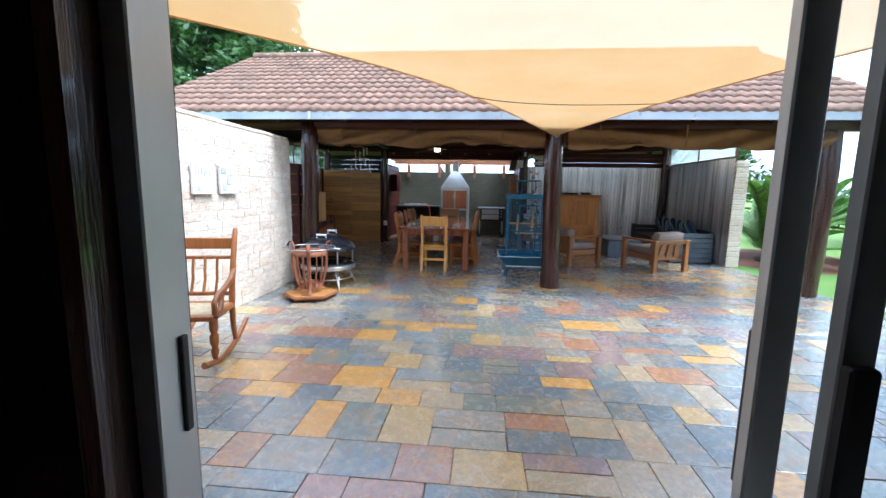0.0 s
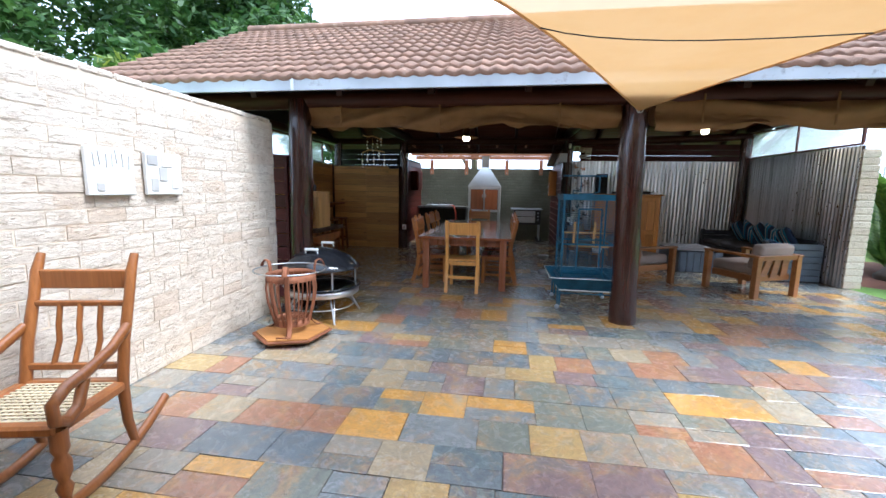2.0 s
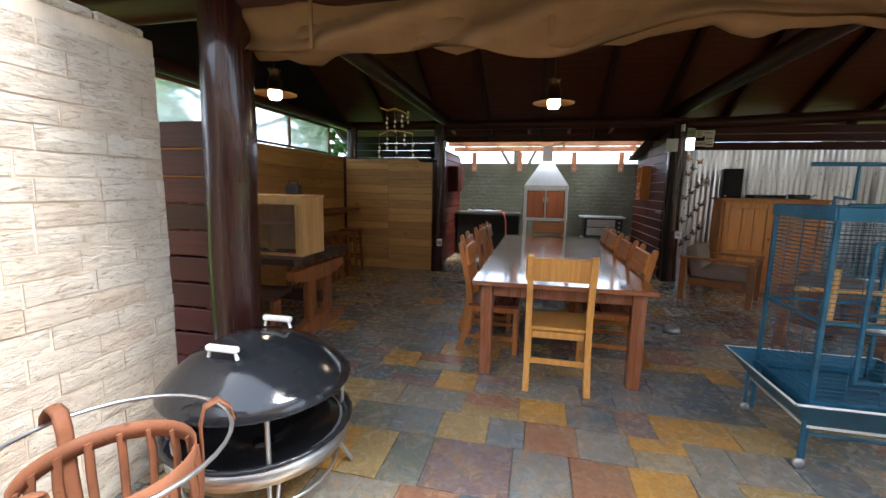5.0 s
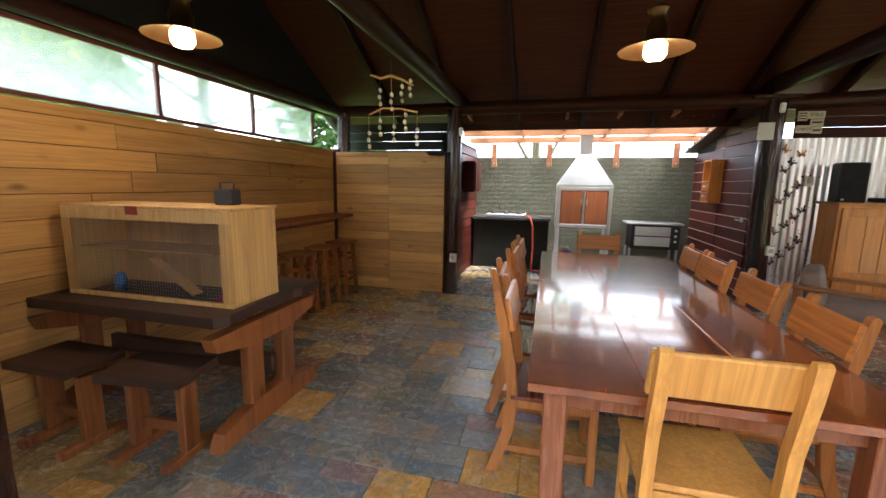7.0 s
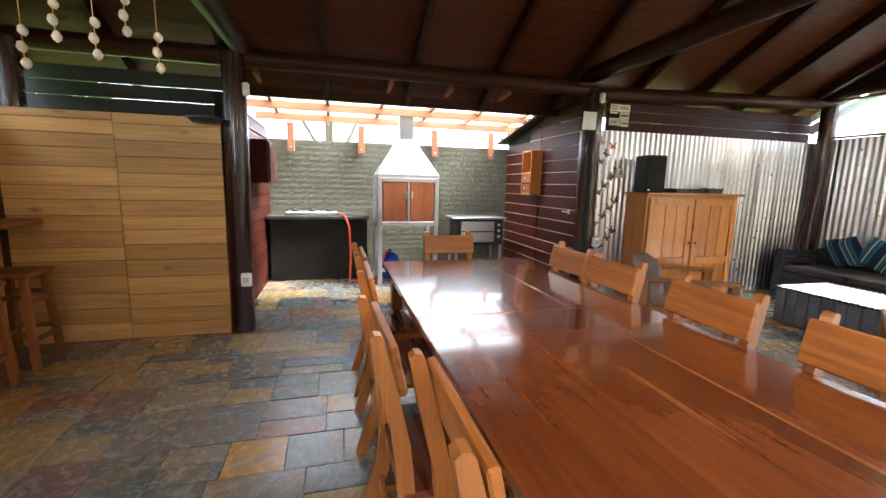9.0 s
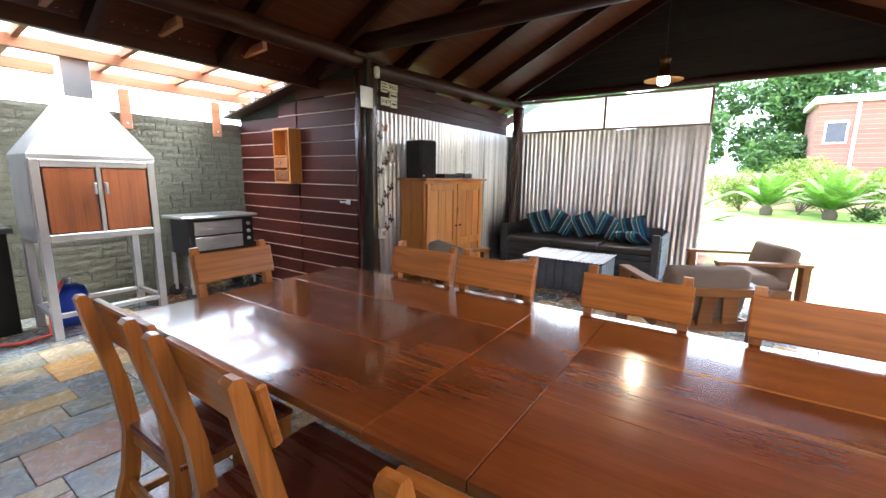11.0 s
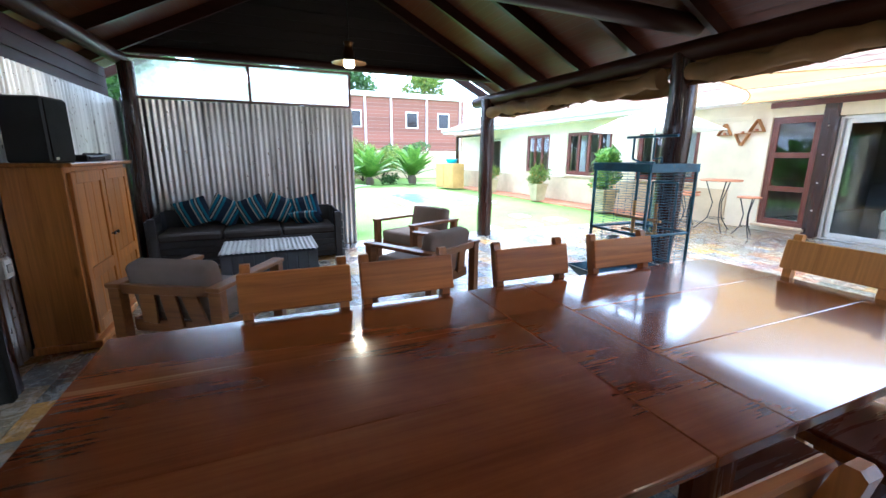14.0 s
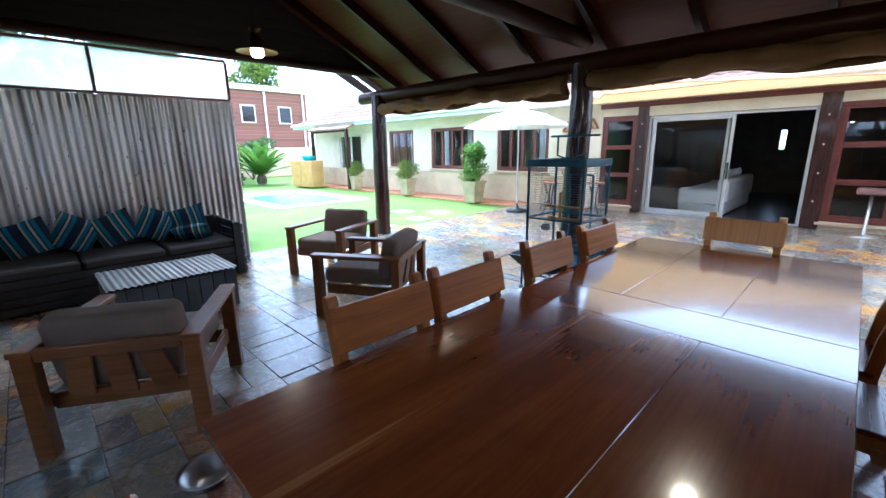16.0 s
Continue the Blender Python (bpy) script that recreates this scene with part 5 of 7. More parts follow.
for sx, sy in ((0, -1), (0, 1), (-1, 0), (1, 0)):
    g = geo()
    n = 40
    for k in range(n):
        z = cz0 + 0.03 + k * (cz1 - cz0 - 0.06) / n
        if sx == 0:
            tube(g, [(-cw, sy * cd, z), (cw, sy * cd, z)], 0.0020, 4, cap=False)
        else:
            tube(g, [(sx * cw, -cd, z), (sx * cw, cd, z)], 0.0020, 4, cap=False)
    for k in range(1, 4):
        if sx == 0:
            tube(g, [(-cw + k * cw / 2, sy * cd, cz0), (-cw + k * cw / 2, sy * cd, cz1)], 0.002, 5, cap=False)
        else:
            tube(g, [(sx * cw, -cd + k * cd / 2, cz0), (sx * cw, -cd + k * cd / 2, cz1)], 0.002, 5, cap=False)
    part("wire_panel", g, CAGE_B, th)
g = geo()
for s in (-1, 1):
    box(g, (s * 0.13, -cd - 0.012, 0.86), (0.018, 0.018, 0.72), 0.003)
for z in (0.5, 0.86, 1.22):
    box(g, (0, -cd - 0.012, z), (0.27, 0.018, 0.018), 0.003)
part("cage_door", g, CAGE_B, th)
g = geo()
tube(g, [(-0.44, -0.41, 0.403), (0.44, -0.41, 0.403), (0.44, 0.41, 0.403), (-0.44, 0.41, 0.403), (-0.44, -0.41, 0.403)], 0.008, 6)
part("skirt_rim", g, WHITE, th, "worn white rim of the seed skirt")
g = geo()
tube(g, [(-0.32, -0.29, 0.235), (0.32, -0.29, 0.235), (0.32, 0.29, 0.235), (-0.32, 0.29, 0.235), (-0.32, -0.29, 0.235)], 0.008, 6)
part("lower_rim", g, WHITE, th, "worn white rim of the tray")
for (ax, sgn) in (("x", -1), ("x", 1), ("y", -1), ("y", 1)):
    g = geo()
    o, i_ = (0.44, 0.41), (cw + 0.01, cd + 0.01)
    if ax == "x":
        q = [(sgn * i_[0], -i_[1], 0.24), (sgn * i_[0], i_[1], 0.24), (sgn * o[0], o[1], 0.40), (sgn * o[0], -o[1], 0.40)]
    else:
        q = [(-i_[0], sgn * i_[1], 0.24), (i_[0], sgn * i_[1], 0.24), (o[0], sgn * o[1], 0.40), (-o[0], sgn * o[1], 0.40)]
    put_in(g, q, [(0, 1, 2, 3)])
    put_in(g, [(a, b, c + 0.004) for a, b, c in q], [(3, 2, 1, 0)])
    tube(g, [q[2], q[3]], 0.008, 6)
    part("seed_guard", g, CAGE_B, th)
g = geo()
box(g, (0, 0, 0.31), (0.56, 0.50, 0.05), 0.006)
part("tray", g, CAGE_B, th)
for s in (-1, 1):
    g = geo()
    tube(g, [(-cw, s * (cd + 0.03), 0.2), (cw, s * (cd + 0.03), 0.2)], 0.009, 6)
    part("lower_rail", g, CAGE_B, th)
for x, y, L in ((-0.02, 0.05, 0.5), (0.05, -0.1, 0.45)):
    g = geo()
    tube(g, [(x - L / 2, y, 0.86 + y), (x + L / 2, y, 0.86 + y)], 0.014, 8)
    part("perch", g, PLY, th, "pale wooden perch")
for x in (-0.14, 0.1):
    g = geo()
    tube(g, [(x, -0.05, 0.75), (x + 0.01, -0.05, 1.05)], 0.016, 8)
    part("rope_toy", g, PLY, th)
g = geo()
lathe(g, [(0.0, 0), (0.05, 0.0), (0.06, 0.05), (0.055, 0.05), (0.045, 0.006), (0, 0.006)], 14, T(0.18, 0.1, 0.66))
part("feed_cup", g, STEEL, th, "steel feed cup")
g = geo()
tube(g, [(-0.17, 0, 1.40), (-0.17, 0, 1.44), (-0.08, 0, 1.43), (-0.08, 0, 1.62), (0.2, 0, 1.62)], 0.010, 8)
tube(g, [(-0.3, 0, 1.62), (0.22, 0, 1.62)], 0.011, 8)
tube(g, [(0.14, 0, 1.62), (0.14, 0, 1.43), (0.05, 0, 1.40), (-0.1, 0, 1.40)], 0.010, 8)
part("play_stand", g, CAGE_B, th)

# ---- steel bowl on the floor ----
for x, y in ((0.95, 9.3), (0.45, 11.9)):
    g = geo()
    lathe(g, [(0.0, 0.004), (0.085, 0.004), (0.07, 0.06), (0.062, 0.06), (0.06, 0.02), (0, 0.02)], 20)
    solo("feeding_bowl", g, STEEL, "stainless steel feeding bowl on the slate floor", "bowl", "feeding bowls", "", T(x, y, 0))


# ---- armchairs ----
def rounded_pad(g, size, r, c=(0, 0, 0), n=5):
    """A stuffed pad: a box with well rounded edges that swells a little."""
    h = [q / 2 for q in size]
    k = 4 * n
    vs, fs, rings = [], [], []
    for i in range(2 * n + 1):
        a = -math.pi / 2 + math.pi * i / (2 * n)
        z, shrink = (h[2] - r) * (1 if a > 0 else -1 if a < 0 else 0) + r * math.sin(a), r * (1 - math.cos(a))
        ring = []
        for q in range(4):
            for w in range(n):
                b = math.pi / 2 * (q + w / (n - 1))
                sx, sy = ((1, 1), (-1, 1), (-1, -1), (1, -1))[q]
                ring.append((c[0] + sx * (h[0] - r) + (r - shrink) * math.cos(b), c[1] + sy * (h[1] - r) + (r - shrink) * math.sin(b), c[2] + z))
        vs += ring
        rings.append(ring)
    for i in range(2 * n):
        for j in range(k):
            fs.append((i * k + j, i * k + (j + 1) % k, (i + 1) * k + (j + 1) % k, (i + 1) * k + j))
    fs.append(tuple(reversed(range(k))))
    fs.append(tuple(range(2 * n * k, 2 * n * k + k)))
    return put_in(g, vs, fs, True)


def armchair():
    """Faces +y; origin under the middle of the seat."""
    th = thing("armchair", T(0, 0, 0), "wooden armchair with flat arms and taupe cushions", "armchair", "armchairs of the lounge")
    for s in (-1, 1):
        g = geo()
        box(g, (s * 0.365, 0.0, 0.585), (0.10, 0.86, 0.032), 0.006)
        part("armrest", g, ARM_W, th)
        for y in (-0.33, 0.33):
            g = geo()
            box(g, (s * 0.365, y * 1.15, 0.285), (0.085, 0.075, 0.57), 0.005)
            part("leg", g, ARM_W, th)
        g = geo()
        box(g, (s * 0.345, 0, 0.27), (0.028, 0.6, 0.09), 0.004)
        part("side_rail", g, ARM_W, th)
    for y in (-0.31, 0.31):
        g = geo()
        box(g, (0, y, 0.27), (0.66, 0.028, 0.09), 0.004)
        part("cross_rail", g, ARM_W, th)
    for k in (-1, 0, 1):
        g = geo()
        box(g, (k * 0.17, 0, 0), (0.115, 0.022, 0.30), 0.004, RY(k * -9))
        part("back_slat", g, ARM_W, th, "", T(0, -0.355, 0.42) @ RX(10))
    g = geo()
    box(g, (0, 0, 0), (0.64, 0.03, 0.07), 0.004)
    part("top_rail", g, ARM_W, th, "", T(0, -0.395, 0.565) @ RX(10))
    g = geo()
    rounded_pad(g, (0.61, 0.68, 0.15), 0.05, (0, 0.03, 0.38))
    part("seat_cushion", g, CUSH, th)
    g = geo()
    rounded_pad(g, (0.62, 0.17, 0.38), 0.055)
    part("back_cushion", g, CUSH, th, "", T(0, -0.275, 0.555) @ RX(12))
    return th


ac = armchair()
ac.matrix_basis = T(2.02, 10.99, 0) @ RZ(-120)
copy_thing(ac, T(2.40, 9.08, 0) @ RZ(-59))
copy_thing(ac, T(3.87, 8.64, 0) @ RZ(24))

# ---- pallet sofa ----
th = thing("pallet_sofa", T(4.98, 10.72, 0), "charcoal pallet-wood sofa with dark seat pads against the metal wall", "sofa")
for k in range(4):
    g = geo()
    box(g, (-0.38, 0, 0.06 + k * 0.085), (0.025, 2.3, 0.075), 0.004)
    part("front_board", g, PALLET, th)
g = geo()
box(g, (0.02, 0, 0.18), (0.76, 2.28, 0.34), 0.006)
part("base", g, PALLET, th)
for s in (-1, 1):
    for k in range(6):
        g = geo()
        box(g, (0, s * 1.19, 0.06 + k * 0.105), (0.84, 0.03, 0.095), 0.004)
        part("arm_board", g, PALLET_G if s < 0 else PALLET, th)
    for x in (-0.40, 0.38):
        g = geo()
        box(g, (x, s * 1.13, 0.33), (0.06, 0.09, 0.66), 0.004)
        part("arm_post", g, PALLET, th)
g = geo()
box(g, (0.37, 0, 0.5), (0.05, 2.25, 0.36), 0.005)
part("back_panel", g, PALLET, th)
for k in range(3):
    g = geo()
    box(g, (-0.03, -0.74 + k * 0.74, 0.40), (0.7, 0.72, 0.10), 0.03)
    part("seat_pad", g, plain("dark_seat_pad", (0.05, 0.045, 0.045), 0.9) if k == 0 else bpy.data.materials["dark_seat_pad"], th)


def pillow(s=0.42, t=0.13):
    g = geo()
    n = 12
    vs, fs = [], []
    for side in (1, -1):
        for i in range(n + 1):
            for j in range(n + 1):
                u, w = 2 * i / n - 1, 2 * j / n - 1
                d = max(0.0, (1 - u ** 4) * (1 - w ** 4)) ** 0.5
                pin = 1 - 0.06 * (1 - abs(u)) * abs(w) ** 4
                pin2 = 1 - 0.06 * (1 - abs(w)) * abs(u) ** 4
                vs.append((u * s / 2 * pin2, side * t / 2 * d, w * s / 2 * pin))
    m = (n + 1) ** 2
    for i in range(n):
        for j in range(n):
            a = i * (n + 1) + j
            fs += [(a, a + n + 1, a + n + 2, a + 1), (m + a, m + a + 1, m + a + n + 2, m + a + n + 1)]
    put_in(g, vs, fs, True)
    return mesh_of("striped_cushion", g)


pm = pillow()
for y, r, lean in ((11.45, 16, 24), (11.07, -30, 20), (10.72, 22, 24), (10.34, -24, 20), (9.98, 14, 26)):
    solo("striped_cushion", pm, STRIPE, "navy, teal and white striped cushion leaning on the sofa back", "cushion", "striped sofa cushions", "",
         T(5.12, y, 0.665) @ RZ(90) @ RX(-lean) @ RY(r))
solo("striped_cushion", pm, STRIPE, "navy, teal and white striped cushion lying half flat on the sofa", "cushion", "striped sofa cushions", "", T(4.98, 9.98, 0.535) @ RZ(80) @ RX(-62) @ RY(10))

# ---- coffee table ----
th = thing("coffee_table", T(3.79, 10.52, 0), "low slate-grey slatted box table with a corrugated metal top", "coffee table")
for s in (-1, 1):
    for k in range(9):
        g = geo()
        box(g, (s * 0.36, -0.45 + k * 0.1125, 0.19), (0.022, 0.104, 0.37), 0.004)
        part("side_slat", g, PALLET_G, th)
    for k in range(6):
        g = geo()
        box(g, (-0.29 + k * 0.116, s * 0.50, 0.19), (0.108, 0.022, 0.37), 0.004)
        part("end_slat", g, PALLET_G, th)
cs = corrugated(1.04, 0.78, 0.05, 0.006)
part("metal_top", cs, GALV, th, "corrugated galvanised top", T(-0.39, -0.52, 0.40) @ Matrix(((0, 0, 1, 0), (1, 0, 0, 0), (0, 1, 0, 0), (0, 0, 0, 1))))

# ---- pine cabinet with a speaker ----
th = thing("pine_cabinet", T(2.95, 11.96, 0), "honey pine cupboard with two panelled doors", "cupboard")
g = geo()
box(g, (0, 0.02, 0.69), (1.38, 0.36, 1.34), 0.006)
part("body", g, CAB_W, th)
g = geo()
box(g, (0, 0, 1.372), (1.46, 0.45, 0.03), 0.008)
part("top", g, CAB_W, th)
g = geo()
box(g, (0, 0, 0.03), (1.42, 0.42, 0.06), 0.008)
part("plinth", g, CAB_W, th)
for s in (-1, 1):
    g = geo()
    x = s * 0.335
    for xx in (-0.285, 0.285):
        box(g, (x + xx, -0.175, 0.71), (0.08, 0.026, 1.22), 0.004)
    for z in (0.14, 0.55, 1.28):
        box(g, (x, -0.175, z), (0.49, 0.026, 0.09), 0.004)
    door = part("cabinet_door", g, CAB_W, th)
    for k in range(3):
        g = geo()
        box(g, (x - 0.163 + k * 0.163, -0.168, 0.915), (0.158, 0.014, 0.64), 0.004)
        part("upper_panel", g, CAB_W, door)
        g = geo()
        box(g, (x - 0.163 + k * 0.163, -0.168, 0.345), (0.158, 0.014, 0.32), 0.004)
        part("lower_panel", g, CAB_W, door)
    g = geo()
    lathe(g, [(0.006, 0), (0.006, 0.015), (0.016, 0.02), (0.014, 0.03), (0, 0.032)], 10, T(s * 0.045, -0.188, 0.78) @ RX(90))
    part("knob", g, BLACK_M, door)
th = thing("speaker", T(2.40, 11.95, 1.387) @ RZ(-12), "black box loudspeaker on the pine cupboard", "speaker")
g = geo()
box(g, (0, 0, 0.22), (0.25, 0.27, 0.44), 0.012)
part("cabinet", g, BLACK_M, th)
g = geo()
box(g, (0, -0.138, 0.22), (0.225, 0.012, 0.41), 0.004)
part("grille", g, plain("speaker_grille", (0.012, 0.012, 0.013), 0.9, 0, 0.3, 60, 0.5), th)
g = geo()
box(g, (-0.08, -0.146, 0.03), (0.03, 0.004, 0.018), 0.001)
part("badge", g, WHITE, th, "small pale badge")
th = thing("music_player", T(2.86, 11.9, 1.387), "black flat music player with buttons", "music player")
g = geo()
box(g, (0, 0, 0.03), (0.42, 0.26, 0.05), 0.006)
part("case", g, BLACK_M, th)
g = geo()
box(g, (0, -0.133, 0.03), (0.36, 0.004, 0.02), 0.001)
part("display", g, BLACK, th)
th = thing("headphones", T(3.3, 11.9, 1.387), "tangle of black gadgets and cable on the cupboard", "gadgets")
g = geo()
box(g, (0, 0, 0.035), (0.22, 0.16, 0.06), 0.02)
part("box", g, BLACK_M, th)
g = geo()
tube(g, [(-0.18 + 0.05 * k, 0.05 * math.sin(k * 1.7), 0.02 + 0.05 * abs(math.sin(k))) for k in range(9)], 0.007, 6)
part("cable", g, BLACK_M, th)

# metal butterflies on the corrugated wall
BUT = [plain("butterfly_" + c, v, 0.5) for c, v in (("brown", (0.11, 0.045, 0.03)), ("dark", (0.035, 0.03, 0.04)), ("orange", (0.42, 0.14, 0.03)))]
g = geo()
for s in (-1, 1):
    prism(g, [(0.004 * s, -0.01), (0.045 * s, 0.045), (0.055 * s, 0.02), (0.03 * s, 0.0), (0.042 * s, -0.03), (0.022 * s, -0.045), (0.004 * s, -0.02)], 0.003, RZ(s * 14))
tube(g, [(0, 0, -0.035), (0, 0, 0.03)], 0.005, 6)
bm_ = mesh_of("butterfly", g)
for k in range(3):
    mm = bm_.copy()
    mm.materials.append(BUT[k])
    for q in range(7 if k < 2 else 2):
        z = 0.62 + (q * 0.19 + k * 0.09) if k < 2 else 1.95 + 0.05 * q
        ob = new("butterfly", mm)
        ob.matrix_basis = T(1.84 + 0.085 * ((q * 2 + k) % 4) + 0.02 * rnd.random(), 12.165, min(z, 2.05)) @ RY(rnd.uniform(-60, 60))
        tagged(ob, ("brown", "dark", "orange")[k] + " metal butterfly on the corrugated wall", "butterfly ornament", "metal butterflies")

# small switch boxes
for x, y, z, m in ((2.12, 12.165, 1.62, WHITE), (1.74, 11.985, 0.78, WHITE), (-2.13, 11.665, 0.52, WHITE)):
    th = thing("socket_box", T(x, y, z), "small white electrical box with a cable", "socket", "electrical boxes")
    g = geo()
    box(g, (0, 0, 0), (0.09, 0.05, 0.12), 0.008)
    part("cover", g, m, th)
    g = geo()
    box(g, (0, -0.027, 0), (0.05, 0.006, 0.05), 0.003)
    part("switch", g, PLAQUE_G, th)
g = geo()
box(g, (1.53, 11.98, 2.19), (0.17, 0.012, 0.2), 0.003)
solo("notice_plate", g, ALU, "small blank pale metal plate on the dark post", "plate")

# sensors on the posts
for x, y, z in ((1.66, 11.96, 2.45), (-2.06, 11.68, 2.2)):
    th = thing("motion_sensor" if False else "alarm_sensor", T(x, y, z), "small white alarm sensor on the log post", "sensor", "alarm sensors")
    g = geo()
    box(g, (0, 0, 0), (0.055, 0.045, 0.11), 0.015)
    part("shell", g, WHITE, th)
    g = geo()
    box(g, (0, -0.024, 0.015), (0.04, 0.006, 0.045), 0.003)
    part("lens_window", g, PLAQUE, th)

# words on a small board
th = thing("word_sign", T(2.02, 12.12, 2.30), "small cream sign board with words in dark letters", "sign")
g = geo()
for (a, b, w, h) in ((-0.075, 0.075, 0.10, 0.11), (0.06, 0.085, 0.17, 0.085), (0.075, -0.005, 0.13, 0.085), (-0.055, -0.075, 0.15, 0.085), (0.08, -0.09, 0.11, 0.075)):
    box(g, (a, 0, b), (w, 0.014, h), 0.003)
part("panel", g, plain("cream_sign", (0.62, 0.57, 0.44), 0.7), th)
INK = plain("sign_ink", (0.05, 0.045, 0.04), 0.8)
for txt, x, z, s in (("SMILE", -0.012, 0.07, 0.055), ("ENJOY", -0.12, -0.092, 0.05)):
    cu = bpy.data.curves.new("lettering", "FONT")
    cu.body, cu.size, cu.extrude = txt, s, 0.001
    ob = new("lettering", cu)
    ob.data.materials.append(INK)
    ob.parent = th
    ob.matrix_basis = T(x, -0.009, z) @ RX(90)
g = geo()
for k in range(3):
    box(g, (-0.075, -0.008, 0.105 - k * 0.03), (0.08, 0.002, 0.012), 0.0005)
box(g, (0.075, -0.008, 0.0), (0.1, 0.002, 0.02), 0.0005)
box(g, (0.08, -0.008, -0.09), (0.08, 0.002, 0.02), 0.0005)
part("lettering_bars", g, INK, th)


# ---- pendant lamps ----
def pendant(x, y, z):
    th = thing("pendant_lamp", T(x, y, z), "old bronze pendant lamp with a wide brim and a lit bulb", "lamp", "pendant lamps")
    g = geo()
    lathe(g, [(0.19, 0.0), (0.185, 0.012), (0.12, 0.03), (0.062, 0.05), (0.06, 0.115), (0.045, 0.14), (0.045, 0.19), (0.055, 0.2), (0.055, 0.215), (0.0, 0.225)], 24)
    lathe(g, [(0.0, 0.11), (0.055, 0.11), (0.058, 0.046), (0.118, 0.024), (0.182, 0.007), (0.19, 0.0)], 24)
    part("shade", g, BRONZE, th)
    g = geo()
    lathe(g, [(0.0, -0.05), (0.045, -0.045), (0.06, -0.02), (0.058, 0.03), (0.03, 0.06), (0, 0.06)], 16)
    part("bulb", g, BULB, th, "glowing frosted bulb")
    g = geo()
    zt = roof_z(x, y) - 0.1 - z
    tube(g, [(0, 0, 0.22), (0, 0, zt)], 0.006, 6)
    part("cord", g, BLACK_M, th)
    ld = bpy.data.lights.new("bulb_light", "POINT")
    ld.energy, ld.color, ld.shadow_soft_size = 3.5, (1.0, 0.76, 0.48), 0.06
    lo = new("bulb_light", ld)
    lo.location = (x, y, z - 0.09)
    return th


pendant(-2.85, 8.15, 2.27)
pendant(-0.39, 8.79, 2.25)
pendant(3.45, 9.55, 2.44)

# ---- rustic trestle table with hutch ----
th = thing("rustic_table", T(-3.30, 8.44, 0), "heavy dark trestle table of live-edge slabs", "table")
for k in range(3):
    g = geo()
    pts = [(-0.74, -0.19), (-0.5, -0.185), (0, -0.195), (0.5, -0.185), (0.76, -0.19), (0.78, 0.1), (0.74, 0.19), (0.2, 0.185), (-0.4, 0.19), (-0.74, 0.185)]
    pts = [(a * 0.97 + 0.012 * math.sin(7 * a + k), b * 0.86 + 0.008 * math.cos(9 * a + 2 * k)) for a, b in pts]
    prism(g, pts, 0.06, T(0, -0.325 + k * 0.325, 0.735) @ RX(90))
    part("slab", g, RUSTIC, th)
for s in (-1, 1):
    x = s * 0.66
    g = geo()
    prism(g, [(-0.5, 0.0), (0.5, 0.0), (0.46, 0.1), (0.12, 0.17), (-0.12, 0.17), (-0.46, 0.1)], 0.08, T(x - 0.04, 0, 0) @ RZ(90) @ T(0, -0.08, 0))
    part("foot_beam", g, RUSTIC_L, th)
    g = geo()
    prism(g, [(-0.5, 0.675), (0.5, 0.675), (0.47, 0.59), (0.2, 0.53), (-0.2, 0.53), (-0.47, 0.59)], 0.08, T(x - 0.04, 0, 0) @ RZ(90) @ T(0, -0.08, 0))
    part("top_beam", g, RUSTIC_L, th)
    for y in (-0.16, 0.16):
        g = geo()
        box(g, (x, y, 0.35), (0.075, 0.13, 0.39), 0.008)
        part("upright", g, RUSTIC_L, th)
g = geo()
box(g, (0, 0, 0.34), (1.4, 0.05, 0.12), 0.006)
part("stretcher", g, RUSTIC, th)


def rustic_bench():
    th = thing("rustic_stool", T(0, 0, 0), "small dark slab stool on rough trestle legs", "stool", "rustic stools")
    g = geo()
    prism(g, [(-0.24, -0.16), (0.23, -0.17), (0.25, 0.15), (-0.23, 0.17)], 0.045, T(0, 0, 0.47) @ RX(90))
    part("seat", g, RUSTIC, th)
    for s in (-1, 1):
        g = geo()
        box(g, (s * 0.16, 0, 0.235), (0.05, 0.11, 0.38), 0.006)
        part("leg", g, RUSTIC_L, th)
        g = geo()
        box(g, (s * 0.16, 0, 0.025), (0.06, 0.36, 0.05), 0.006)
        part("foot_bar", g, RUSTIC_L, th)
    g = geo()
    box(g, (0, 0, 0.17), (0.3, 0.03, 0.06), 0.004)
    part("stretcher", g, RUSTIC_L, th)
    return th


rb = rustic_bench()
rb.matrix_basis = T(-2.93, 7.90, 0) @ RZ(4)
copy_thing(rb, T(-3.55, 7.86, 0) @ RZ(-3))

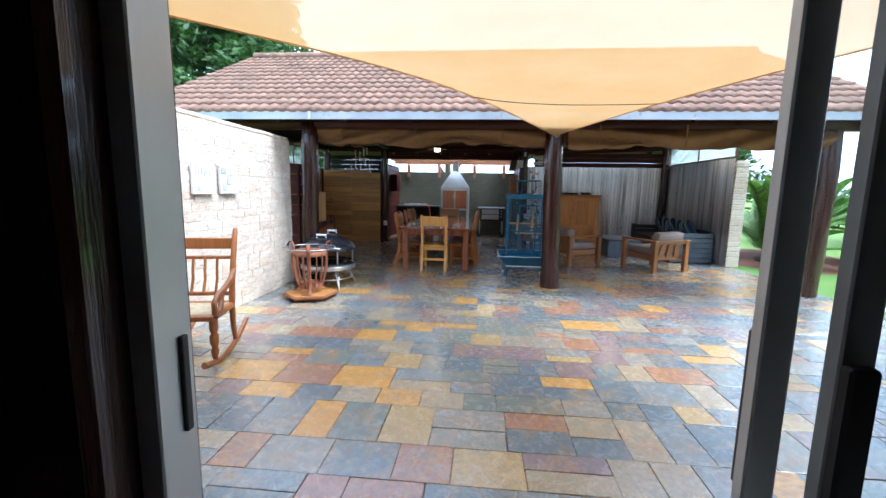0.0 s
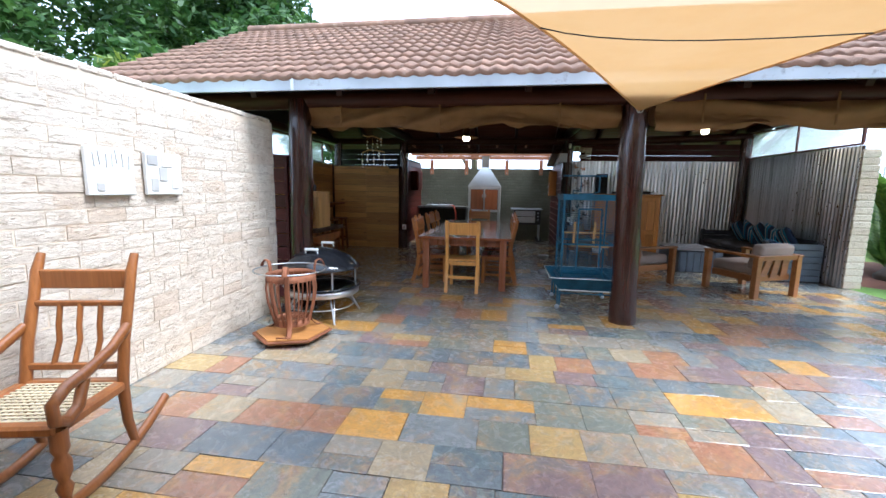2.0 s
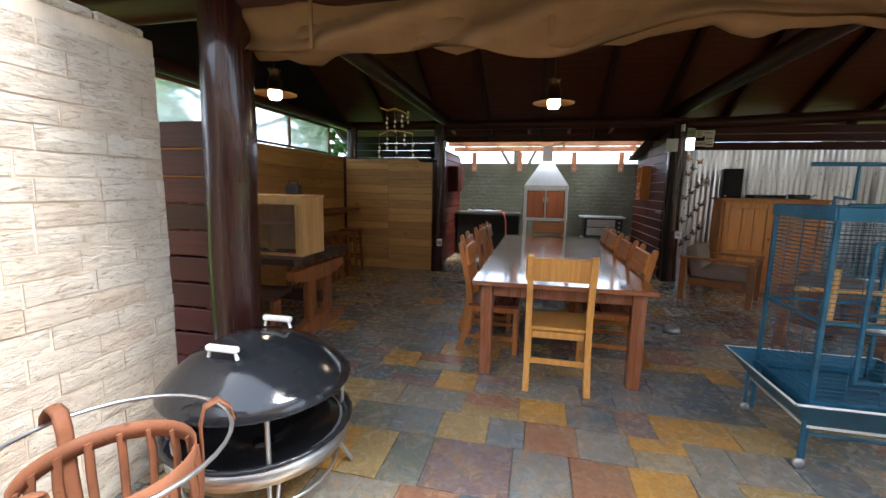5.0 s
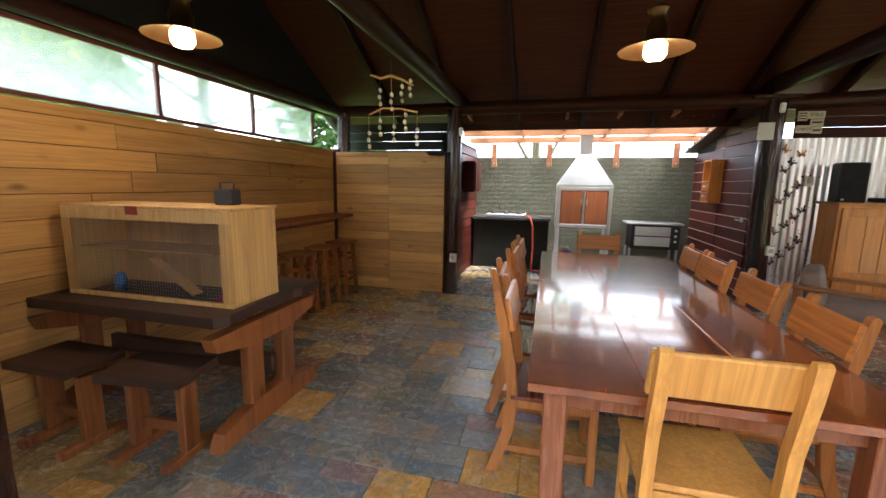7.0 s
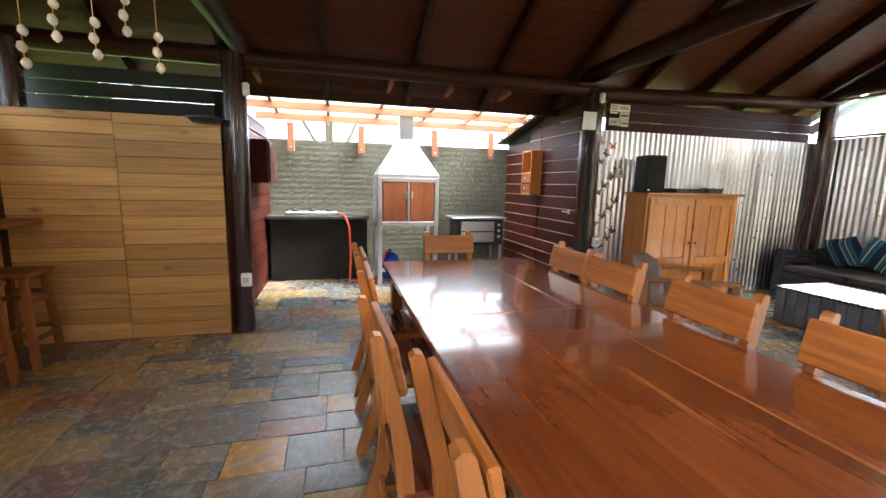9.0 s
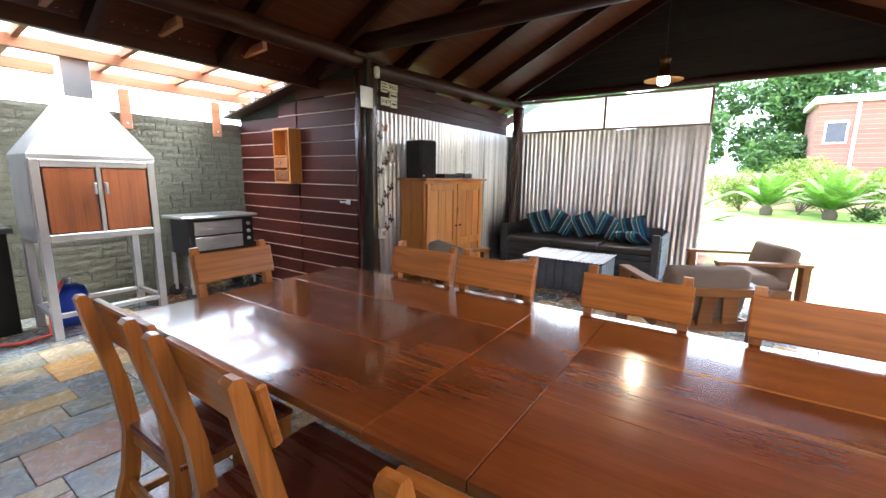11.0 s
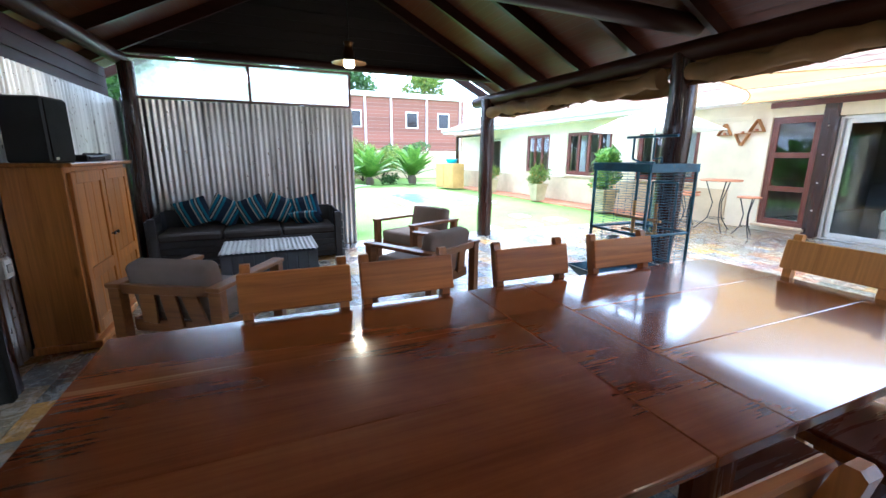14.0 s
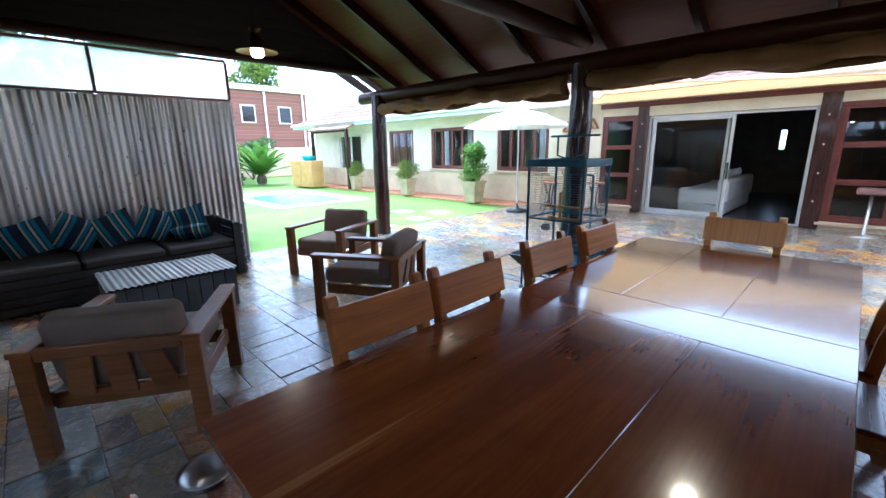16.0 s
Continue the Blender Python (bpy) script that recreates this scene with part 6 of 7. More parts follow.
th = thing("pet_hutch", T(-3.23, 8.33, 0.737), "plywood pet hutch with wire mesh front on the rustic table", "hutch")
hw, hd, hh = 0.62, 0.20, 0.63
for nm, c, s in (("roof_panel", (0, 0, hh - 0.01), (2 * hw + 0.02, 2 * hd + 0.02, 0.018)), ("floor_panel", (0, 0, 0.012), (2 * hw, 2 * hd, 0.018)), ("back_panel", (0, hd - 0.01, hh / 2), (2 * hw, 0.014, hh - 0.03)),
                 ("side_panel", (-hw + 0.01, 0, hh / 2), (0.018, 2 * hd, hh - 0.03)), ("side_panel", (hw - 0.01, 0, hh / 2), (0.018, 2 * hd, hh - 0.03)), ("shelf", (0, 0.02, hh * 0.55), (2 * hw - 0.05, hd * 1.6, 0.012)),
                 ("frame_top", (0, -hd, hh - 0.055), (2 * hw, 0.022, 0.07)), ("frame_bottom", (0, -hd, 0.05), (2 * hw, 0.022, 0.07)), ("frame_stile", (-hw + 0.035, -hd, hh / 2), (0.07, 0.022, hh - 0.17)), ("frame_stile", (hw - 0.035, -hd, hh / 2), (0.07, 0.022, hh - 0.17))):
    g = geo()
    box(g, c, s, 0.003)
    part(nm, g, PLY, th)
g = geo()
for k in range(56):
    x = -hw + 0.07 + k * (2 * hw - 0.14) / 55
    tube(g, [(x, -hd + 0.006, 0.085), (x, -hd + 0.006, hh - 0.09)], 0.0007, 3, cap=False)
for k in range(24):
    z = 0.085 + k * (hh - 0.175) / 23
    tube(g, [(-hw + 0.07, -hd + 0.006, z), (hw - 0.07, -hd + 0.006, z)], 0.0007, 3, cap=False)
part("wire_mesh", g, STEEL_P, th)
REDH = plain("red_hinge", (0.24, 0.02, 0.015), 0.5)
for x, z in ((-0.05, hh - 0.03), (hw - 0.1, 0.02)):
    g = geo()
    box(g, (x, -hd - 0.014, z), (0.09, 0.006, 0.05), 0.002)
    part("hinge", g, REDH, th, "red metal hinge")
g = geo()
box(g, (0, 0, 0), (0.4, 0.08, 0.012), 0.002)
part("ramp", g, PLY, th, "", T(0.05, -0.05, 0.18) @ RY(32))
g = geo()
lathe(g, [(0.0, -0.05), (0.03, -0.045), (0.04, 0.0), (0.03, 0.05), (0.012, 0.07), (0, 0.07)], 14)
part("water_bottle", g, plain("blue_plastic", (0.02, 0.16, 0.38), 0.3), th, "blue plastic water bottle", T(-0.33, -0.1, 0.12))
g = geo()
lathe(g, [(0.0, 0.0), (0.045, 0.0), (0.05, 0.03), (0.046, 0.03), (0.04, 0.006), (0, 0.006)], 14)
part("food_dish", g, STEEL, th, "", T(0.22, -0.08, 0.022))
g = geo()
box(g, (0, 0, 0), (0.12, 0.1, 0.06), 0.025)
part("bedding", g, plain("pink_cloth", (0.42, 0.03, 0.16), 0.9), th, "crumpled pink cloth", T(0.45, -0.06, 0.05))

th = thing("black_lantern", T(-2.87, 8.42, 1.367), "small black boxy device standing on the hutch", "device")
g = geo()
box(g, (0, 0, 0.05), (0.13, 0.1, 0.1), 0.01)
part("case", g, BLACK_M, th)
g = geo()
tube(g, [(-0.05, 0, 0.1), (-0.05, 0, 0.14), (0.05, 0, 0.14), (0.05, 0, 0.1)], 0.006, 6)
part("handle", g, BLACK_M, th)

# ---- bar shelf and stools along the pine wall ----
g = geo()
box(g, (LEFT_X + 0.17, 10.35, 1.06), (0.32, 2.65, 0.045), 0.008)
solo("bar_shelf", g, RUSTIC_L, "brown plank bar shelf fixed along the pine wall", "bar shelf")
g = geo()
box(g, (LEFT_X + 0.03, 10.35, 1.0), (0.05, 2.6, 0.08), 0.006)
solo("shelf_rail", g, RUSTIC_L, "brown support rail under the bar shelf", "rail")


def bar_stool():
    th = thing("bar_stool", T(0, 0, 0), "backless brown wooden bar stool", "stool", "bar stools")
    g = geo()
    box(g, (0, 0, 0.715), (0.32, 0.32, 0.035), 0.008)
    part("seat", g, RUSTIC_L, th)
    for sx in (-1, 1):
        for sy in (-1, 1):
            g = geo()
            put_in(g, *leg_shape(sx, sy))
            part("leg", g, RUSTIC_L, th)
    for z, d in ((0.22, 0.255), (0.5, 0.225)):
        for sx in (-1, 1):
            g = geo()
            box(g, (sx * d / 2 * 1.02, 0, z), (0.022, d, 0.035), 0.003)
            part("rung", g, RUSTIC_L, th)
            g = geo()
            box(g, (0, sx * d / 2 * 1.02, z + 0.05), (d, 0.022, 0.035), 0.003)
            part("rung", g, RUSTIC_L, th)
    return th


def leg_shape(sx, sy):
    t, w = 0.11, 0.145
    h = 0.021
    vs = [(sx * c + a * h, sy * c + b * h, z) for c, z in ((w, 0.0), (t, 0.70)) for a, b in ((-1, -1), (1, -1), (1, 1), (-1, 1))]
    return vs, [(3, 2, 1, 0), (4, 5, 6, 7), (0, 1, 5, 4), (1, 2, 6, 5), (2, 3, 7, 6), (3, 0, 4, 7)]


bs = bar_stool()
bs.matrix_basis = T(-3.62, 9.75, 0)
for y in (10.28, 10.80, 11.30):
    copy_thing(bs, T(-3.62, y, 0))

# black bowl-like bracket shelf on the dark post
g = geo()
lathe(g, [(0.0, -0.05), (0.1, -0.045), (0.15, 0.0), (0.14, 0.0), (0.09, -0.035), (0, -0.04)], 20, T(-2.38, 11.64, 1.94))
solo("wall_dish", g, BLACK_M, "shallow black dish fixed on the dark post", "dish")

# shell wind chime
th = thing("shell_mobile", T(-2.19, 9.5, 2.32), "driftwood mobile hung with pale shells on strings", "mobile")
g = geo()
tube(g, [(0, 0, 0), (0, 0, roof_z(-2.19, 9.5) - 0.05 - 2.32)], 0.003, 5)
part("cord", g, BLACK_M, th)
g = geo()
tube(g, [(-0.18, 0, 0.07), (-0.09, 0.01, 0.04), (0, 0, 0.055), (0.1, 0.0, 0.02), (0.19, 0, -0.03)], [0.008, 0.011, 0.012, 0.01, 0.006], 7)
part("branch", g, PLY, th, "pale driftwood branch")
g = geo()
tube(g, [(-0.2, 0.02, -0.24), (-0.08, 0.02, -0.19), (0.08, 0.02, -0.2), (0.22, 0.02, -0.23)], 0.008, 7)
part("branch", g, PLY, th, "pale driftwood branch")
SHELL = plain("pale_shell", (0.62, 0.55, 0.45), 0.5, 0, 0.3, 30)
for k, (x, z0, z1) in enumerate(((-0.10, 0.04, -0.16), (0.0, 0.05, -0.2), (0.09, 0.02, -0.14), (-0.2, -0.24, -0.5), (-0.1, -0.2, -0.4), (0.02, -0.2, -0.45), (0.12, -0.2, -0.36), (0.22, -0.23, -0.48), (0.16, 0.0, -0.1))):
    g = geo()
    tube(g, [(x, 0.01, z0), (x, 0.01, z1)], 0.0015, 4)
    st = part("string", g, PLY, th)
    for q in range(3):
        g = geo()
        lathe(g, [(0.0, -0.022), (0.012, -0.012), (0.016, 0.0), (0.009, 0.016), (0, 0.02)], 8, T(x + 0.004 * (-1) ** q, 0.01, z1 + 0.055 * q) @ RX(20 * q) @ RZ(40 * k))
        part("shell", g, SHELL, st)

# ---- cooking place ----
th = thing("braai_hood", T(-0.33, 13.68, 0), "steel braai unit with wooden doors and a pyramid hood on legs", "braai")
bw_, bd_ = 0.43, 0.30
for sx in (-1, 1):
    for sy in (-1, 1):
        g = geo()
        box(g, (sx * (bw_ - 0.03), sy * (bd_ - 0.03), 0.42), (0.06, 0.06, 0.84), 0.004)
        part("leg", g, STEEL_P, th)
g = geo()
for sy in (-1, 1):
    box(g, (0, sy * (bd_ - 0.03), 0.2), (2 * bw_ - 0.12, 0.04, 0.04), 0.003)
for sx in (-1, 1):
    box(g, (sx * (bw_ - 0.03), 0, 0.2), (0.04, 2 * bd_ - 0.12, 0.04), 0.003)
part("leg_rail", g, STEEL_P, th)
g = geo()
box(g, (0, 0.02, 1.17), (2 * bw_ - 0.02, 2 * bd_ - 0.06, 0.66), 0.004)
part("firebox", g, BLACK_M, th)
g = geo()
for s in (-1, 1):
    box(g, (s * (bw_ - 0.03), -bd_ + 0.012, 1.17), (0.06, 0.05, 0.68), 0.004)
box(g, (0, -bd_ + 0.012, 1.17), (0.035, 0.05, 0.56), 0.004)
for z in (0.865, 1.475):
    box(g, (0, -bd_ + 0.012, z), (2 * bw_ - 0.12, 0.05, 0.06), 0.004)
part("front_frame", g, STEEL, th)
for s in (-1, 1):
    g = geo()
    box(g, (s * (bw_ + 0.003), 0.02, 1.17), (0.012, 2 * bd_ - 0.05, 0.68), 0.003)
    part("side_sheet", g, STEEL, th)
    g = geo()
    box(g, (s * 0.192, -bd_ + 0.004, 1.17), (0.335, 0.03, 0.54), 0.006)
    d = part("door", g, DOORW, th, "red-brown wooden door")
    g = geo()
    box(g, (s * 0.04, -bd_ - 0.035, 1.27), (0.022, 0.03, 0.10), 0.005)
    part("handle", g, STEEL, d)
g = geo()
q0 = [(-bw_ - 0.01, -bd_ - 0.01), (bw_ + 0.01, -bd_ - 0.01), (bw_ + 0.01, bd_ + 0.01), (-bw_ - 0.01, bd_ + 0.01)]
q1 = [(-0.11, -0.10), (0.11, -0.10), (0.11, 0.12), (-0.11, 0.12)]
vs = [(x, y, 1.505) for x, y in q0] + [(x, y, 1.545) for x, y in q0] + [(x, y, 2.04) for x, y in q1]
put_in(g, vs, [(3, 2, 1, 0)] + [(k * 4 + i, k * 4 + (i + 1) % 4, k * 4 + 4 + (i + 1) % 4, k * 4 + 4 + i) for k in range(2) for i in range(4)])
part("hood", g, STEEL, th)
g = geo()
box(g, (0, 0.01, 2.35), (0.20, 0.20, 0.64), 0.004)
part("chimney", g, STEEL, th)

th = thing("kitchen_counter", T(0, 0, 0), "dark worktop on a near-black brick base beside the braai", "counter")
g = geo()
box(g, (-1.55, 14.05, 0.92), (1.42, 0.62, 0.05), 0.006)
part("worktop", g, DARK_TOP, th)
g = geo()
box(g, (-1.55, 14.1, 0.4475), (1.36, 0.5, 0.895), 0.006)
part("base", g, BLACKBRICK, th)
th = thing("gas_hob", T(-1.65, 14.0, 0.946), "low steel gas hob with round burners on the dark worktop", "hob")
g = geo()
box(g, (0, 0, 0.025), (0.72, 0.40, 0.05), 0.008)
part("tray", g, STEEL, th)
for k in range(3):
    g = geo()
    lathe(g, [(0.0, 0.05), (0.05, 0.05), (0.05, 0.075), (0.02, 0.08), (0, 0.08)], 14, T(-0.24 + k * 0.24, 0, 0))
    part("burner", g, BLACK_M, th)
    g = geo()
    for a in range(4):
        c, s = math.cos(a * 1.571), math.sin(a * 1.571)
        tube(g, [(-0.24 + k * 0.24 + 0.03 * c, 0.03 * s, 0.09), (-0.24 + k * 0.24 + 0.11 * c, 0.11 * s, 0.09), (-0.24 + k * 0.24 + 0.11 * c, 0.11 * s, 0.05)], 0.006, 5)
    part("pan_support", g, BLACK_M, th)
g = geo()
tube(g, [(-1.33, 13.85, 0.99), (-1.2, 13.7, 0.97), (-1.14, 13.66, 0.8), (-1.12, 13.66, 0.4), (-1.14, 13.62, 0.03), (-0.95, 13.5, 0.016), (-0.75, 13.55, 0.02), (-0.7, 13.66, 0.25), (-0.58, 13.78, 0.42)], 0.016, 8)
solo("gas_hose", g, RED_HOSE, "red rubber gas hose hanging from the worktop to the bottle", "hose")
th = thing("gas_bottle", T(-0.53, 13.86, 0), "blue gas bottle standing under the braai", "gas bottle")
g = geo()
lathe(g, [(0.0, 0.0), (0.12, 0.0), (0.135, 0.02), (0.14, 0.06), (0.14, 0.27), (0.12, 0.34), (0.06, 0.375), (0.03, 0.38), (0, 0.38)], 24)
part("cylinder", g, BLUE_GAS, th)
g = geo()
lathe(g, [(0.02, 0.375), (0.02, 0.42), (0.03, 0.425), (0.03, 0.44), (0, 0.44)], 12)
part("valve", g, STEEL, th)

th = thing("grill_trolley", T(0.83, 13.86, 0), "steel trolley with a pale top and two drawers on wheels", "trolley")
g = geo()
box(g, (0, 0, 0.925), (0.86, 0.5, 0.03), 0.006)
part("top", g, STEEL, th)
g = geo()
box(g, (0.02, 0.01, 0.70), (0.74, 0.44, 0.40), 0.006)
part("body", g, BLACK_M, th)
for z in (0.80, 0.63):
    g = geo()
    box(g, (-0.03, -0.222, z), (0.54, 0.02, 0.15), 0.005)
    d = part("drawer", g, STEEL, th)
    g = geo()
    tube(g, [(-0.15, -0.235, z), (-0.15, -0.255, z), (0.09, -0.255, z), (0.09, -0.235, z)], 0.007, 6)
    part("handle", g, STEEL, d)
for k in range(3):
    g = geo()
    lathe(g, [(0.022, 0.0), (0.02, 0.02), (0.0, 0.022)], 12, T(0.32, -0.215, 0.82 - k * 0.09) @ RX(90))
    part("knob", g, STEEL, th)
for sx in (-1, 1):
    for sy in (-1, 1):
        g = geo()
        box(g, (sx * 0.36, sy * 0.2, 0.29), (0.035, 0.035, 0.43), 0.004)
        part("leg", g, STEEL_P, th)
        g = geo()
        lathe(g, [(0.0, -0.015), (0.06, -0.015), (0.075, -0.008), (0.075, 0.008), (0.06, 0.015), (0, 0.015)], 16, T(sx * 0.36, sy * 0.2, 0.075) @ RX(90))
        part("wheel", g, BLACK_M, th)

# shelf box on the right board wall, cupboard on the left one
th = thing("wall_shelf", T(1.44, 13.2, 1.62), "small orange-brown wooden rack with drawers on the board wall", "wall rack")
for c, s in (((0, 0, 0.3), (0.17, 0.30, 0.02)), ((0, 0, -0.3), (0.17, 0.30, 0.02)), ((0, -0.14, 0), (0.17, 0.02, 0.6)), ((0, 0.14, 0), (0.17, 0.02, 0.6)), ((0.075, 0, 0), (0.02, 0.28, 0.58)), ((0, 0, 0.0), (0.17, 0.28, 0.016))):
    g = geo()
    box(g, c, s, 0.003)
    part("board", g, CAB_W, th)
for z in (-0.08, -0.22):
    g = geo()
    box(g, (-0.04, 0, z), (0.1, 0.25, 0.12), 0.004)
    d = part("drawer", g, RUSTIC_L, th)
    g = geo()
    lathe(g, [(0.006, 0), (0.015, 0.02), (0, 0.024)], 8, T(-0.09, 0, z) @ RY(-90))
    part("knob", g, STEEL, d)
th = thing("wall_cupboard", T(-2.17, 13.2, 1.65), "dark maroon cupboard hung on the board wall", "cupboard")
g = geo()
box(g, (0, 0, 0), (0.18, 0.55, 0.5), 0.005)
part("body", g, MAROON_Y, th)
for s in (-1, 1):
    g = geo()
    box(g, (0.1, s * 0.135, 0), (0.018, 0.25, 0.46), 0.004)
    part("cupboard_door", g, MAROON_Y, th)

# pergola and clear roof over the cooking place
for y, z in ((12.95, 2.44), (13.55, 2.40), (14.15, 2.34)):
    g = geo()
    box(g, (-0.4, y, z), (4.0, 0.05, 0.10), 0.004)
    solo("pergola_beam", g, PERGOLA, "orange-brown timber beam under the clear roof", "beam", "pergola beams")
for k in range(6):
    g = geo()
    box(g, (0, 0, 0), (0.045, 2.2, 0.07), 0.004)
    solo("pergola_joist", g, PERGOLA, "orange-brown sloping timber roof joist", "joist", "pergola joists", "", T(-2.1 + k * 0.7, 13.5, 2.46) @ RX(-4))
for x in (-1.95, -0.92, 0.25, 1.22):
    g = geo()
    box(g, (x, BACK_Y - 0.03, 2.08), (0.10, 0.035, 0.42), 0.005)
    b = solo("wall_bracket", g, PERGOLA, "upright orange-brown board bolted to the green wall", "bracket", "pergola brackets")
    gg = geo()
    lathe(gg, [(0.012, 0), (0.012, 0.008), (0, 0.01)], 8, T(x, BACK_Y - 0.048, 1.93) @ RX(90))
    part("bolt", gg, STEEL, b)
cl = corrugated(4.1, 2.3, 0.076, 0.009)
ob = solo("clear_roof_sheet", cl, glass_mat("clear_sheet", (0.72, 0.74, 0.72), 0.25), "clear corrugated roofing over the cooking place", "roof sheet", "", "", T(-2.45, 12.75, 2.60) @ RX(-93))
ob.visible_shadow = False
g = geo()
box(g, (-0.4, 12.72, 2.395), (4.0, 0.05, 0.11), 0.004)
solo("back_fascia", g, LOG_X, "dark board along the roof's rear edge", "fascia board")
part_ = corrugated(4.0, 0.10, 0.076, 0.009)
solo("closure_strip", part_, GALV, "strip of corrugated metal above the rear board", "metal strip", "", "", T(-2.4, 12.7, 2.50) @ RX(-90))

# ---- garden ----
def leaf_cloud(blobs, per, size, seed, flat=0.6):
    """Many small leaf clumps inside uneven blobs (x, y, z, radius)."""
    r = random.Random(seed)
    vs, fs = [], []
    for bx, by, bz, br in blobs:
        for k in range(int(per * br * br)):
            d = Vector((r.gauss(0, 1), r.gauss(0, 1), r.gauss(0, 1))).normalized()
            rad = br * (0.45 + 0.6 * r.random() ** 0.6) * (0.8 + 0.35 * noise.noise(d * 2.1 + Vector((bx, by, bz))))
            c = Vector((bx, by, bz)) + Vector((d.x, d.y, d.z * 0.8)) * rad
            for q in range(3):
                o = c + Vector((r.uniform(-1, 1), r.uniform(-1, 1), r.uniform(-1, 1))) * size
                u = Vector((r.gauss(0, 1), r.gauss(0, 1), r.gauss(0, flat))).normalized() * size * r.uniform(0.7, 1.3)
                w = u.cross(Vector((r.gauss(0, 1), r.gauss(0, 1), r.gauss(0, 1)))).normalized() * size * r.uniform(0.25, 0.45)
                k0 = len(vs)
                vs += [o - u, o + w, o + u, o - w]
                fs.append((k0, k0 + 1, k0 + 2, k0 + 3))
    g = geo()
    put_in(g, vs, fs, False)
    return g


def tree(x, y, h, spread, seed, label, mat=LEAF_TREE, size=0.13, per=260, low=0.35):
    r = random.Random(seed)
    th = thing("tree", T(x, y, -0.06), label, "tree")
    g = geo()
    tube(g, [(0, 0, 0), (0.08, 0.03, h * 0.2), (0.0, 0.1, h * 0.45), (0.1, 0.0, h * 0.8)], [h * 0.03, h * 0.024, h * 0.018, h * 0.006], 10)
    blobs = []
    for k in range(11):
        a = k * 2.4 + r.random()
        z = h * (low + (0.92 - low) * (k + 0.5) / 11)
        d = spread * (0.35 + 0.55 * r.random()) * (1.1 - 0.6 * (k / 11))
        end = Vector((d * math.cos(a), d * math.sin(a), z))
        st = Vector((0.05, 0.05, h * (0.2 + 0.05 * k)))
        mid = st.lerp(end, 0.55) + Vector((0, 0, -0.1))
        tube(g, [st, mid, end], [h * 0.011, h * 0.007, h * 0.003], 6)
        blobs.append((end.x, end.y, end.z, spread * r.uniform(0.32, 0.5)))
    blobs.append((0, 0, h * 0.88, spread * 0.45))
    part("trunk", g, BARK, th)
    part("crown", leaf_cloud(blobs, per, size, seed), mat, th)
    return th


tree(-7.6, 13.2, 7.6, 3.6, 3, "large dark green leafy tree behind the pavilion", per=300)
tree(-10.8, 9.8, 7.2, 3.2, 9, "dark green leafy tree with yellow flecks", per=200)
tree(-6.3, 8.9, 3.6, 1.5, 21, "yellow-green shrub tree outside the window strip", LEAF_Y, 0.10, 260, 0.3)
tree(-1.5, 24.0, 8.2, 2.6, 5, "pale green tree far behind the tiled roof", LEAF_Y, 0.14, 150, 0.66)
tree(9.5, 18.5, 5.2, 2.6, 6, "green tree beyond the metal wall", LEAF_TREE, 0.13, 200, 0.2)
tree(15.5, 15.0, 5.0, 2.6, 16, "dense green tree behind the cycads", LEAF_TREE, 0.13, 200, 0.15)
tree(33.0, 5.0, 9.5, 4.4, 33, "tall green trees beyond the garden wall", LEAF_TREE, 0.2, 150, 0.2)
tree(34.0, 12.0, 10.0, 4.6, 34, "tall green trees beyond the garden wall", LEAF_TREE, 0.2, 150, 0.2)
tree(34.5, -3.0, 9.4, 3.8, 35, "light green tree beside the house roof", LEAF_Y, 0.16, 160, 0.2)
tree(24.0, 17.0, 8.0, 3.6, 36, "leafy tree in the garden's corner", LEAF_TREE, 0.18, 150, 0.2)


def frond_mesh(L, seed, droop=0.35, leaflets=46, wide=0.25):
    r = random.Random(seed)
    g = geo()

    def at(u):
        return Vector((L * u * (1 - 0.12 * u), 0, L * (0.55 * u - droop * 1.0 * u * u)))
    tube(g, [at(i / 8) for i in range(9)], [0.012 * (1 - 0.09 * i) for i in range(9)], 5)
    vs, fs = [], []
    for k in range(leaflets):
        u = 0.12 + 0.86 * k / leaflets
        c = at(u)
        ln = wide * math.sin(math.pi * min(1, 0.12 + u * 0.95)) ** 0.5 + 0.02
        for s in (-1, 1):
            d = Vector((0.55, s * 1.0, 0.28 + 0.1 * r.random())).normalized() * ln
            wv = Vector((0.019, 0, 0.005))
            k0 = len(vs)
            vs += [c - wv, c + wv, c + d * 0.6 + wv * 1.1, c + d, c + d * 0.6 - wv * 1.1]
            fs.append((k0, k0 + 1, k0 + 2, k0 + 3, k0 + 4))
    put_in(g, vs, fs, False)
    return mesh_of("frond", g)


def cycad(x, y, L, n, seed, label, z=0.0, stem=0.35):
    r = random.Random(seed)
    th = thing("cycad", T(x, y, z), label, "cycad", "cycads")
    g = geo()
    lathe(g, [(0.2, -0.06), (0.24, 0.1), (0.2, stem), (0.08, stem + 0.12), (0, stem + 0.14)], 12)
    part("stem", g, BARK, th)
    ms = [frond_mesh(L * s, seed + i, d) for i, (s, d) in enumerate(((1.0, 0.32), (0.9, 0.25), (1.05, 0.4), (0.75, 0.1)))]
    for k in range(n):
        m = ms[k % 4]
        turn = k * 137.5 + r.uniform(-10, 10)
        tilt = -62 + 66 * (k / n) ** 0.75 + r.uniform(-7, 7)
        if math.cos(radians(turn)) < -0.1 and x < 7:
            tilt = min(tilt, -46) - 10
        part("frond", m, LEAF_CY, th, "", T(0, 0, stem) @ RZ(turn) @ RY(tilt))
    return th


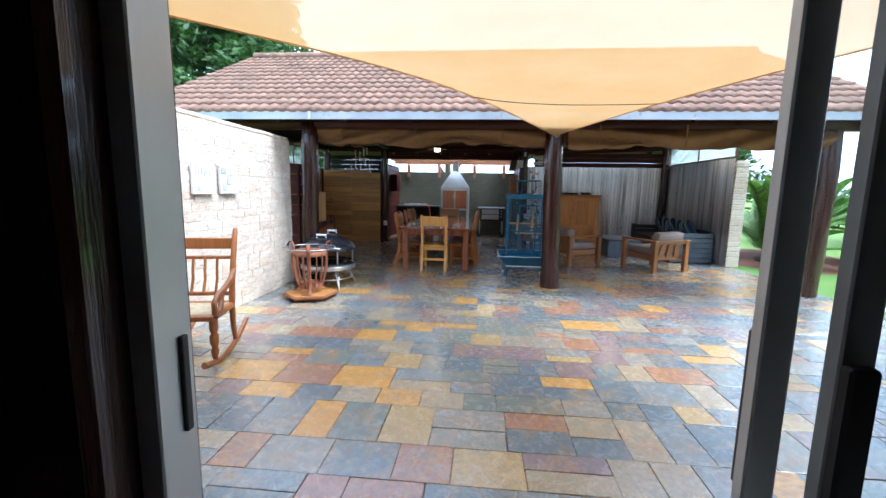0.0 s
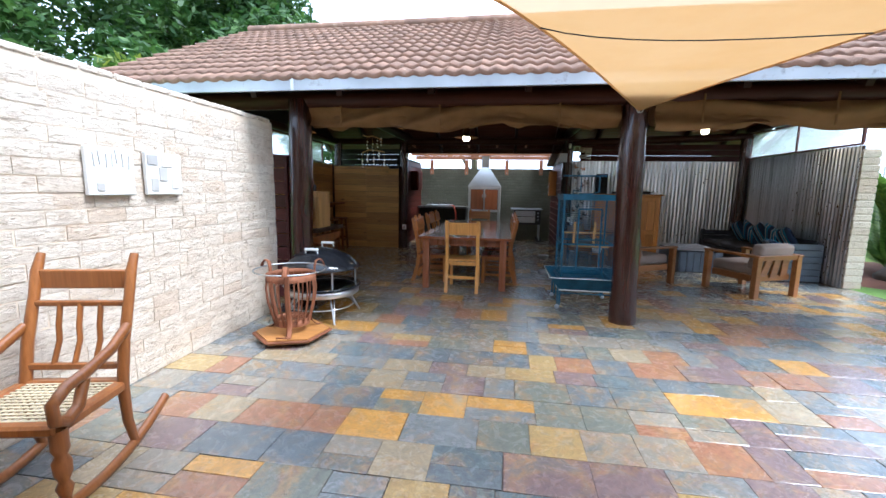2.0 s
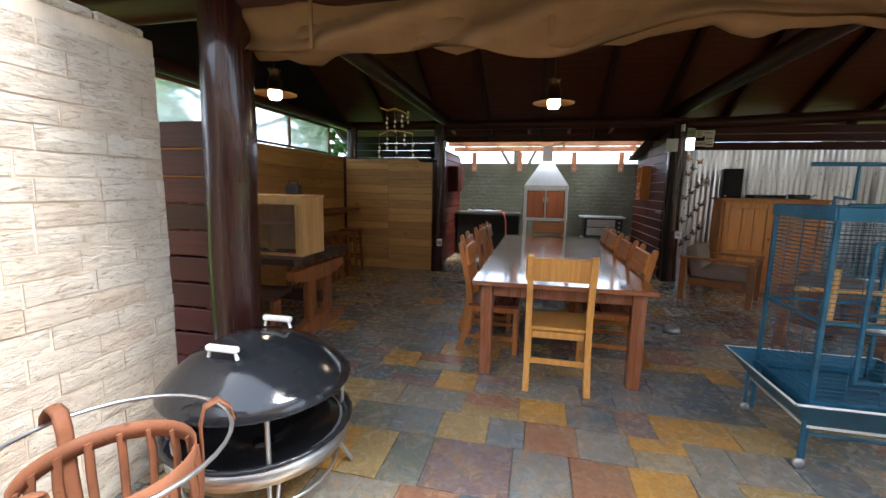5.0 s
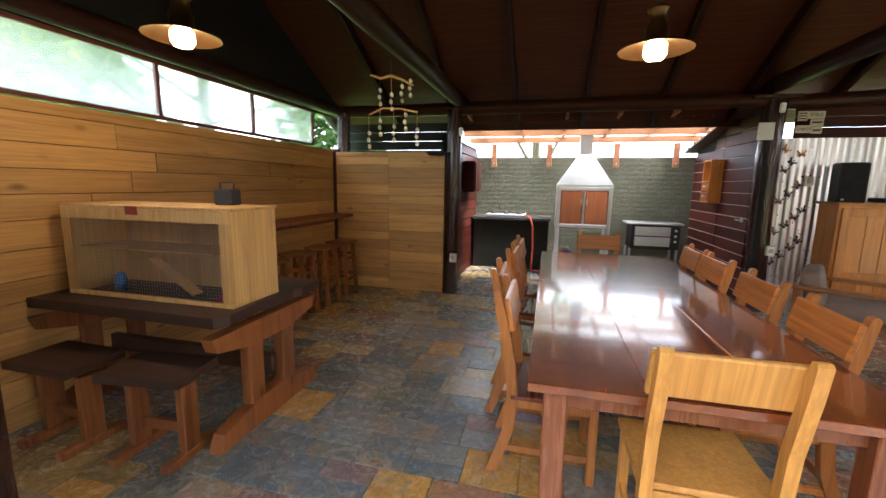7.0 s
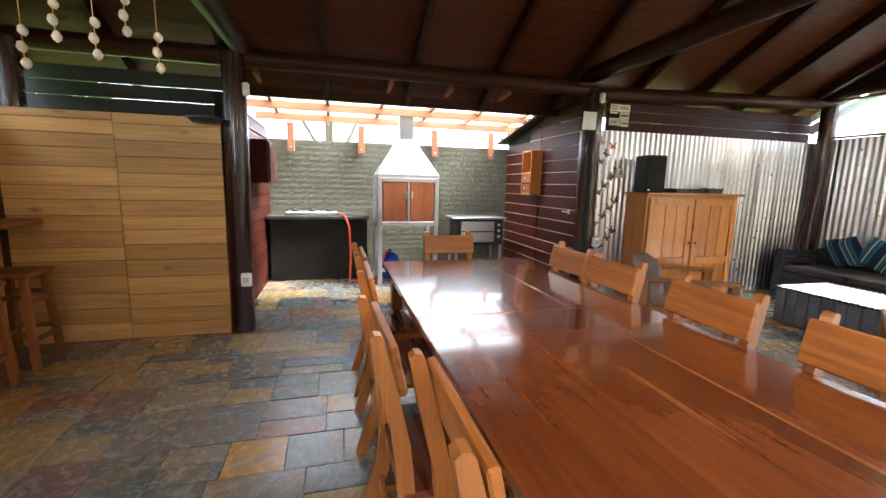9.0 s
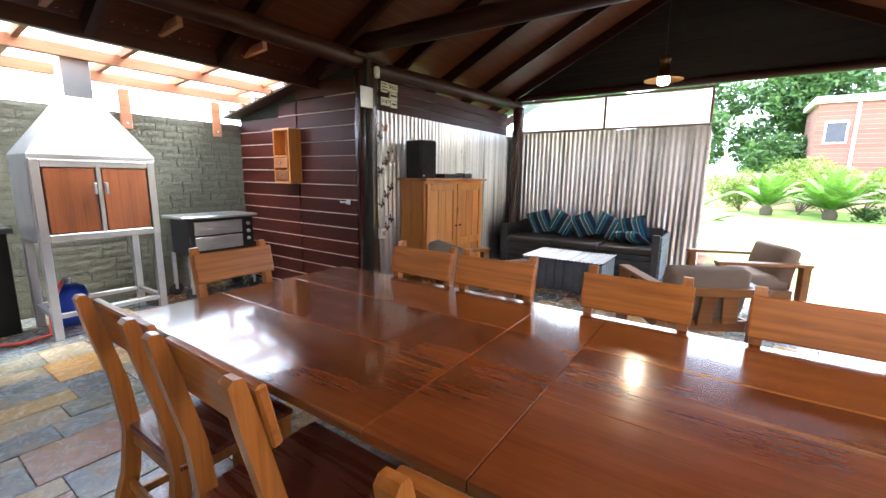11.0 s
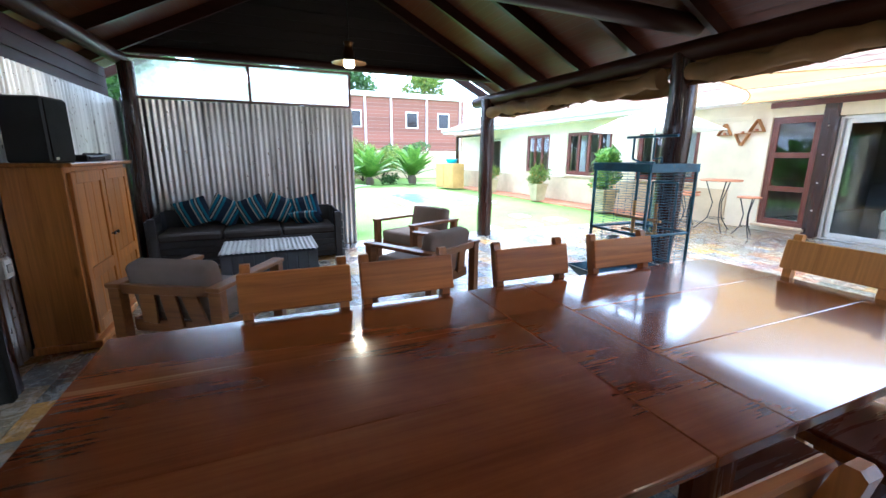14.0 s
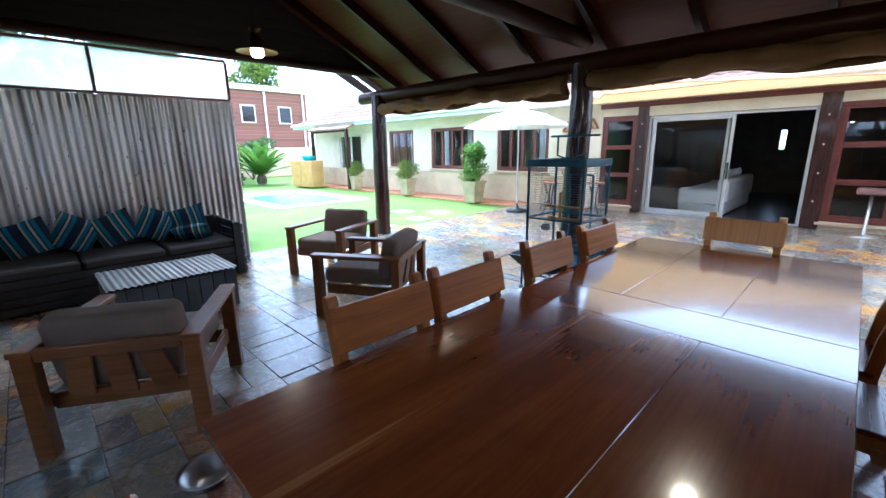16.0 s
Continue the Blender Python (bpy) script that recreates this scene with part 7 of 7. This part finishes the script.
cycad(6.85, 10.05, 2.0, 64, 40, "large green cycad with long stiff fronds in red soil", -0.02, 0.14)
cycad(8.5, 11.4, 1.9, 40, 44, "big cycad behind the first one", -0.02, 0.5)
cycad(9.2, 9.9, 1.3, 30, 47, "green cycad by the lawn", -0.02, 0.3)
cycad(20.0, 5.5, 1.9, 46, 50, "bright green cycad across the lawn", 0.0, 0.25)
cycad(19.6, 3.3, 1.9, 46, 54, "bright green cycad across the lawn", 0.05, 0.3)
cycad(21.0, 7.4, 1.9, 30, 58, "bright green cycad across the lawn", 0.0, 0.25)
g = geo()
lathe(g, [(1.9, -0.06), (1.5, 0.0), (0.6, 0.03), (0, 0.035)], 20, T(7.6, 10.9, 0))
solo("flower_bed", g, SOIL, "bed of dark red soil under the cycads", "flower bed")


def shrub(x, y, r_, h, seed, label, mat=LEAF_TREE):
    th = thing("shrub", T(x, y, -0.06), label, "shrub", "shrubs")
    rr = random.Random(seed)
    blobs = [(rr.uniform(-1, 1) * r_ * 0.7, rr.uniform(-1, 1) * r_ * 0.7, h * rr.uniform(0.3, 0.7), r_ * rr.uniform(0.4, 0.6)) for _ in range(6)]
    g = geo()
    for b in blobs:
        tube(g, [(0, 0, 0), (b[0] * 0.6, b[1] * 0.6, b[2] * 0.6), b[:3]], [0.03, 0.02, 0.008], 5)
    part("branching_stem", g, BARK, th)
    part("foliage", leaf_cloud(blobs, 420, 0.07, seed), mat, th)


shrub(17.0, 10.5, 1.1, 1.2, 71, "bushy green shrub in the border")
shrub(23.0, 5.2, 1.5, 2.6, 72, "bushy yellow-green shrub in the border", LEAF_Y)
shrub(23.6, 2.2, 1.6, 3.2, 73, "tall green shrub before the brick building")
shrub(20.0, 4.4, 0.6, 0.5, 74, "low grey-green shrub by the garden wall")
shrub(12.5, 13.5, 1.5, 2.0, 75, "dense green shrub behind the cycads")
shrub(9.8, 13.8, 1.4, 2.2, 76, "dense green shrub behind the cycads")
shrub(19.0, 13.0, 1.6, 2.0, 77, "dense green shrub in the garden's corner")

for i, (x, y, r_, h) in enumerate(((22.2, 6.2, 1.5, 2.0), (22.6, 4.2, 1.6, 2.3), (23.0, 8.3, 1.5, 2.2), (24.5, 6.0, 1.9, 3.0))):
    shrub(x, y, r_, h, 90 + i, "bushy yellow-green shrub across the lawn", LEAF_Y)

# garden wall, fence and brick building in the distance
g = geo()
box(g, (25.6, 9.0, 0.85), (0.25, 26.0, 1.8), 0.01)
setting("wall_garden", g, PLASTER_L, "plastered garden wall across the lawn", "garden wall")
g = geo()
for k in range(30):
    tube(g, [(6.5 + k * 0.7, 14.6, -0.06), (6.5 + k * 0.7, 14.6, 2.2)], 0.02, 5)
for k in range(9):
    tube(g, [(6.5, 14.6, 0.4 + k * 0.22), (27, 14.6, 0.4 + k * 0.22)], 0.004, 4)
solo("wire_fence", g, STEEL_P, "wire fence on thin posts behind the planting", "fence")
th = thing("brick_building", T(29.2, 1.1, -0.06), "flat-roofed red face-brick building beyond the garden", "building")
g = geo()
box(g, (0, 0, 2.65), (4.0, 8.8, 5.4), 0.01)
part("wall", g, FACE_BRICK, th)
g = geo()
box(g, (0, 0, 5.5), (4.3, 9.2, 0.32), 0.02)
part("roof", g, WHITE, th, "white concrete roof slab")
for y in (-4.1, -1.5, 1.1, 2.9):
    g = geo()
    tube(g, [(-2.06, y, 0.1), (-2.06, y, 5.3)], 0.07, 8)
    part("downpipe", g, WHITE, th)
for y in (-2.8, -0.4, 3.6):
    g = geo()
    box(g, (-2.02, y, 3.9), (0.06, 0.9, 1.1), 0.01)
    w = part("window", g, WHITE, th)
    g = geo()
    box(g, (-2.06, y, 3.9), (0.02, 0.75, 0.95), 0.004)
    part("pane", g, BLACK, w)

# pool with a pale rim
g = geo()
for c, s in (((12.6, 3.75, -0.035), (4.6, 0.35, 0.06)), ((12.6, 6.45, -0.035), (4.6, 0.35, 0.06)), ((10.45, 5.1, -0.035), (0.3, 2.35, 0.06)), ((14.75, 5.1, -0.035), (0.3, 2.35, 0.06))):
    box(g, c, s, 0.01)
setting("pool_edge", g, PLAQUE, "pale stone rim of the pool", "pool edge")
g = geo()
box(g, (12.6, 5.1, -0.05), (4.0, 2.35, 0.02), 0.002)
setting("water", g, plain("pool_water", (0.22, 0.50, 0.55), 0.06, 0, 0.1, 3, 0.1), "pale blue pool water", "water")
for x, y in ((6.2, 5.1), (6.6, 4.1), (7.4, 4.6), (6.1, 6.2)):
    g = geo()
    box(g, (x, y, -0.05), (0.45, 0.4, 0.03), 0.01)
    solo("stepping_stone", g, PLAQUE, "pale flat stepping stone in the lawn", "stepping stone", "stepping stones")


# potted plants along the house
def pot_plant(x, y, s, tall, seed):
    th = thing("potted_plant", T(x, y, -0.01), "flowering green plant in a square sandstone pot" + (" with a tufted stem" if tall else ""), "potted plant", "pots along the house")
    g = geo()
    q = [(0.17, 0.0), (0.18, 0.03), (0.235, 0.40), (0.26, 0.40), (0.26, 0.46), (0.22, 0.46), (0.2, 0.42), (0, 0.42)]
    lathe(g, [(r * 1.25 * s, z * s * 1.15) for r, z in q], 4, RZ(45))
    g["s"] = [False] * len(g["s"])
    part("pot", g, POT_M, th)
    blobs = [(0.15 * math.cos(k * 2), 0.15 * math.sin(k * 2), 0.62 * s + 0.1 * k * s, 0.28 * s) for k in range(4)]
    part("foliage", leaf_cloud(blobs, 1500, 0.045, seed), LEAF_Y if not tall else LEAF_CY, th)
    r = random.Random(seed)
    g = geo()
    for k in range(26):
        a, d = r.uniform(0, 6.28), r.uniform(0.1, 0.34) * s
        lathe(g, [(0.0, -0.01), (0.025, 0.0), (0.0, 0.02)], 5, T(d * math.cos(a), d * math.sin(a), (0.55 + r.uniform(0, 0.3)) * s))
    part("blossom", g, plain("orange_flower", (0.65, 0.22, 0.03), 0.7) if seed == 81 else bpy.data.materials["orange_flower"], th)
    if tall:
        g = geo()
        tube(g, [(0, 0, 0.4), (0.03, 0, 0.9), (0, 0.02, 1.35)], [0.045, 0.035, 0.03], 8)
        part("stem", g, BARK, th)
        m = frond_mesh(0.5, 90, 0.3, 4, 0.03)
        part("tuft", leaf_cloud([(0, 0, 1.45, 0.3)], 3000, 0.09, 92), LEAF_CY, th)


pot_plant(13.4, 2.05, 1.0, False, 81)
pot_plant(10.2, 2.05, 1.05, False, 82)
pot_plant(7.1, 2.15, 1.15, True, 83)

# entrance porch and cupboard at the house's far end
th = thing("entrance_porch", T(14.9, HOUSE_Y, 0), "small tiled porch roof on dark posts over a side door", "porch")
g = geo()
put_in(g, [(-1.5, 0.05, 2.75), (1.5, 0.05, 2.75), (1.5, 1.1, 2.35), (-1.5, 1.1, 2.35), (-1.5, 0.05, 2.69), (1.5, 0.05, 2.69), (1.5, 1.1, 2.29), (-1.5, 1.1, 2.29)],
       [(3, 2, 1, 0), (4, 5, 6, 7), (2, 3, 7, 6), (0, 3, 7, 4), (1, 5, 6, 2)])
part("porch_roof", g, ROOF_T, th)
for x in (-1.35, 1.35):
    g = geo()
    box(g, (x, 0.95, 1.15), (0.12, 0.12, 2.3), 0.01)
    part("post", g, LOG, th)
g = geo()
box(g, (0, 0.95, 2.28), (2.8, 0.08, 0.12), 0.008)
part("beam", g, LOG, th)
th = thing("door_2", T(14.85, HOUSE_Y - 0.1, 0), "pale glazed side door standing open", "door", "", "structure")
g = geo()
for x in (-0.83, 0.02, 0.83):
    box(g, (x, 0, 1.05), (0.06, 0.06, 2.1), 0.004)
box(g, (0, 0, 2.1), (1.7, 0.06, 0.06), 0.004)
part("door_frame", g, WHITE, th)
g = geo()
box(g, (0.42, 0, 1.05), (0.74, 0.01, 2.05), 0.002)
part("pane", g, GLASS, th)
th = thing("garden_cupboard", T(16.3, 2.6, 0) @ RZ(8), "orange-yellow outdoor cupboard with a blue basin on top", "cupboard")
g = geo()
box(g, (0, 0, 0.55), (1.5, 0.6, 1.1), 0.015)
part("body", g, ORANGE, th)
for s in (-1, 1):
    g = geo()
    box(g, (s * 0.36, 0.31, 0.55), (0.66, 0.02, 0.95), 0.008)
    part("door", g, ORANGE, th)
g = geo()
lathe(g, [(0.0, 0.0), (0.2, 0.0), (0.28, 0.2), (0.26, 0.2), (0.19, 0.02), (0, 0.02)], 20)
solo("basin", g, plain("turquoise_basin", (0.02, 0.30, 0.40), 0.4), "turquoise plastic basin on the orange cupboard", "basin", "", "", T(16.1, 2.6, 1.1))

# parasol
th = thing("parasol", T(5.02, 2.95, 0), "open white garden parasol on a round base", "parasol")
g = geo()
lathe(g, [(0.0, 0.0), (0.25, 0.0), (0.25, 0.05), (0.06, 0.08), (0.03, 0.2), (0, 0.2)], 20)
part("base", g, BLACK_M, th)
g = geo()
tube(g, [(0, 0, 0.1), (0, 0, 2.42)], 0.02, 8)
part("pole", g, STEEL_P, th)
g = geo()
n = 8
vs = [(0, 0, 2.42)]
for k in range(n):
    for rr, z in ((0.7, 2.24), (1.3, 1.98)):
        a = 2 * math.pi * k / n
        vs.append((rr * math.cos(a), rr * math.sin(a), z))
    a = 2 * math.pi * (k + 0.5) / n
    vs += [(0.66 * math.cos(a), 0.66 * math.sin(a), 2.215), (1.19 * math.cos(a), 1.19 * math.sin(a), 1.97)]
fs = []
for k in range(n):
    b, c = 1 + 4 * k, 1 + 4 * ((k + 1) % n)
    fs += [(0, b, b + 2), (0, b + 2, c), (b, b + 1, b + 3, b + 2), (b + 2, b + 3, c + 1, c)]
put_in(g, vs, fs, False)
part("canopy", g, WHITE_C, th, "white cloth canopy")
for k in range(n):
    a = 2 * math.pi * k / n
    g = geo()
    tube(g, [(0.02 * math.cos(a), 0.02 * math.sin(a), 2.39), (0.7 * math.cos(a), 0.7 * math.sin(a), 2.22), (1.29 * math.cos(a), 1.29 * math.sin(a), 1.965)], 0.007, 5)
    part("rib", g, STEEL_P, th)
g = geo()
lathe(g, [(0.02, 2.41), (0.03, 2.44), (0.0, 2.48)], 10)
part("finial", g, WHITE, th)


# wrought iron bar set by the house
def iron_set(name, x, y, h, r, label, cat, grp):
    th = thing(name, T(x, y, 0), label, cat, grp)
    g = geo()
    lathe(g, [(0.0, h - 0.03), (r, h - 0.03), (r + 0.01, h - 0.015), (r, h), (0, h)], 20)
    part("top", g, TERRACOTTA, th, "terracotta coloured round top")
    for k in range(3):
        a = k * 2.094 + 0.4
        c, s = math.cos(a), math.sin(a)
        g = geo()
        tube(g, [(r * 0.7 * c, r * 0.7 * s, h - 0.03), (r * 0.25 * c, r * 0.25 * s, h * 0.55), (r * 0.4 * c, r * 0.4 * s, h * 0.25), (r * 1.0 * c, r * 1.0 * s, 0.008)], 0.010, 6)
        part("leg", g, BLACK_M, th)
    g = geo()
    tube(g, [(r * 0.42 * math.cos(radians(a)), r * 0.42 * math.sin(radians(a)), h * 0.25) for a in range(0, 360, 24)], 0.007, 5, closed=True)
    part("leg_ring", g, BLACK_M, th)
    return th


iron_set("bar_table", 3.95, 2.25, 1.02, 0.36, "high wrought iron bar table with a terracotta top", "bar table", "")
st = iron_set("iron_stool", 3.35, 2.3, 0.74, 0.19, "wrought iron bar stool with a round terracotta seat", "stool", "iron bar stools")
copy_thing(st, T(4.15, 2.85, 0))
copy_thing(st, T(4.6, 2.2, 0))
th = thing("bar_chair", T(-1.02, 1.68, 0), "mauve padded bar stool on a chrome pedestal", "stool")
g = geo()
lathe(g, [(0.0, 0.0), (0.2, 0.0), (0.2, 0.012), (0.04, 0.03), (0.025, 0.05), (0.025, 0.7), (0, 0.7)], 20)
part("pedestal", g, STEEL, th)
g = geo()
box(g, (0, 0, 0.75), (0.38, 0.36, 0.10), 0.03)
part("seat", g, plain("mauve_leather", (0.20, 0.10, 0.09), 0.5), th)
g = geo()
box(g, (-0.17, 0, 0.95), (0.06, 0.36, 0.34), 0.025)
part("backrest", g, bpy.data.materials["mauve_leather"], th)
# triangular bird houses on the wall
for x, z, up in ((3.98, 2.05, 1), (4.25, 1.82, -1), (4.62, 2.0, 1)):
    th = thing("triangle_shelf", T(x, HOUSE_Y, z), "small triangular wooden shelf ornament on the house wall", "wall ornament", "triangle ornaments")
    p3 = [(-0.14, -0.1 * up), (0.14, -0.1 * up), (0.0, 0.14 * up)]
    for a, b in zip(p3, p3[1:] + p3[:1]):
        g = geo()
        d = Vector((b[0] - a[0], 0, b[1] - a[1]))
        box(g, (0, 0.05, 0), (d.length, 0.10, 0.018), 0.003)
        part("board", g, SLEEPER, th, "", T((a[0] + b[0]) / 2, 0, (a[1] + b[1]) / 2) @ RY(-math.degrees(math.atan2(d.z, d.x))))
    g = geo()
    lathe(g, [(0.0, 0), (0.03, 0.0), (0.03, 0.04), (0, 0.04)], 8, T(0, 0.05, -0.085 if up > 0 else 0.11))
    part("ornament", g, TERRACOTTA, th)

# ---- pieces: slate tiles ----
px0, px1, py0, py1 = -3.93, 5.58, HOUSE_Y + 0.01, BACK_Y - 0.01
tiles = []
r = random.Random(11)
y = py0
while y < py1 - 0.02:
    hgt = r.choice((0.30, 0.30, 0.36, 0.22)) if r.random() < 0.85 else 0.42
    hgt = min(hgt, py1 - y)
    if py1 - (y + hgt) < 0.12:
        hgt = py1 - y
    x = px0 - r.uniform(0, 0.25)
    while x < px1:
        w = r.choice((0.22, 0.30, 0.30, 0.38, 0.45, 0.30))
        a, b = max(x, px0), min(x + w, px1)
        if b - a > 0.05:
            if r.random() < 0.28 and hgt > 0.29 and b - a > 0.25:
                k = r.uniform(0.42, 0.58)
                tiles.append((a, b, y, y + hgt * k))
                tiles.append((a, b, y + hgt * k, y + hgt))
            else:
                tiles.append((a, b, y, y + hgt))
        x += w
    y += hgt


def tile_shape(g, w, d, cx=0.0, cy=0.0, cz=0.0, seed=0):
    rr = random.Random(seed)
    j = 0.004
    hw, hd, b = w / 2 - 0.002, d / 2 - 0.002, 0.004
    c4 = [(-hw, -hd), (hw, -hd), (hw, hd), (-hw, hd)]
    c4 = [(x + rr.uniform(-j, j) * 0.7, y + rr.uniform(-j, j) * 0.7) for x, y in c4]
    low = [(cx + x, cy + y, cz - 0.016) for x, y in c4]
    edge = [(cx + x, cy + y, cz - 0.0015) for x, y in c4]
    top = [(cx + x * (1 - b / hw), cy + y * (1 - b / hd), cz + rr.uniform(-0.0012, 0.0012)) for x, y in c4]
    vs = low + edge + top
    fs = [(8, 9, 10, 11)] + [(k * 4 + i, k * 4 + (i + 1) % 4, k * 4 + 4 + (i + 1) % 4, k * 4 + 4 + i) for k in range(2) for i in range(4)]
    return put_in(g, vs, fs, False)


near = [t for t in tiles if -2.3 < (t[0] + t[1]) / 2 < 1.9 and 1.6 < (t[2] + t[3]) / 2 < 7.9]
near = sorted(near, key=lambda t: (t[2], t[0]))[:300]
keep = set(near)
cache = {}
for a, b, c, d in near:
    key = (round(b - a, 2), round(d - c, 2), r.randrange(2))
    if key not in cache:
        g = geo()
        tile_shape(g, key[0], key[1], seed=hash(key) % 97)
        cache[key] = mesh_of("slate_tile", g)
    part("slate_tile", cache[key], SLATE, floor_slab, "", T((a + b) / 2, (c + d) / 2, r.uniform(-0.0015, 0.0015)) @ RX(r.uniform(-0.15, 0.15)) @ RY(r.uniform(-0.15, 0.15)))
g = geo()
for i, t in enumerate(tiles):
    if t not in keep:
        tile_shape(g, t[1] - t[0], t[3] - t[2], (t[0] + t[1]) / 2, (t[2] + t[3]) / 2, r.uniform(-0.002, 0.002), i)
tagged(part("slate_tiles", g, SLATE_J, floor_slab), kind="stuff")


# ---- pieces: bricks ----
def brick_shape(g, L, h, t, c=(0, 0, 0), seed=0, axis=1):
    """A rough faced brick; axis: the way it runs."""
    rr = random.Random(seed)
    nl, nh = 4, 2
    vs = []
    for i in range(nl + 1):
        for j in range(nh + 1):
            edge = i in (0, nl) or j in (0, nh)
            dep = (0.0 if edge else t * rr.uniform(0.5, 1.0)) + (t * 0.25 if not edge else 0)
            a = -L / 2 + L * i / nl + (rr.uniform(-0.004, 0.004) if 0 < i < nl else 0)
            z = -h / 2 + h * j / nh + rr.uniform(-0.002, 0.002)
            vs.append((dep, a, z))
    m = len(vs)
    fs = []
    for i in range(nl):
        for j in range(nh):
            a = i * (nh + 1) + j
            fs.append((a, a + nh + 1, a + nh + 2, a + 1))
    ring = [i * (nh + 1) for i in range(nl + 1)] + [nl * (nh + 1) + j for j in range(1, nh + 1)] + [i * (nh + 1) + nh for i in range(nl - 1, -1, -1)] + [j for j in range(nh - 1, 0, -1)]
    base = [(-0.010, vs[k][1], vs[k][2]) for k in ring]
    k0 = m
    vs += base
    n = len(ring)
    for i in range(n):
        fs.append((k0 + i, k0 + (i + 1) % n, ring[(i + 1) % n], ring[i]))
    if axis == 0:
        vs = [(b, -a, z) for a, b, z in vs]
        vs = [(x, y, z) for x, y, z in vs]
    vs = [(x + c[0], y + c[1], z + c[2]) for x, y, z in vs]
    return put_in(g, vs, fs, False)


def brick_wall(parent, axis, a0, a1, z0, z1, face, L, h, t, mat, mat_rest, near_test, limit=300):
    count = 0
    shapes = {}
    rest = geo()
    rr = random.Random(int(face * 100))
    row = 0
    z = z0
    while z + h <= z1 + 0.005:
        a = a0 - (L / 2 if row % 2 else 0)
        while a < a1 - 0.02:
            ln = L * rr.choice((1.0, 1.0, 0.9, 1.08))
            b0, b1 = max(a, a0), min(a + ln, a1)
            if b1 - b0 > 0.03:
                s, cz, ca = b1 - b0 - 0.007, z + h / 2, (b0 + b1) / 2
                if count < limit and near_test(ca, cz):
                    key = (round(s, 2), rr.randrange(3))
                    if key not in shapes:
                        g = geo()
                        brick_shape(g, key[0], h - 0.007, t, seed=key[1] * 31 + int(key[0] * 100), axis=axis)
                        shapes[key] = mesh_of("brick", g)
                    m = T(face + rr.uniform(-0.003, 0.003), ca, cz) if axis == 1 else T(ca, face + rr.uniform(-0.003, 0.003), cz)
                    part("brick", shapes[key], mat, parent, "", m)
                    count += 1
                else:
                    c = (face + rr.uniform(-0.003, 0.003), ca, cz) if axis == 1 else (ca, face + rr.uniform(-0.003, 0.003), cz)
                    brick_shape(rest, s, h - 0.007, t, c, rr.randrange(999), axis)
            a += ln
        z += h
        row += 1
    tagged(part("bricks", rest, mat_rest, parent), kind="stuff")


brick_wall(wall_cream, 1, 1.32, 6.45, 0.0, 2.12, WALL_X, 0.27, 0.098, 0.003, BRICK, BRICK_J, lambda a, z: 2.9 < a < 6.45)
brick_wall(wall_green, 0, -2.3, 1.56, 0.0, 2.05, BACK_Y, 0.225, 0.082, 0.003, GBRICK, GBRICK_J, lambda a, z: z > 0.85 and a > -2.2)
# coping bricks on edge along the top of the cream wall
for k in range(22):
    g = geo()
    box(g, (0, 0, 0), (0.245, 0.222, 0.045), 0.010)
    part("coping_brick", g, BRICK, wall_cream, "", T(WALL_X - 0.118, 1.43 + k * 0.2315, 2.142 + rnd.uniform(-0.004, 0.004)) @ RX(rnd.uniform(-1, 1)))


# ---- pieces: roof tiles of the pavilion ----
def roof_tile_shape(g, m=None):
    n = 12
    W, Lt = 0.30, 0.36
    vs, fs = [], []
    for i in range(n + 1):
        x = -W / 2 + W * i / n
        w = 0.013 * (1 + math.cos(2 * math.pi * (i / n) * 2.0))
        vs += [(x, 0, w + 0.036), (x, Lt, w * 0.9 + 0.004), (x, 0.006, w - 0.010)]
    for i in range(n):
        a = i * 3
        fs += [(a, a + 3, a + 4, a + 1), (a + 2, a + 5, a + 3, a)]
    return put_in(g, vs, fs, True, m)


ang = math.degrees(math.atan(SLOPE))
g = geo()
roof_tile_shape(g)
rt = mesh_of("roof_tile", g)
rt.materials.append(ROOF_T)
rest = geo()
count = 0
rows = int((RIDGE_Y - EAVE_Y) / math.cos(radians(ang)) / 0.30) + 1
for k in range(rows):
    d = k * 0.30 * math.cos(radians(ang)) - 0.04
    x = VERGE_X + 0.1
    while x < E - 0.1:
        m = T(x, EAVE_Y + d, EAVE_Z + SLOPE * d + rnd.uniform(0, 0.006)) @ RX(ang)
        if count < 300 and k < 9:
            part("roof_tile", rt, ROOF_T, roof, "", m)
            count += 1
        else:
            roof_tile_shape(rest, m)
        roof_tile_shape(rest, T(x, EAVE_BACK - d, EAVE_Z + SLOPE * d) @ RZ(180) @ RX(ang))
        x += 0.30
tagged(part("roof_tiles", rest, ROOF_T, roof), kind="stuff")
for p0, p1 in (((VERGE_X, RIDGE_Y, RIDGE_Z + 0.03), (E, RIDGE_Y, RIDGE_Z + 0.03)),):
    a, b = Vector(p0), Vector(p1)
    n = int((b - a).length / 0.36)
    for i in range(n):
        g = geo()
        tube(g, [a.lerp(b, i / n), a.lerp(b, (i + 1.08) / n)], [0.115, 0.105], 10, flat=0.8)
        part("ridge_tile", g, ROOF_T, roof)
